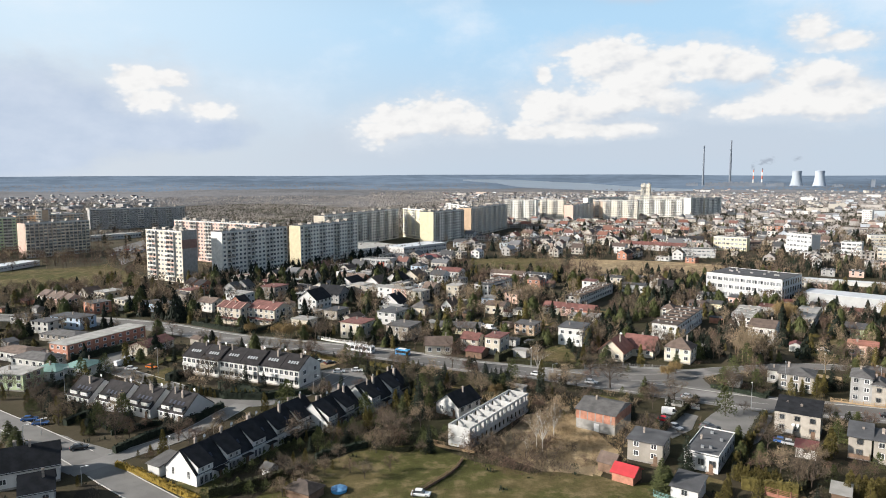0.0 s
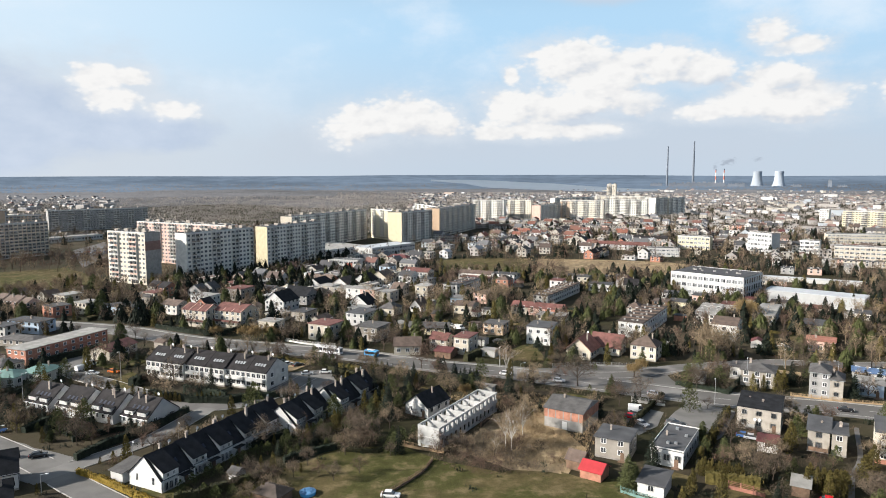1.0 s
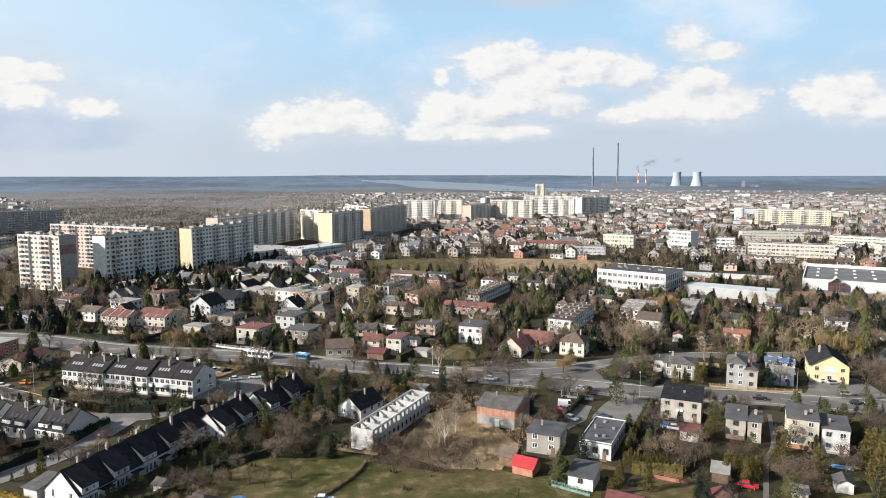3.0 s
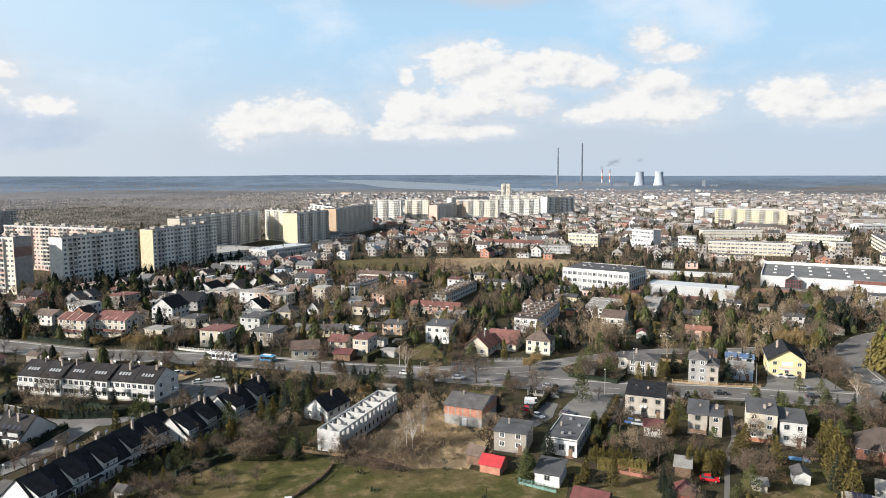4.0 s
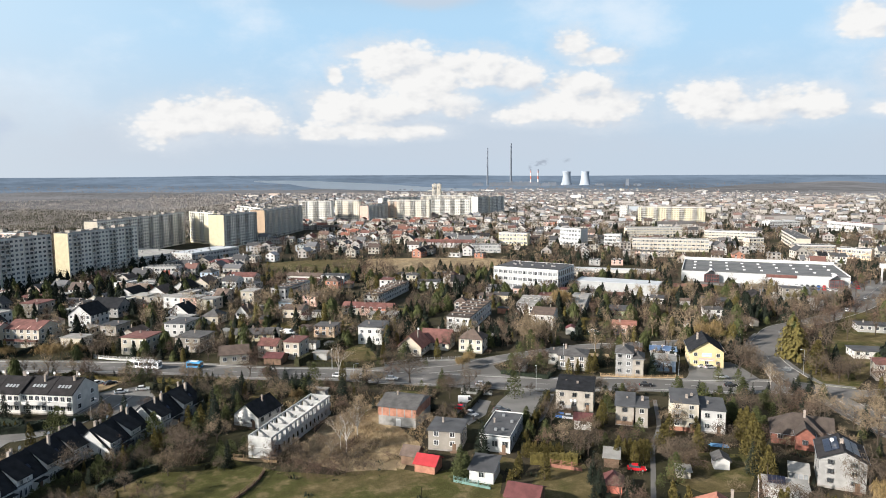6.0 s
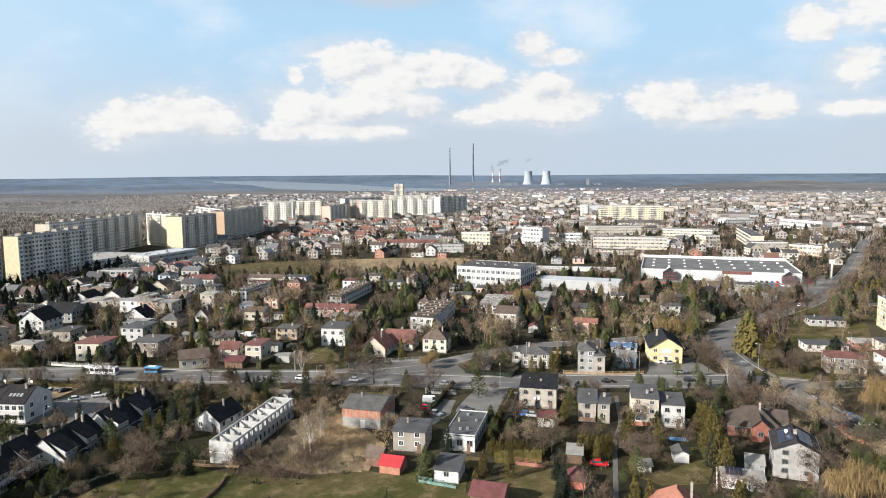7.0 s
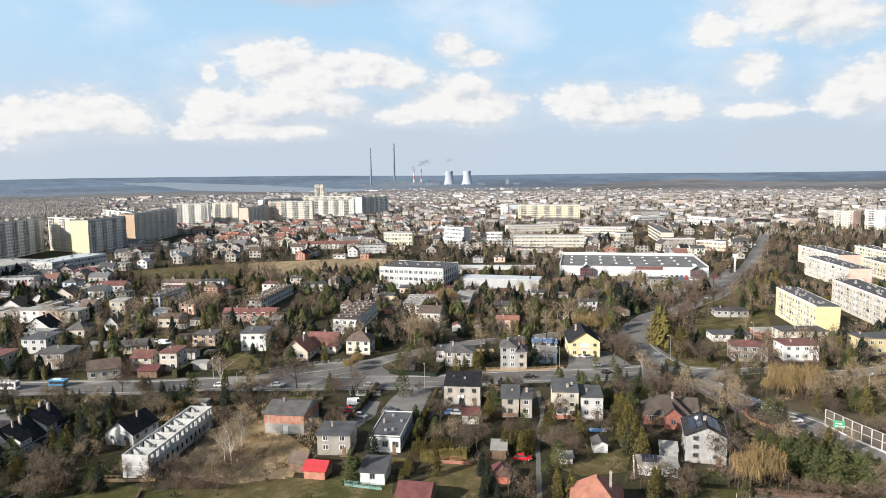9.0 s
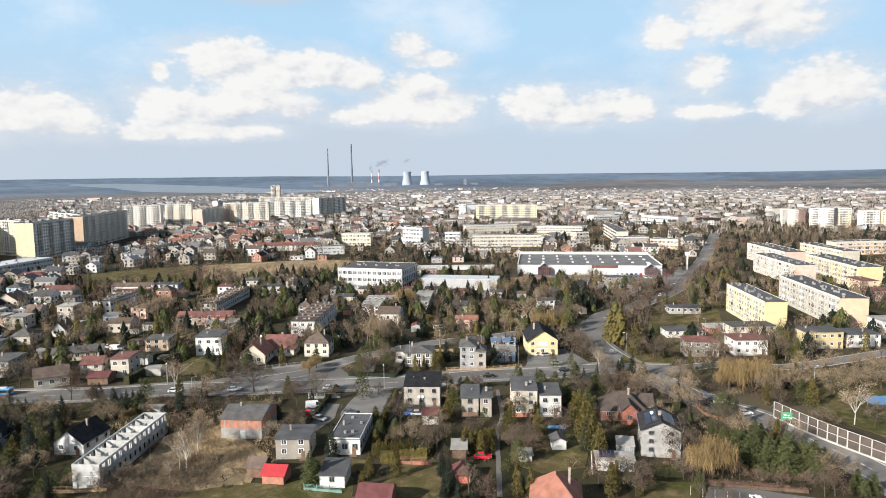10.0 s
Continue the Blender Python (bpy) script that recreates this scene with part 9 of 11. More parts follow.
plant("dome", 113.7, 183.1, 4.2)
plant("dome", 113.7, 179.6, 4.7)
plant("dome", 154.7, 98.1, 4.4)
plant("dome", 153.4, 150.8, 3.7)
plant("dome", 62.9, 158.2, 3.8)
plant("dome", 72.7, 158.6, 5.4)
plant("shrub", 8.3, 165.9, 2.1, 1.5)
plant("shrub", 12.3, 161.7, 2.0, 1.5)
plant("shrub", 16.5, 160.7, 2.0, 1.5)
plant("shrub", 20.2, 157.4, 2.0, 1.5)
plant("shrub", 22.5, 154.3, 2.0, 1.5)
plant("shrub", 29.2, 154.2, 2.0, 1.5)
plant("shrub", 14.4, 169.5, 2.1, 1.5)
plant("shrub", 19.8, 165.9, 2.1, 1.5)
plant("shrub", 24.6, 159.0, 2.0, 1.5)
plant("shrub", 32.8, 165.8, 2.1, 1.5)
plant("shrub", 35.6, 159.0, 2.0, 1.5)
plant("shrub", -28.5, 181.5, 2.3, 1.5)
plant("shrub", -22.5, 183.6, 2.3, 1.5)
plant("shrub", -19.7, 188.0, 2.3, 1.5)
plant("shrub", -9.8, 183.6, 2.3, 1.5)
plant("shrub", -0.3, 190.2, 2.4, 1.5)
plant("shrub", 1.5, 216.2, 2.7, 1.5)
plant("shrub", 3.5, 222.2, 2.7, 1.5)
plant("shrub", 6.9, 210.4, 2.6, 1.5)
plant("shrub", 31.2, 187.7, 2.3, 1.5)
plant("shrub", 32.5, 181.2, 2.3, 1.5)
plant("shrub", 29.3, 216.0, 2.7, 1.5)
plant("shrub", 32.2, 210.3, 2.6, 1.5)
plant("shrub", 37.7, 222.0, 2.7, 1.5)
plant("shrub", 64.6, 210.1, 2.6, 1.5)
plant("shrub", 53.8, 210.2, 2.6, 1.5)
plant("shrub", 58.7, 202.1, 2.5, 1.5)
plant("shrub", -83.5, 211.0, 2.6, 1.5)
plant("shrub", -96.2, 211.0, 2.6, 1.5)
plant("shrub", -124.3, 200.5, 2.5, 1.5)
plant("shrub", -120.5, 201.5, 2.5, 1.5)
plant("shrub", -125.0, 204.7, 2.5, 1.5)
plant("shrub", 192.3, 132.4, 2.4, 1.5)
plant("shrub", 189.5, 127.5, 2.4, 1.5)
plant("shrub", 182.9, 131.8, 2.4, 1.5)
plant("shrub", 182.3, 119.8, 2.2, 1.5)
plant("shrub", 189.8, 121.0, 2.3, 1.5)
plant("shrub", 174.8, 183.4, 2.8, 1.5)
plant("shrub", 176.7, 191.6, 2.9, 1.5)
plant("shrub", 176.8, 196.5, 2.9, 1.5)
plant("shrub", 172.1, 176.3, 2.7, 1.5)
plant("shrub", 172.1, 172.0, 2.7, 1.5)
plant("shrub", 91.9, 171.9, 2.2, 1.5)
plant("shrub", 90.6, 164.4, 2.2, 1.5)
plant("shrub", 86.8, 164.2, 2.1, 1.5)
plant("shrub", 82.8, 161.7, 2.1, 1.5)
plant("shrub", 92.1, 155.8, 2.1, 1.5)
plant("shrub", 70.8, 151.1, 1.9, 1.5)
plant("shrub", 69.9, 155.9, 2.0, 1.5)
plant("shrub", 119.6, 138.3, 2.1, 1.5)
plant("shrub", 111.8, 138.4, 2.0, 1.5)
plant("shrub", 108.0, 140.9, 2.0, 1.5)
plant("shrub", 99.3, 141.8, 2.0, 1.5)
plant("shrub", 78.1, 146.5, 1.9, 1.5)
plant("shrub", 82.3, 148.1, 2.0, 1.5)
plant("shrub", 78.3, 159.7, 2.1, 1.5)
plant("shrub", 179.0, 148.1, 2.5, 1.5)
plant("shrub", 180.8, 154.3, 2.6, 1.5)
plant("shrub", 177.2, 142.1, 2.4, 1.5)
plant("shrub", 94.2, 218.5, 2.7, 1.5)
plant("shrub", 97.6, 216.3, 2.7, 1.5)
plant("shrub", 101.0, 214.1, 2.7, 1.5)
plant("shrub", 103.8, 210.6, 2.7, 1.5)
plant("shrub", 92.2, 224.0, 2.7, 1.5)
plant("shrub", 174.0, 125.2, 2.3, 1.5)
plant("shrub", 180.3, 140.2, 2.4, 1.5)
plant("spruce", -7.1, 194.1, 11.6, 0.9)
plant("spruce", -11.4, 209.6, 7.2)
plant("spruce", -3.2, 165.6, 7.0)
plant("spruce", -1.3, 223.0, 6.7)
plant("spruce", -0.8, 214.8, 7.8)
plant("spruce", 11.9, 232.1, 6.3)
plant("spruce", 15.4, 226.7, 5.0, 1.3)
plant("spruce", 18.3, 223.6, 5.7, 1.3)
plant("spruce", 21.4, 222.9, 5.0, 1.3)
plant("spruce", 0.9, 227.1, 6.0)
plant("dome", -2.6, 171.5, 4.6, 1.3)
plant("dome", -4.8, 166.6, 5.1, 1.3)
plant("dome", -10.2, 173.1, 5.1, 1.3)
plant("dome", -6.1, 193.5, 4.4, 1.3)
plant("dome", 0.9, 176.0, 3.4)
plant("dome", -6.3, 226.2, 5.0, 1.4)
plant("dome", -3.4, 227.1, 4.8, 1.4)
plant("dome", 20.5, 222.2, 3.9, 1.4)
plant("dome", 23.9, 221.2, 3.6, 1.4)
plant("shrub", 10.0, 170.3, 2.7, 1.6)
plant("shrub", 11.2, 164.4, 2.6, 1.6)
plant("shrub", 13.0, 165.0, 2.7, 1.6)
plant("shrub", 14.5, 167.5, 2.7, 1.6)
plant("shrub", 15.6, 161.7, 2.6, 1.6)
plant("shrub", 17.3, 165.7, 2.7, 1.6)
plant("shrub", 18.6, 161.5, 2.7, 1.6)
plant("shrub", 20.4, 165.5, 2.7, 1.6)
plant("shrub", 21.3, 159.1, 2.7, 1.6)
plant("shrub", 23.5, 161.8, 2.7, 1.6)
plant("shrub", 24.6, 157.1, 2.7, 1.6)
plant("shrub", 26.6, 161.6, 2.7, 1.6)
plant("shrub", 14.5, 157.5, 2.6, 1.6)
plant("shrub", 17.8, 155.5, 2.6, 1.6)
plant("shrub", 21.0, 153.5, 2.6, 1.6)
plant("shrub", 7.2, 165.3, 2.6, 1.6)
plant("shrub", 25.8, 167.6, 2.8, 1.6)
plant("shrub", 28.5, 171.6, 2.9, 1.6)
plant("shrub", 29.3, 165.4, 2.8, 1.6)
plant("shrub", 24.0, 172.5, 2.9, 1.6)
plant("shrub", 20.8, 172.6, 2.8, 1.6)
plant("shrub", 20.2, 183.0, 3.0, 1.6)
plant("shrub", 24.6, 184.6, 3.1, 1.6)
plant("shrub", 27.8, 187.1, 3.1, 1.6)
plant("shrub", 31.9, 194.0, 3.2, 1.6)
plant("shrub", 35.1, 202.5, 3.4, 1.6)
plant("shrub", 35.8, 210.6, 3.5, 1.6)
plant("dome", -49.9, 150.1, 3.0, 1.3)
plant("dome", -47.7, 153.7, 2.8, 1.3)
plant("dome", -45.2, 154.6, 3.1, 1.3)
plant("dome", -43.5, 161.0, 2.6, 1.3)
plant("dome", -41.2, 162.7, 2.9, 1.3)
plant("dome", -39.1, 166.2, 2.7, 1.3)
plant("dome", -36.6, 167.9, 3.0, 1.3)
plant("dome", -33.3, 169.7, 3.3, 1.3)
plant("dome", -29.8, 175.5, 2.8, 1.3)
plant("dome", -26.6, 179.5, 3.2, 1.3)
plant("dome", -22.1, 180.7, 2.9, 1.3)
plant("dome", -18.5, 183.6, 3.3, 1.3)
plant("dome", -15.1, 190.3, 3.4, 1.3)
plant("dome", -45.6, 144.5, 3.1, 1.3)
plant("dome", -49.7, 141.8, 2.8, 1.3)
plant("dome", -51.7, 140.5, 2.5, 1.3)
plant("dome", -42.7, 143.1, 3.2, 1.3)
plant("dome", -39.3, 144.4, 2.9, 1.3)
plant("dome", -36.8, 150.1, 2.7, 1.3)
plant("thuja", -21.0, 181.5, 6.1)
plant("thuja", -20.0, 182.3, 5.4)
plant("thuja", -27.9, 177.4, 4.0)
plant("thuja", -52.1, 153.7, 3.2)
plant("thuja", -13.7, 195.0, 6.9)
plant("thuja", -10.5, 197.4, 6.1)
plant("thuja", -8.0, 199.9, 7.1)
plant("thuja", -40.2, 153.1, 3.5)
plant("thuja", -35.5, 156.1, 4.2)
plant("thuja", -33.3, 158.7, 3.9)
plant("bare", -40.0, 147.2, 4.7)
plant("bare", -37.5, 153.0, 4.8)
plant("bare", -34.2, 150.0, 4.7, 1.2)
plant("bare", -31.9, 151.5, 4.1, 1.2)
plant("bare", -26.7, 169.7, 5.3)
plant("bare", -22.5, 171.6, 5.4)
plant("bare", -30.0, 181.6, 5.7)
plant("spruce", -6.6, 189.4, 11, 1.0)
plant("pine", -11.4, 189.1, 7, 0.9)
plant("spruce", -9.2, 179.2, 5, 0.8)
plant("bare", -14.1, 176.1, 6.5, 1.5)
plant("spruce", -1.8, 206.4, 6, 1.1)
plant("pine", -0.5, 209.3, 5, 1.2)
plant("spruce", 3.8, 220.9, 4, 1.2)
plant("spruce", 14.9, 226.7, 7, 1.2)
plant("spruce", 17.1, 226.4, 4.5, 1.2)
plant("spruce", 20.5, 227.2, 4.5, 1.2)
plant("spruce", 22.9, 228.1, 4.5, 1.2)
plant("thuja", -17.2, 189.9, 3.5, 0.7)
plant("spruce", -24.9, 173.9, 4.5, 0.9)
plant("spruce", -28.4, 171.5, 3.5, 1.2)
plant("dome", -5.1, 174.2, 4, 1.0)
plant("spruce", -21.9, 233.9, 3.5, 0.6)
plant("spruce", -23.3, 232.9, 3.5, 0.6)
plant("spruce", -13.2, 236.7, 3.5, 0.8)
plant("spruce", -9.5, 237.5, 3.5, 0.8)
plant("spruce", -6.5, 238.4, 3.2, 0.8)
plant("dome", 102.9, 169.5, 6.5, 1.0)
plant("dome", 114.5, 180.7, 5, 1.1)
plant("spruce", 130.4, 220.8, 6, 0.7)
plant("spruce", 114.3, 212.1, 3.5, 0.8)
plant("spruce", 117.0, 211.7, 3.5, 0.8)
plant("spruce", 141.1, 203.6, 7, 0.9)
plant("dome", 88.8, 147.5, 4.5, 0.9)
plant("thuja", 91.9, 145.8, 4, 1.4)
plant("thuja", 92.2, 140.8, 5, 1.5)
plant("thuja", 93.5, 138.8, 5.5, 1.5)
plant("thuja", 95.7, 139.1, 5, 1.5)
plant("spruce", 77.0, 132.6, 7, 0.8)
plant("thuja", 109.3, 150.2, 5, 0.9)
plant("thuja", 115.9, 146.0, 4, 0.9)
plant("bare", 98.3, 130.9, 7.5, 1.3)
plant("bare", 101.6, 129.4, 6, 1.3)
plant("thuja", 70.3, 155.3, 4.5, 1.1)
plant("thuja", 74.8, 161.9, 4.5, 1.1)
plant("thuja", 78.6, 167.7, 4.5, 1.1)
plant("pine", 143.9, 101.5, 8, 1.0)
plant("pine", 147.8, 100.4, 8.5, 1.0)
plant("pine", 142.2, 94.4, 8, 1.1)
plant("pine", 145.4, 92.5, 8, 1.0)
plant("pine", 146.5, 89.2, 7.5, 1.1)
plant("pine", 149.3, 86.2, 8.5, 1.1)
plant("pine", 151.7, 85.3, 7, 1.1)
plant("willow", 129.9, 98.4, 9.5, 1.1)
plant("bare", 126.2, 100.1, 6, 1.2)
plant("pine", 150.7, 77.2, 4.5, 1.2)
plant("pine", 151.6, 74.3, 4.5, 1.2)
plant("pine", 148.7, 110.2, 4.5, 1.2)
plant("dome", 153.2, 110.6, 4, 1.2)
plant("shrub", 136.2, 90.8, 3, 1.6)
plant("shrub", 140.0, 88.5, 3, 1.6)
plant("shrub", 144.5, 85.6, 3, 1.6)
plant("bare", 143.0, 77.6, 6, 1.4)
plant("willow", 190.4, 136.6, 10, 1.3)
plant("willow", 196.3, 132.9, 10, 1.2)
plant("bare", 179.6, 102.2, 6, 1.3)
plant("bare", 191.7, 94.5, 6, 1.4)
plant("thuja", 201.4, 204.0, 13, 1.5)
plant("thuja", 200.2, 198.2, 14, 1.6)
plant("thuja", 194.1, 183.1, 12, 1.5)
plant("thuja", 219.5, 219.5, 12, 1.5)
plant("spruce", 170.3, 169.1, 5.5, 0.8)
plant("spruce", 169.4, 161.9, 7.5, 0.6)
plant("pine", 173.6, 160.8, 6, 0.9)
plant("pine", 153.4, 172.4, 6.5, 1.0)
plant("spruce", 150.4, 164.8, 6.5, 0.8)
plant("pine", 151.7, 160.5, 6, 1.1)
plant("spruce", 159.8, 168.5, 5.5, 0.9)
plant("bare", 153.3, 150.9, 9, 1.4)
plant("dome", 135.7, 143.9, 5, 0.9)
plant("thuja", 126.7, 143.1, 6.5, 1.2)
plant("thuja", 130.6, 145.2, 7, 1.2)
plant("spruce", 114.7, 124.9, 8, 0.9)
plant("spruce", 114.5, 122.6, 8.5, 0.9)
plant("thuja", 120.9, 133.3, 6.5, 1.3)
plant("pine", 134.0, 154.2, 7, 1.2)
plant("pine", 138.1, 149.7, 6, 1.2)
hedge([(-128.5, 206.0), (-126.5, 220.8)], 2.0, 2.2, SPRUCE, "dark clipped hedge beside a parking square", 200)
hedge([(-114.5, 193.0), (-111.4, 205.3)], 2.0, 2.0, SPRUCE, "dark clipped hedge between back gardens", 201)
hedge([(-105.9, 185.1), (-102.2, 197.1)], 2.0, 2.0, SPRUCE, "dark clipped hedge between back gardens", 202)
hedge([(-72.7, 217.0), (-57.7, 208.7)], 3.6, 1.6, SPRUCE, "row of dark conifers before the white terrace", 203)
hedge([(-57.7, 208.7), (-41.8, 211.8)], 2.2, 2.2, SPRUCE, "dark clipped hedge before the white terrace", 204)
hedge([(-93.4, 226.0), (-91.1, 231.6)], 3.0, 3.0, SPRUCE, "dark clump of conifers beside the white terrace", 205)

hedge([(-41.1, 171.9), (-32.4, 181.0)], 1.8, 2.0, SPRUCE, "dark planting behind the charcoal terrace", 207)
hedge([(-50.6, 142.1), (-46.1, 143.6), (-33.2, 154.2)], 2.4, 1.8, HEDGE, "row of dark thujas along a lawn", 208)
hedge([(67.6, 145.2), (77.5, 141.5)], 3.2, 1.6, THUJA, "row of olive thujas behind a lawn", 209)
hedge([(120.1, 103.4), (122.4, 101.9)], 2.6, 1.4, PINE, "clipped green thuja row before a white house", 210)
hedge([(125.8, 94.4), (139.4, 82.0)], 0.8, 1.2, TWIG_RED, "clipped reddish beech hedge by a car park", 211)
hedge([(-78.4, 157.6), (-70.5, 152.6), (-61.1, 145.6), (-52.3, 139.3)], 1.5, 1.3, GOLDEN, "long golden-yellow clipped hedge by the pavement", 3)
hedge([(-82.7, 165.7), (-78.6, 174.5), (-72.1, 185.2), (-66.2, 199.2)], 2.2, 1.9, SPRUCE, "dark clipped hedge along a lane", 4)
hedge([(25.1, 248.4), (41.9, 241.6)], 2.0, 1.6, HEDGE, "clipped hedge along a pavement", 5)
hedge([(21.0, 250.0), (27.1, 258.0), (41.8, 275.6), (54.6, 291.5)], 3.2, 2.6, HEDGE, "tall clipped hedge round a lawn", 6)
hedge([(22.9, 273.9), (38.8, 279.5)], 3.0, 2.2, HEDGE, "tall clipped hedge round a lawn", 7)
hedge([(-83.0, 214.4), (-68.0, 207.6), (-55.2, 206.4), (-47.6, 211.9)], 2.6, 1.6, SPRUCE, "tall dark conifer hedge before the terrace", 8)
hedge([(-29.0, 239.1), (-18.1, 230.1), (-8.7, 216.3)], 2.6, 1.6, HEDGE, "overgrown evergreen hedge by the terrace", 9)
hedge([(10.4, 227.3), (22.5, 222.1), (22.2, 210.3)], 3.2, 2.4, SPRUCE, "dense dark yew hedge by the road", 10)
hedge([(70.8, 147.8), (79.5, 143.1)], 2.6, 1.4, HEDGE, "row of tall thujas behind a lawn", 11)
hedge([(93.2, 189.5), (80.3, 171.0), (68.6, 152.5)], 2.4, 1.8, HEDGE, "long tall hedge along a yard", 12)
hedge([(116.9, 107.3), (123.0, 101.1)], 2.6, 1.2, HEDGE, "clipped thuja row before a white house", 13)
hedge([(89.1, 157.7), (81.0, 144.6)], 1.4, 1.0, HEDGE, "low clipped hedge in a garden", 14)
hedge([(-75.0, 314.0), (-83.5, 296.8), (-97.9, 302.4), (-117.6, 314.3)], 2.2, 1.6, SPRUCE, "dark hedge along the main road", 15)
hedge([(-122.9, 217.0), (-113.6, 203.1), (-92.8, 181.9)], 1.5, 1.2, SPRUCE, "dark clipped hedge round gardens", 16)
hedge([(79.5, 205.2), (65.4, 186.0), (57.5, 175.3)], 1.8, 1.2, HEDGE, "evergreen hedge along a car park", 17)
hedge([(-109.1, 193.1), (-103.1, 199.4), (-99.5, 204.5)], 1.5, 1.0, SPRUCE, "dark hedge between back gardens", 18)
hedge([(-99.7, 186.2), (-91.4, 192.6), (-86.8, 197.3)], 1.5, 1.0, SPRUCE, "dark hedge between back gardens", 19)
hedge([(43.7, 181.7), (53.1, 191.0)], 2.0, 1.4, HEDGE, "overgrown hedge by the brick shell", 20)
hedge([(-89.2, 177.8), (-81.9, 184.0), (-76.0, 187.0)], 1.8, 1.2, SPRUCE, "dark hedge between back gardens", 21)
hedge([(-119.7, 204.7), (-114.3, 211.2)], 1.6, 1.2, SPRUCE, "dark hedge between back gardens", 22)
hedge([(-109.9, 199.5), (-103.7, 207.8)], 1.6, 1.2, SPRUCE, "dark hedge between back gardens", 23)
hedge([(-147.7, 239.9), (-120.5, 223.0)], 1.8, 1.2, SPRUCE, "dark hedge behind the green-roofed house", 24)
hedge([(-139.4, 251.1), (-129.3, 265.9), (-125.4, 274.9)], 3.0, 2.0, SPRUCE, "tall dark hedge before the red-brick workshop", 25)
hedge([(-4.7, 169.6), (-8.9, 166.0), (-17.7, 167.8)], 1.2, 1.0, HEDGE, "ragged hedge at the edge of the lawn", 26)
hedge([(87.3, 144.9), (95.9, 139.5)], 2.4, 2.0, HEDGE, "row of broad evergreens in a garden", 27)
hedge([(85.3, 116.4), (90.8, 112.3)], 1.8, 1.2, HEDGE, "clipped hedge behind the red roof", 28)
hedge([(114.6, 222.7), (102.0, 207.0)], 1.6, 1.2, SPRUCE, "dark hedge beside the junction", 29)
hedge([(124.5, 95.7), (131.8, 89.8), (137.6, 84.3)], 1.2, 1.0, TWIG_RED, "clipped reddish beech hedge by a car park", 31)
hedge([(-30.8, 161.3), (-26.1, 165.4), (-19.6, 168.9)], 2.0, 1.4, SPRUCE, "dark ragged hedge behind the terrace gardens", 32)
hedge([(89.5, 217.5), (102.0, 207.0)], 1.4, 2.0, SPRUCE, "low dark planting by the road", 30)


# birches by the road
plant("birch", 115.4, 254.2, 11.5)
plant("birch", 119.0, 256.9, 12.5)
plant("birch", 117.6, 250.1, 13)
plant("birch", 121.9, 253.5, 12)
plant("birch", 121.9, 249.2, 11)
plant("birch", 126.2, 252.6, 12)

# gardens filled in between the houses
fill_rnd = random.Random(12)


def fill(n, az, rad, kinds, lo, hi, gap=0.6, keep=None):
    done = tries = 0
    while done < n and tries < n * 12:
        tries += 1
        a, r = radians(fill_rnd.uniform(*az)), math.sqrt(fill_rnd.uniform(rad[0] ** 2, rad[1] ** 2))
        x, y = r * math.sin(a), r * math.cos(a)
        if keep and not keep(x, y):
            continue
        if clear_of(x, y, gap):
            plant(fill_rnd.choice(kinds), x, y, fill_rnd.uniform(lo, hi))
            done += 1


GARDEN = ("bare", "bare", "bare", "bare", "bare", "pale", "pale", "pale", "spruce", "spruce", "thuja", "dome")
# ---- the distance ----
def far_keep(x, y):
    return clear_of(x, y, 4, False)


def far_houses(n, az, rad, seed, label):
    """Houses too far off to tell apart singly, each with walls and a roof of its own tint."""
    rnd = random.Random(seed)
    W, R = bmesh.new(), bmesh.new()
    count = 0
    while count < n:
        a, r = radians(rnd.uniform(*az)), rnd.uniform(*rad)
        x, y = r * math.sin(a), r * math.cos(a)
        if not clear_of(x, y, 6):
            count += 1
            continue
        count += 1
        w, d, h = rnd.uniform(7, 12), rnd.uniform(7, 10), rnd.uniform(3.2, 6)
        if rnd.random() < 0.035:
            w, d, h = rnd.uniform(20, 50), rnd.uniform(10, 18), rnd.uniform(6, 11)
        t = radians(-32 + rnd.gauss(0, 8) + rnd.choice((0, 90)))
        c, s = math.cos(t), math.sin(t)
        P = lambda u, v, z: (x + u * c - v * s, y + u * s + v * c, z)
        q = [W.verts.new(P(*p)) for p in ((-w / 2, -d / 2, 0), (w / 2, -d / 2, 0), (w / 2, d / 2, 0), (-w / 2, d / 2, 0), (-w / 2, -d / 2, h), (w / 2, -d / 2, h), (w / 2, d / 2, h), (-w / 2, d / 2, h))]
        for f in ((0, 1, 5, 4), (1, 2, 6, 5), (2, 3, 7, 6), (3, 0, 4, 7), (4, 5, 6, 7)):
            W.faces.new([q[i] for i in f])
        k = 0.3 if (w > 20 or rnd.random() < 0.4) else rnd.uniform(2, 4)
        o = 0.4
        e = [R.verts.new(P(*p)) for p in ((-w / 2 - o, -d / 2 - o, h), (w / 2 + o, -d / 2 - o, h), (w / 2 + o, d / 2 + o, h), (-w / 2 - o, d / 2 + o, h), (-w / 2 - o, 0, h + k), (w / 2 + o, 0, h + k))]
        for f in ((0, 1, 5, 4), (2, 3, 4, 5), (1, 2, 5), (3, 0, 4)):
            R.faces.new([e[i] for i in f])
    ob = new("distant_houses")
    tagged(ob, label, "houses", "", "stuff")
    tagged(part("walls", W, FAR_WALL, ob), kind="stuff")
    tagged(part("roofs", R, FAR_ROOF, ob), kind="stuff")


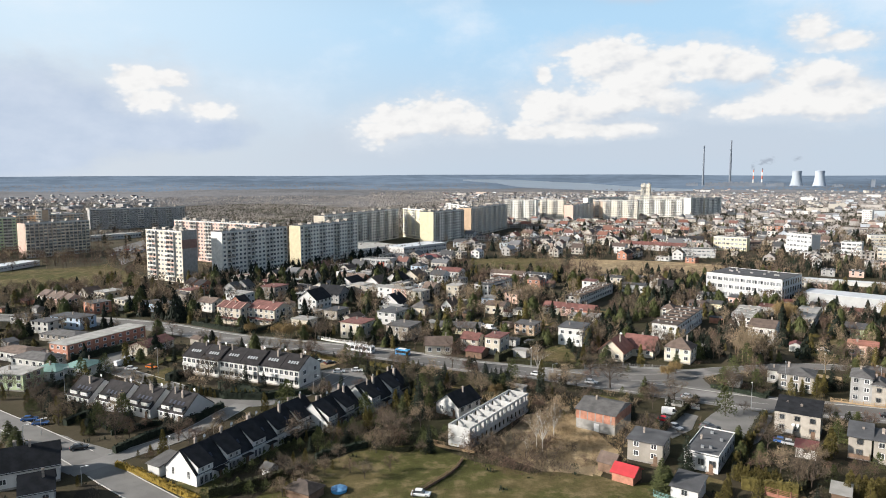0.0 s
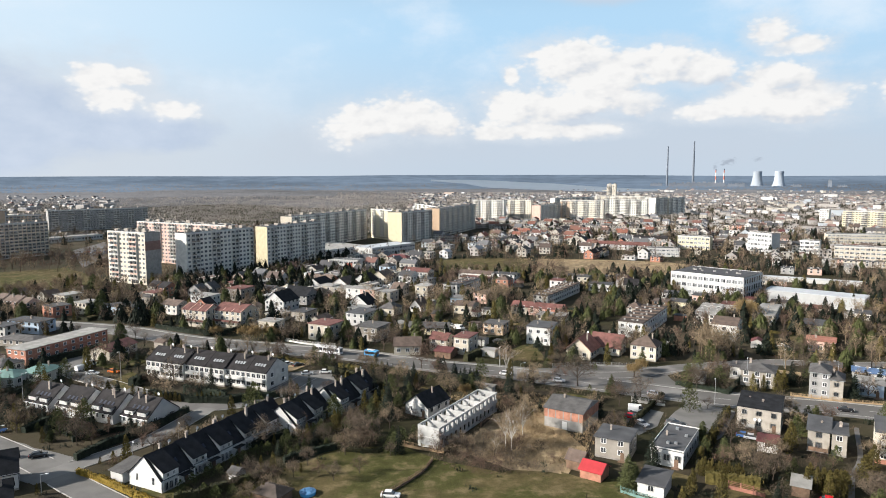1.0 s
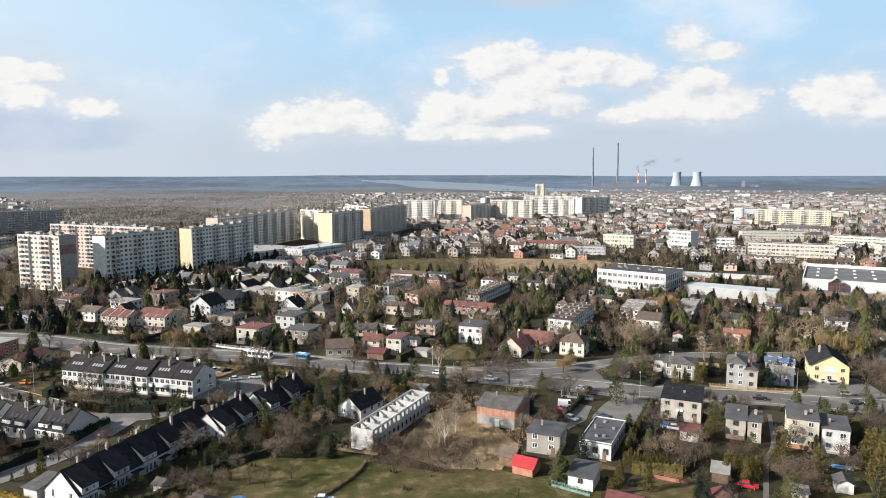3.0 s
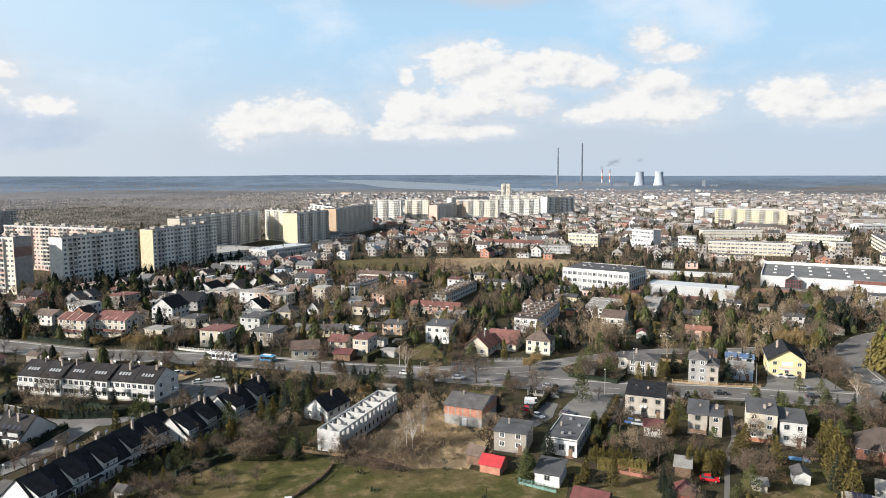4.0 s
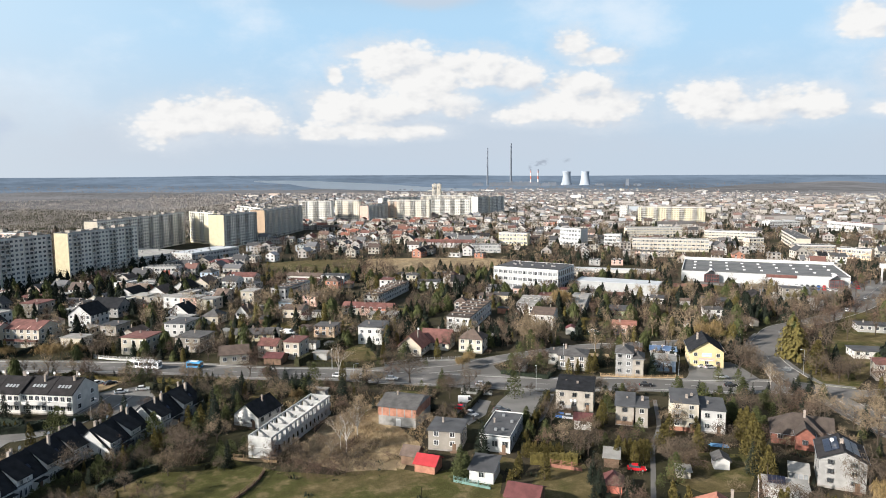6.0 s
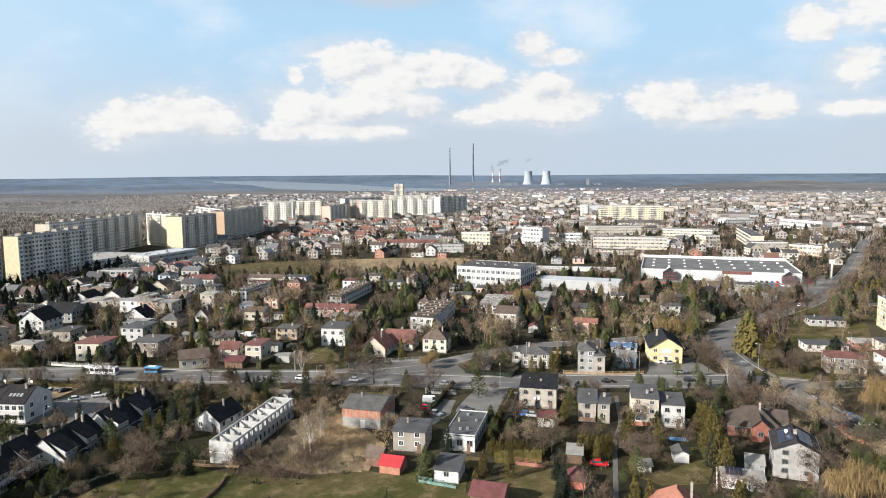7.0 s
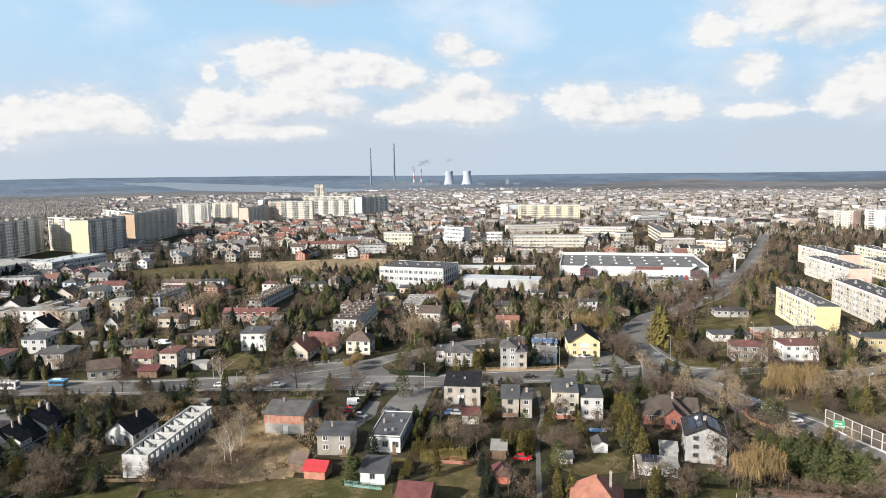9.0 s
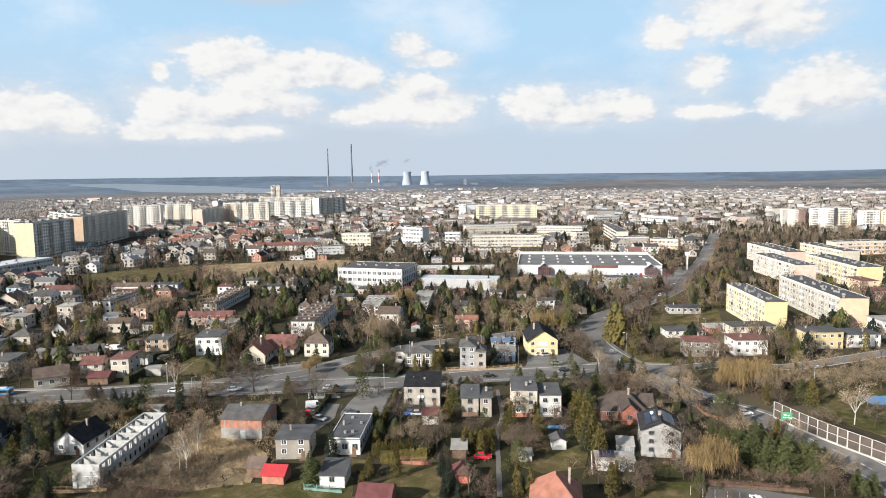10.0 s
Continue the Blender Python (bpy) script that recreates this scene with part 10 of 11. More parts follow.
def island(name, *stops):
    m = bpy.data.materials.new(name)
    m.use_nodes = True
    s = Nodes(m.node_tree)
    g = s.tree.nodes.new("ShaderNodeNewGeometry")
    col = s.ramp(g.outputs["Random Per Island"], *stops)
    s.tree.nodes[-1].color_ramp.interpolation = "CONSTANT"
    b = s.add("ShaderNodeBsdfPrincipled", Roughness=0.85)
    s.link(col, b.inputs["Base Color"])
    out = s.add("ShaderNodeOutputMaterial")
    s.link(b.outputs[0], out.inputs[0])
    return m


FAR_WALL = island("far_walls", (0.0, (0.60, 0.59, 0.57)), (0.17, (0.44, 0.41, 0.36)), (0.45, (0.36, 0.34, 0.32)), (0.84, (0.42, 0.34, 0.29)), (0.9, (0.42, 0.46, 0.50)))
FAR_ROOF = island("far_roofs", (0.0, (0.13, 0.13, 0.14)), (0.42, (0.145, 0.115, 0.105)), (0.66, (0.19, 0.12, 0.105)), (0.76, (0.24, 0.24, 0.25)), (0.93, (0.46, 0.47, 0.48)))


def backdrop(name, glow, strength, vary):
    """Woods so far away that the bright air before them is painted in, as a glow of its colour."""
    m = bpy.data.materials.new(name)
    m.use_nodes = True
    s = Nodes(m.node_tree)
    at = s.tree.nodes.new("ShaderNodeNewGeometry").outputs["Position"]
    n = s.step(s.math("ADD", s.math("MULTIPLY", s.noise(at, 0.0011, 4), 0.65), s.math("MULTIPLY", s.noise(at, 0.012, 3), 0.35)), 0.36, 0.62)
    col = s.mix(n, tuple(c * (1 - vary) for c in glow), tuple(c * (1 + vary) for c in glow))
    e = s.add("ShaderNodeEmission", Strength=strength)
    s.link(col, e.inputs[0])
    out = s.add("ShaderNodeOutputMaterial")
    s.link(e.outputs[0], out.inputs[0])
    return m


# glow colours hold the haze: bluer over conifers, greyer over bare woods
FAR_WOOD = backdrop("far_conifer_haze_glow", (0.118, 0.155, 0.205), 1.0, 0.22)
FAR_BARE = backdrop("far_bare_haze_glow", (0.142, 0.142, 0.148), 1.0, 0.3)
# paler than the near twigs: the lighter colour stands in for haze
BARE_WOOD = surface("haze_paled_wood", (0.25, 0.225, 0.205), 0.95, 0.2, 0.006, 0.1, 0.0)

# houses of the middle distance, still things of their own
mid_rnd = random.Random(9)
made = tries = 0
while made < 225 and tries < 12000:
    tries += 1
    a, r = radians(mid_rnd.uniform(-30, 54)), mid_rnd.choice((mid_rnd.uniform(290, 450), mid_rnd.uniform(330, 960)))
    x, y = r * math.sin(a), r * math.cos(a)
    if a < radians(-6) and r > 440 or r < 330 and (a > radians(14) or a < radians(-16)):
        continue
    # a short row along one street, its houses touching or a gap apart
    n, turn = mid_rnd.choice((1, 1, 2, 3, 4, 5, 6)), -31 + mid_rnd.gauss(0, 3) + mid_rnd.choice((0, 0, 90))
    w, d, high = mid_rnd.uniform(6.5, 10), mid_rnd.uniform(8, 10), mid_rnd.uniform(3.4, 6.2)
    step = w + (0.05 if n > 2 else mid_rnd.uniform(2, 5))
    ways = [(x + math.cos(radians(turn)) * step * (k - (n - 1) / 2), y + math.sin(radians(turn)) * step * (k - (n - 1) / 2)) for k in range(n)]
    if not all(clear_of(p, q, 6.0) for p, q in ways):
        continue
    kind = mid_rnd.choice(("flat", "flat", "flat", "gable", "gable", "hip")) if n < 3 else mid_rnd.choice(("flat", "flat", "gable"))
    tiles = ("salmon", "red", "salmon", "brown") if r > 720 and 3 < math.degrees(a) < 19 else ("brown", "red", "grey", "dark", "slate", "brown", "maroon")
    top, ridge, rise = mid_rnd.choice(("felt", "grey", "paleflat")) if kind == "flat" else mid_rnd.choice(tiles), "x" if n > 2 else mid_rnd.choice("xy"), mid_rnd.uniform(2.0, 3.6)
    for p, q in ways:
        house(p, q, turn, w, d, high + (mid_rnd.choice((0, 0, 0.5)) if n > 2 else 0), mid_rnd.choice(("white", "cream", "offwhite", "beige", "beige", "grey", "grey", "brick", "pink")), kind, top, rise, ridge, over=0.25, cols=2)
        made += 1
def outbuildings(n, az, rad):
    """Sheds and garages in the gardens."""
    done = tries = 0
    while done < n and tries < 4000:
        tries += 1
        a, r = radians(fill_rnd.uniform(*az)), fill_rnd.uniform(*rad)
        x, y = r * math.sin(a), r * math.cos(a)
        if clear_of(x, y, 3.2):
            house(x, y, -31 + fill_rnd.choice((0, 90)), fill_rnd.uniform(3, 6), fill_rnd.uniform(3, 5), fill_rnd.uniform(2.2, 2.8), fill_rnd.choice(("offwhite", "grey", "brown", "beige", "brick")), fill_rnd.choice(("flat", "gable", "shed")),
                  fill_rnd.choice(("felt", "paleflat", "grey", "maroon", "brown")), fill_rnd.uniform(0.5, 1.2), st=0, chim=0, name=fill_rnd.choice(("shed", "garage")), over=0.2, group="sheds and garages")
            done += 1


def garden_plots(n, az, rad):
    """Open lawns behind the houses, and clipped hedges along the plots."""
    rnd, done, tries = random.Random(55), 0, 0
    while done < n and tries < 5000:
        tries += 1
        a, r = radians(rnd.uniform(*az)), rnd.uniform(*rad)
        x, y = r * math.sin(a), r * math.cos(a)
        w, d = rnd.uniform(4, 8), rnd.uniform(4, 7)
        c, s = math.cos(radians(-31)), math.sin(radians(-31))
        ring = [(x + u * c - v * s, y + u * s + v * c) for u, v in ((-w, -d), (w, -d), (w, d), (-w, d))]
        if not (clear_of(x, y, min(w, d) * 0.8) and all(clear_of(p, q, 0.4) for p, q in ring)):
            continue
        done += 1
        if done % 3:
            patch("lawn", ring, LAWN if done % 4 else DRYGRASS, "worn lawn of a back garden", 0.03, "lawn")
        k = rnd.randrange(4)
        hedge([ring[k], ring[(k + 1) % 4], ring[(k + 2) % 4]][:rnd.choice((2, 3))], rnd.uniform(1.3, 2.4), rnd.uniform(0.9, 1.4), rnd.choice((SPRUCE, HEDGE, HEDGE, THUJA)), "clipped evergreen hedge along a garden plot", done)


def town_houses(n, az, rad, seed, label, tops):
    """The many houses of the town beyond the gardens: walls, windows, roofs and chimneys of each, joined by matter."""
    rnd = random.Random(seed)
    W, R, G = bmesh.new(), bmesh.new(), bmesh.new()
    done = tries = 0
    while done < n and tries < n * 30:
        tries += 1
        a, r = radians(rnd.uniform(*az)), rnd.uniform(*rad)
        x, y = r * math.sin(a), r * math.cos(a)
        if not clear_of(x, y, 4.5):
            continue
        done += 1
        w, d, h = rnd.uniform(8, 13), rnd.uniform(7, 10), rnd.choice((3.2, 5.5, 6.0, 6.4))
        t = radians(-31 + rnd.gauss(0, 5) + rnd.choice((0, 90)))
        M = Matrix.Translation((x, y, 0)) @ Matrix.Rotation(t, 4, "Z")
        flat = rnd.random() < 0.3
        rise, o = (0.3 if flat else rnd.uniform(2.2, 4.0)), 0.4
        q = [W.verts.new(M @ Vector(p)) for p in ((-w / 2, -d / 2, -0.2), (w / 2, -d / 2, -0.2), (w / 2, d / 2, -0.2), (-w / 2, d / 2, -0.2), (-w / 2, -d / 2, h), (w / 2, -d / 2, h), (w / 2, d / 2, h), (-w / 2, d / 2, h), (-w / 2, 0, h + rise - 0.1), (w / 2, 0, h + rise - 0.1))]
        for f in ((0, 1, 5, 4), (1, 2, 6, 9, 5), (2, 3, 7, 6), (3, 0, 4, 8, 7), (4, 5, 9, 8), (6, 7, 8, 9)):
            W.faces.new([q[i] for i in f])
        e = [R.verts.new(M @ Vector(p)) for p in ((-w / 2 - o, -d / 2 - o, h - 0.15), (w / 2 + o, -d / 2 - o, h - 0.15), (w / 2 + o, d / 2 + o, h - 0.15), (-w / 2 - o, d / 2 + o, h - 0.15), (-w / 2 - o, 0, h + rise), (w / 2 + o, 0, h + rise))]
        for f in ((0, 1, 5, 4), (2, 3, 4, 5), (3, 2, 1, 0)):
            R.faces.new([e[i] for i in f])
        for _ in range(2):
            u, v = rnd.uniform(-w * 0.35, w * 0.35), rnd.uniform(-1, 1)
            c = [W.verts.new(M @ Vector((u + i * 0.4, v + j * 0.3, z))) for z in (h, h + rise + 0.8) for i, j in ((-1, -1), (1, -1), (1, 1), (-1, 1))]
            for f in ((0, 1, 5, 4), (1, 2, 6, 5), (2, 3, 7, 6), (3, 0, 4, 7), (4, 5, 6, 7)):
                W.faces.new([c[i] for i in f])
        for face in range(4):
            span, out = (w, d)[face % 2], (d, w)[face % 2] / 2 + 0.05
            turn = Matrix.Rotation(math.pi / 2 * face, 4, "Z")
            for k in range(3 if span > 9 else 2):
                cx = (k + 0.5) * span / (3 if span > 9 else 2) - span / 2
                for z in (1.2, 4.0) if h > 5 else (1.2,):
                    G.faces.new([G.verts.new(M @ turn @ Vector((cx + i * 0.75, -out, z + j))) for i, j in ((-1, 0), (1, 0), (1, 1.4), (-1, 1.4))])
        TAKEN.append((x, y, 0.45 * math.hypot(w, d)))
    ob = new("town_houses")
    tagged(ob, label, "houses", "", "stuff")
    for name, bm, mat in (("walls", W, FAR_WALL), ("roofs", R, tops), ("windows", G, GLASS)):
        tagged(part(name, bm, mat, ob), kind="stuff")


RED_ROOFS = island("far_red_roofs", (0.0, (0.21, 0.082, 0.055)), (0.45, (0.16, 0.072, 0.052)), (0.7, (0.12, 0.075, 0.06)), (0.9, (0.08, 0.08, 0.085)))
DARK_ROOFS = island("town_roofs", (0.0, (0.055, 0.055, 0.058)), (0.35, (0.085, 0.062, 0.052)), (0.6, (0.15, 0.075, 0.06)), (0.82, (0.12, 0.12, 0.125)), (0.96, (0.34, 0.34, 0.35)))
town_houses(95, (2, 21), (690, 1010), 61, "houses with orange-red tiled roofs below the flats", RED_ROOFS)
town_houses(185, (-2, 52), (570, 1000), 62, "houses of the town with dark and red-brown roofs", DARK_ROOFS)
town_houses(32, (-17, 1), (390, 560), 63, "houses below the flats with dark and red-brown roofs", DARK_ROOFS)
garden_plots(75, (-34, 58), (205, 430))
outbuildings(60, (-34, 60), (230, 480))
fill(650, (12, 64), (268, 520), GARDEN + ("spruce", "bare", "bare"), 5.0, 11.0, 0.4)
fill(240, (-36, 62), (165, 270), GARDEN, 3.0, 9.0)
fill(150, (-36, 62), (150, 265), ("shrub", "shrub", "thuja", "dome"), 1.5, 3.5, 0.3)
fill(1750, (-36, 64), (270, 520), GARDEN, 4.0, 10.0, 0.4)
fill(1700, (-36, 64), (500, 950), ("bare", "bare", "pale", "pale", "bare", "spruce"), 6.0, 12.0, 1.0)
fill(120, (10, 62), (150, 500), ("spruce", "pine", "dome", "thuja"), 3.0, 7.5, 0.3)
fill(60, (-34, 4), (205, 300), ("spruce", "spruce", "dome", "thuja", "bare"), 3.0, 8.0, 0.3)
fill(130, (-22, 24), (275, 480), ("spruce", "spruce", "dome", "thuja", "pine", "bare"), 3.0, 8.0, 0.3)
fill(150, (-19, -3), (395, 480), ("spruce", "spruce", "spruce", "bare", "pine"), 7.0, 13.0, 0.3)
for k in range(46):
    q = k / 45
    x, y = -140 + 78 * q + fill_rnd.uniform(-3, 3), 437 + 128 * q + fill_rnd.uniform(-4, 4)
    plant("spruce" if k % 4 else "bare", x + 9, y - 3, fill_rnd.uniform(6, 13))
fill(330, (-8, 60), (560, 960), ("spruce", "spruce", "pine", "bare"), 5.0, 9.0, 0.5)
fill(330, (-35, -17), (370, 720), ("bare", "pale", "bare", "pale"), 7.0, 12.0, 0.4)
fill(30, (42, 62), (150, 420), ("bare", "pale", "bare"), 6.0, 11.0)


def join_beyond():
    """The trees too far off to pick apart, one mesh for each kind of matter."""
    heaps = {}
    for pick, m in BEYOND:
        for c in pick.children or (pick,):
            me = c.data
            if me is None:
                continue
            v = np.empty(len(me.vertices) * 3, np.float32)
            me.vertices.foreach_get("co", v)
            M = np.array(m)
            v = v.reshape(-1, 3) @ M[:3, :3].T + M[:3, 3]
            heaps.setdefault(me.materials[0].name, []).append((v, me))
    corners = {}
    for name, bits in heaps.items():
        verts, faces, slot, n = [], [], [], 0
        for v, me in bits:
            verts.append(v)
            if me.name not in corners:
                corners[me.name] = [tuple(p.vertices) for p in me.polygons], [p.material_index for p in me.polygons]
            faces += [[n + i for i in p] for p in corners[me.name][0]]
            slot += corners[me.name][1]
            n += len(v)
        second = bits[0][1].materials[1] if len(bits[0][1].materials) > 1 else None
        me = bpy.data.meshes.new("background_trees")
        me.from_pydata(np.concatenate(verts).tolist(), [], faces)
        me.materials.append(bpy.data.materials[name])
        if second:
            me.materials.append(second)
            me.polygons.foreach_set("material_index", slot)
        tagged(new("background_trees", me), f"garden trees farther off, {name.replace('_', ' ')}", "trees", "", "stuff")


join_beyond()
for kind in (*KINDS.values(), *LOW.values(), FARTHER):
    for pick in kind:
        if pick not in FIRST:
            for o in (*pick.children, pick):
                bpy.data.objects.remove(o)
def near(cx, cy, r):
    return lambda x, y: math.hypot(x - cx, y - cy) < r and all((x - a) ** 2 + (y - b) ** 2 > q * q for a, b, q in TAKEN if q > 3)


tufts("dry_grass", "tall dry grass beside the building site", 6000, (4, 20), (150, 205), 0.9, DRYGRASS, 41, 7, near(36, 176, 19), 0.05, "grass")
tufts("dry_grass", "tall dry grass and weeds on the site", 5000, (2, 16), (150, 230), 1.1, DRYGRASS, 42, 7, near(28, 190, 24), 0.05, "grass")
tufts("site_scrub", "reddish bare scrub below the unfinished building", 1800, (2, 14), (150, 200), 0.9, TWIG_RED, 43, 14, near(19, 166, 14), 0.014, "scrub")
tufts("garden_scrub", "bare brown scrub and perennials in the gardens", 2600, (-36, 64), (140, 420), 1.5, TWIG, 31, 22, lambda x, y: clear_of(x, y, 0.3), 0.022, "scrub", wide=0.8)
tufts("garden_scrub", "reddish bare scrub in the gardens", 1300, (-36, 64), (140, 420), 1.5, TWIG_RED, 32, 22, lambda x, y: clear_of(x, y, 0.3), 0.022, "scrub", wide=0.8)
tufts("low_evergreens", "low dark evergreens and ivy in the gardens", 2200, (-36, 64), (140, 520), 1.2, SPRUCE, 33, 16, lambda x, y: clear_of(x, y, 0.3), 0.13, "scrub", wide=0.7)
far_houses(250, (47, 64), (850, 2500), 14, "houses scattered among the woods")
far_houses(1150, (0, 47), (850, 2500), 4, "the town's houses spread to the far woods")
far_houses(420, (12, 66), (1900, 3300), 5, "scattered pale houses at the edge of the woods")
far_houses(230, (-38, -23), (1250, 2600), 6, "scattered houses beyond the flats")
tufts("town_trees", "bare trees and scrub round the town houses", 4200, (-20, 62), (480, 1000), 6.5, TWIG, 35, 18, lambda x, y: clear_of(x, y, 0.5), 0.035, category="trees", wide=0.42)
tufts("town_evergreens", "dark evergreens round the town houses", 1500, (-20, 62), (420, 1000), 6.0, SPRUCE, 36, 14, lambda x, y: clear_of(x, y, 0.5), 0.10, category="trees", wide=0.25)
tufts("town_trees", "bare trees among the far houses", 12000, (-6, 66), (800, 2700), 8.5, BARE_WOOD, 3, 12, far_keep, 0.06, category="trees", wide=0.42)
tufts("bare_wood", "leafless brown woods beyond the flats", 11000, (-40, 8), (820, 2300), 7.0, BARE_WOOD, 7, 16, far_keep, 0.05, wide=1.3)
def off_lake(x, y):
    a, r = math.degrees(math.atan2(x, y)), math.hypot(x, y)
    return not (4.0 < a < 21 and 2350 < r)


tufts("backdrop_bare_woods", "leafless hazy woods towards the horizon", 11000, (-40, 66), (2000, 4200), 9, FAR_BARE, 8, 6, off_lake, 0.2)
def forest_edge(a):
    """Where the far forest begins, by bearing in degrees."""
    base = 3300 + 900 * max(0.0, min(1.0, (a - 33) / 12))
    return base + 130 * math.sin(a * 0.31) + 80 * math.sin(a * 0.93 + 1)


def in_forest(x, y):
    a, r = math.degrees(math.atan2(x, y)), math.hypot(x, y)
    return r > forest_edge(a) and not (0.5 < a < 21 and r < 4600)


tufts("backdrop_forest", "hazy blue forest along the horizon", 9000, (-50, 78), (3100, 4750), 7, FAR_WOOD, 9, 6, in_forest, 0.5)


def far_sheet(name, label, mat, rings, lift):
    """A sheet in glowing haze colour over the ground between rings; each ring is a function of the bearing."""
    bm = bmesh.new()
    n, rows = 180, []
    for q, ring in enumerate(rings):
        rows.append([])
        for k in range(n):
            a = -62 + 150 * k / (n - 1)
            r = ring(a)
            roll = 1 + 0.10 * math.sin(radians(a) * 5 + 1) + 0.06 * math.sin(radians(a) * 11)
            rows[-1].append(bm.verts.new((r * math.sin(radians(a)), r * math.cos(radians(a)), ground_height(r) * min(1.06, roll) + (lift if q else -0.5))))
    for a, b in zip(rows, rows[1:]):
        for k in range(n - 1):
            bm.faces.new((a[k], a[k + 1], b[k + 1], b[k]))
    bmesh.ops.recalc_face_normals(bm, faces=bm.faces)
    tagged(new(name, mesh_of(name, bm, mat)), label, "backdrop", "", "structure")


def woodland_edge(a):
    t = radians(a)
    return 1750 + 160 * math.sin(t * 9) + 110 * math.sin(t * 23 + 1) + 300 * max(0.0, math.sin(t * 1.6))


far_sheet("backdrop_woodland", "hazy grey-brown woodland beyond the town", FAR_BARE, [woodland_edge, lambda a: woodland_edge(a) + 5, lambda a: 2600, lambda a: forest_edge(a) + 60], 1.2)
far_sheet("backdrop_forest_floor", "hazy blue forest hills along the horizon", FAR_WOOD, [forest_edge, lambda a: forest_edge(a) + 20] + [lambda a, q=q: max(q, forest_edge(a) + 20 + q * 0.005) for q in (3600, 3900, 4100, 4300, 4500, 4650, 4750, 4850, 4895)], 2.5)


def lake():
    bm = bmesh.new()
    # a far and a near shore, by bearing and reach; a point at one end, a narrow arm at the other
    shores = ((1.8, 4510.0), (4.2, 4510.0), (6.5, 4460.0), (12.1, 4140.0), (16.6, 3610.0), (20.3, 3230.0)), ((1.8, 4410.0), (4.7, 4120.0), (6.7, 3530.0), (12.1, 2990.0), (16.6, 2750.0), (20.3, 2900.0))
    rows = []
    for shore in shores:
        row = []
        for (a0, r0), (a1, r1) in zip(shore, shore[1:]):
            row += [(a0 + (a1 - a0) * k / 8, r0 + (r1 - r0) * k / 8) for k in range(8)]
        rows.append(row + [shore[-1]])
    grid = []
    for t in (0.0, 0.25, 0.5, 0.75, 1.0):
        grid.append([])
        for (a0, r0), (a1, r1) in zip(*rows):
            a, r = radians(a0 + (a1 - a0) * t), r0 + (r1 - r0) * t
            grid[-1].append(bm.verts.new((r * math.sin(a), r * math.cos(a), ground_height(r) + 5.0)))
    for p, q in zip(grid, grid[1:]):
        for k in range(len(p) - 1):
            bm.faces.new((p[k], q[k], q[k + 1], p[k + 1]))
    tagged(new("lake", mesh_of("lake", bm, WATER)), "calm grey-blue lake before the forest", "lake", "", "structure")


lake()


def revolve(bm, rows, sides=16, x=0.0, y=0.0):
    rings = [[bm.verts.new((x + r * math.cos(2 * math.pi * i / sides), y + r * math.sin(2 * math.pi * i / sides), z)) for i in range(sides)] for r, z in rows]
    for a, b in zip(rings, rings[1:]):
        for i in range(sides):
            bm.faces.new((a[i], a[(i + 1) % sides], b[(i + 1) % sides], b[i]))
    bm.faces.new(rings[-1])


# base colours carry the blue cast of the distant air
FAR_CONCRETE = surface("haze_blue_concrete", (0.34, 0.38, 0.43), 0.9, 0.08, 0.01, 0.1, 0.0)
FAR_STACK = surface("haze_blue_stack", (0.15, 0.17, 0.20), 0.9, 0.08, 0.01, 0.1, 0.0)


def at(az, r):
    return r * math.sin(radians(az)), r * math.cos(radians(az))


def chimney_stack(az, r, high, width, banded=False):
    x, y = at(az, r)
    ob = new("power_station_chimney")
    ob.matrix_basis = pose(x, y, ground_height(r))
    tagged(ob, "red and white banded chimney of the power station" if banded else "tall slender grey power station chimney", "chimney", "power station")
    n = 5 if banded else 1
    for k in range(n):
        z0, z1 = high * k / n, high * (k + 1) / n
        bm = bmesh.new()
        revolve(bm, [(width * (1 - 0.45 * z / high), z) for z in (z0, (z0 + z1) / 2, z1)], 12)
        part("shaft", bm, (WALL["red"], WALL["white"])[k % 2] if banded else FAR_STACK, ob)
    bm = bmesh.new()
    revolve(bm, [(width * 0.60, high - 6), (width * 0.66, high), (width * 0.5, high + 2)], 12)
    part("crown_ring", bm, FAR_STACK, ob)


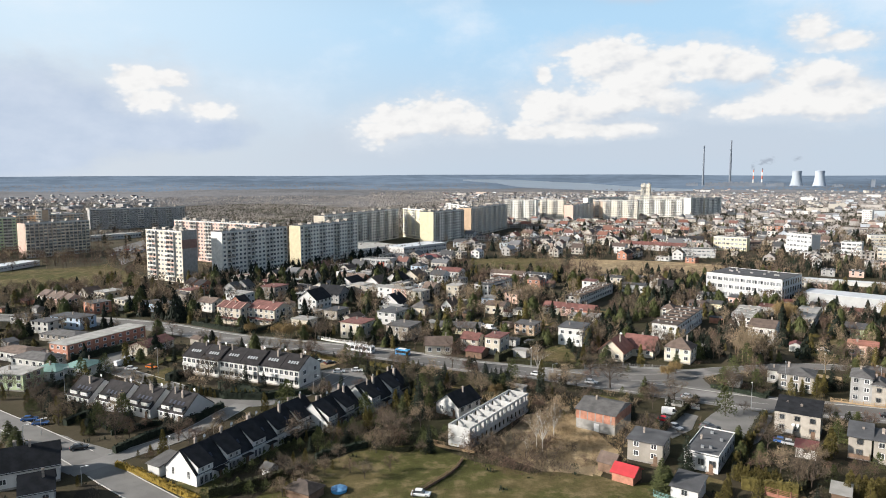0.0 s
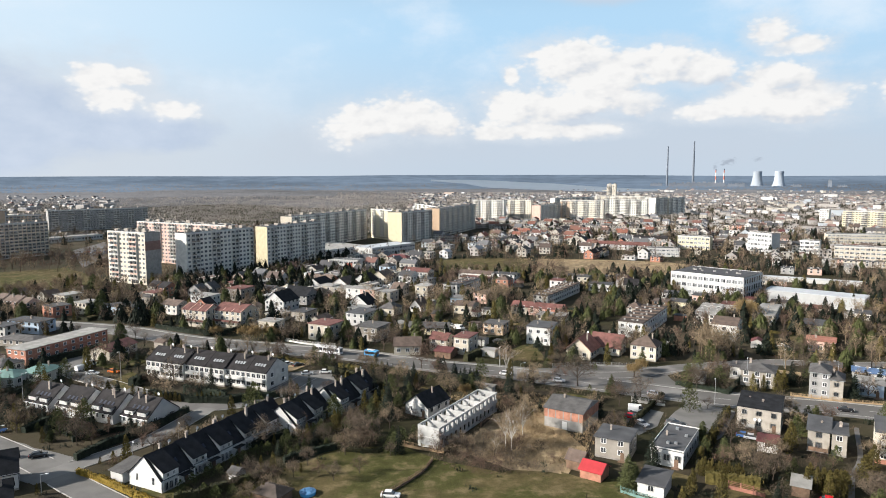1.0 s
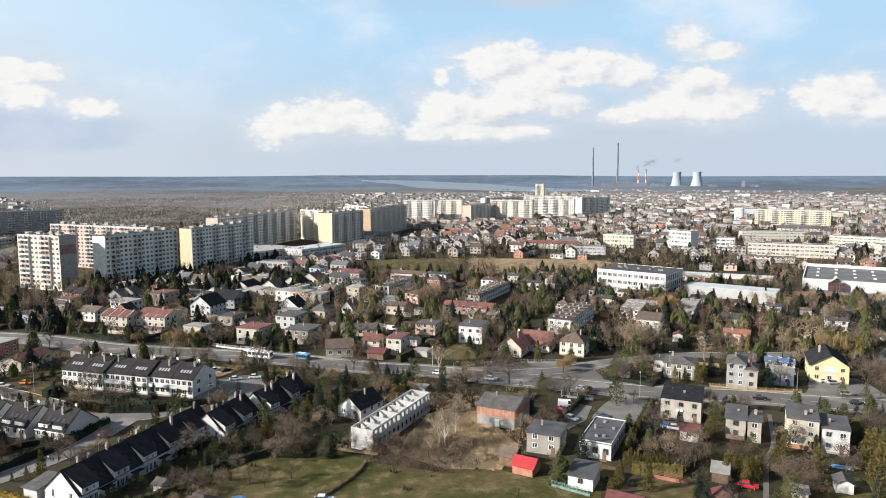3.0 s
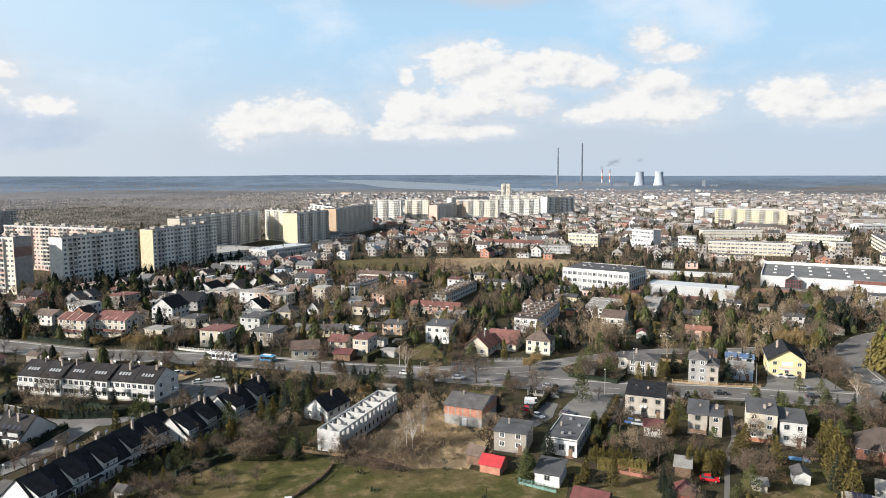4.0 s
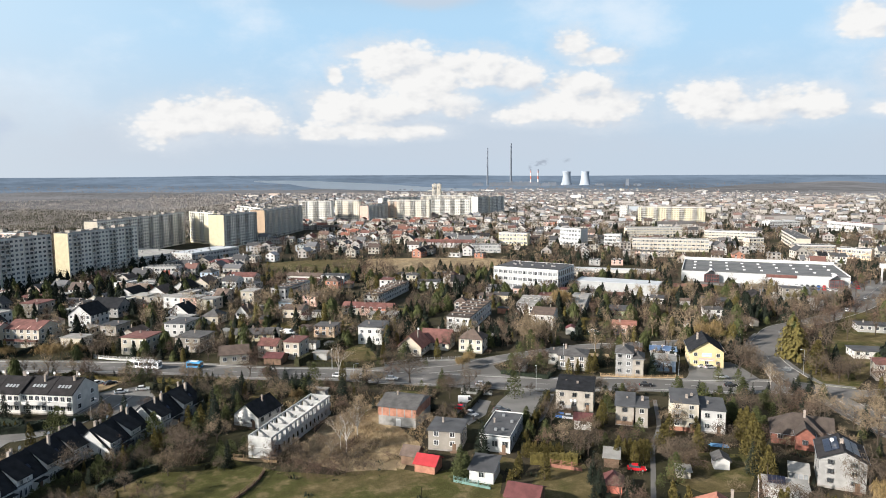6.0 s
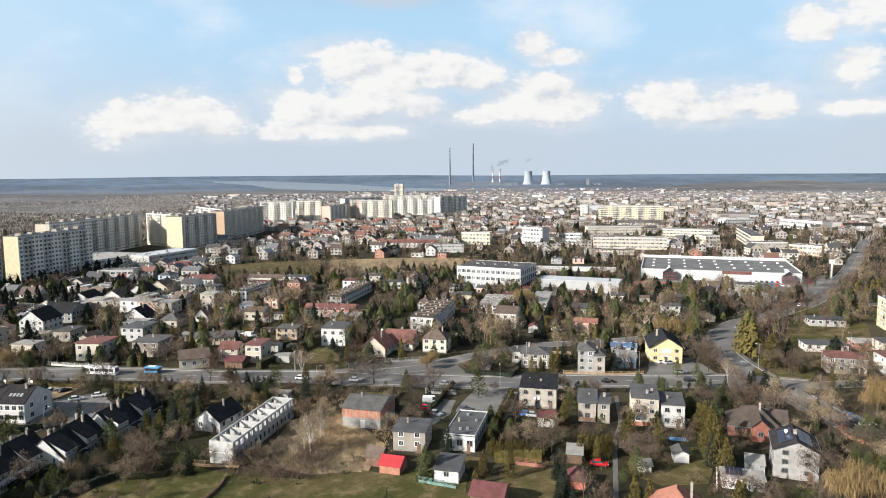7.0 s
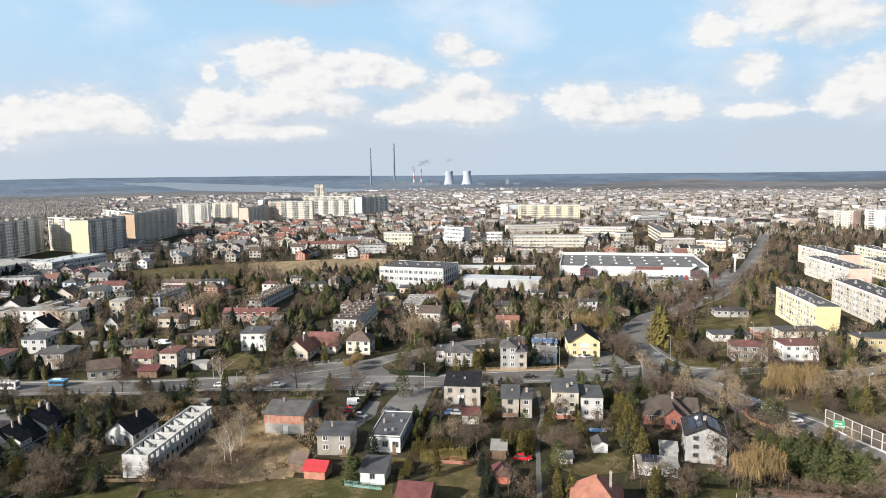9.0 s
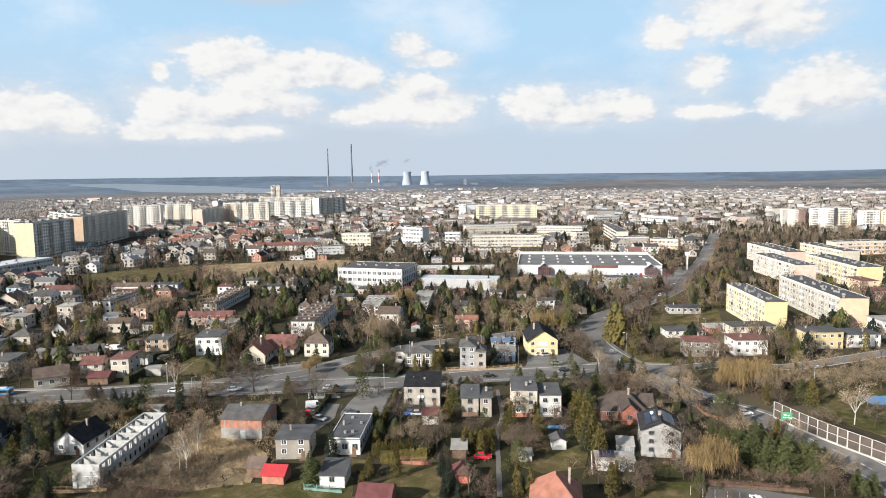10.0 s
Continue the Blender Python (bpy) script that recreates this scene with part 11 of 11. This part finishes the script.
def cooling_tower(az, r, high):
    x, y = at(az, r)
    ob = new("cooling_tower")
    ob.matrix_basis = pose(x, y, ground_height(r))
    tagged(ob, "pale concrete waisted cooling tower", "cooling tower", "power station")
    bm = bmesh.new()
    revolve(bm, [(high * k, high * z) for k, z in ((0.40, 0.06), (0.345, 0.25), (0.295, 0.5), (0.265, 0.72), (0.27, 0.85), (0.285, 1.0), (0.27, 0.995))], 28)
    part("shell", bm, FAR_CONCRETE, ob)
    bm = bmesh.new()
    for i in range(28):
        t = 2 * math.pi * i / 28
        tube(bm, (high * 0.42 * math.cos(t), high * 0.42 * math.sin(t), 0), (high * 0.40 * math.cos(t + 0.1), high * 0.40 * math.sin(t + 0.1), high * 0.065), 1.2, 1.0, 4)
    tagged(part("legs", bm, FAR_CONCRETE, ob), kind="stuff")


STATION = 3950
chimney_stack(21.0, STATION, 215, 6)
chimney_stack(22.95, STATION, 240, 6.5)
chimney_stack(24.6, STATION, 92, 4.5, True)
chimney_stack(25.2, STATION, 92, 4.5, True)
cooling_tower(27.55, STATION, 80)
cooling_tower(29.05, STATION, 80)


def plant_hall(az, r, w, d, h, mat, label):
    x, y = at(az, r)
    ob = new("power_station_hall")
    ob.matrix_basis = pose(x, y, ground_height(r), 0, 0, -az)
    tagged(ob, label, "industrial hall", "power station")
    part("wall", boxed(-w / 2, -d / 2, 0, w / 2, d / 2, h), mat, ob)
    bm = bmesh.new()
    for k in range(5):
        c = -w / 2 + (k + 0.5) * w / 5
        box(bm, c - w / 16, -d / 3, h, c + w / 16, d / 3, h + 4 + 3 * (k % 2))
    part("roof_monitors", bm, FAR_STACK, ob)


for az_, w_, h_ in ((20.2, 90, 26), (21.9, 150, 30), (23.4, 190, 38), (24.7, 120, 34), (25.9, 80, 24), (26.4, 60, 30), (30.2, 70, 15), (32.4, 25, 60), (33.2, 60, 12)):
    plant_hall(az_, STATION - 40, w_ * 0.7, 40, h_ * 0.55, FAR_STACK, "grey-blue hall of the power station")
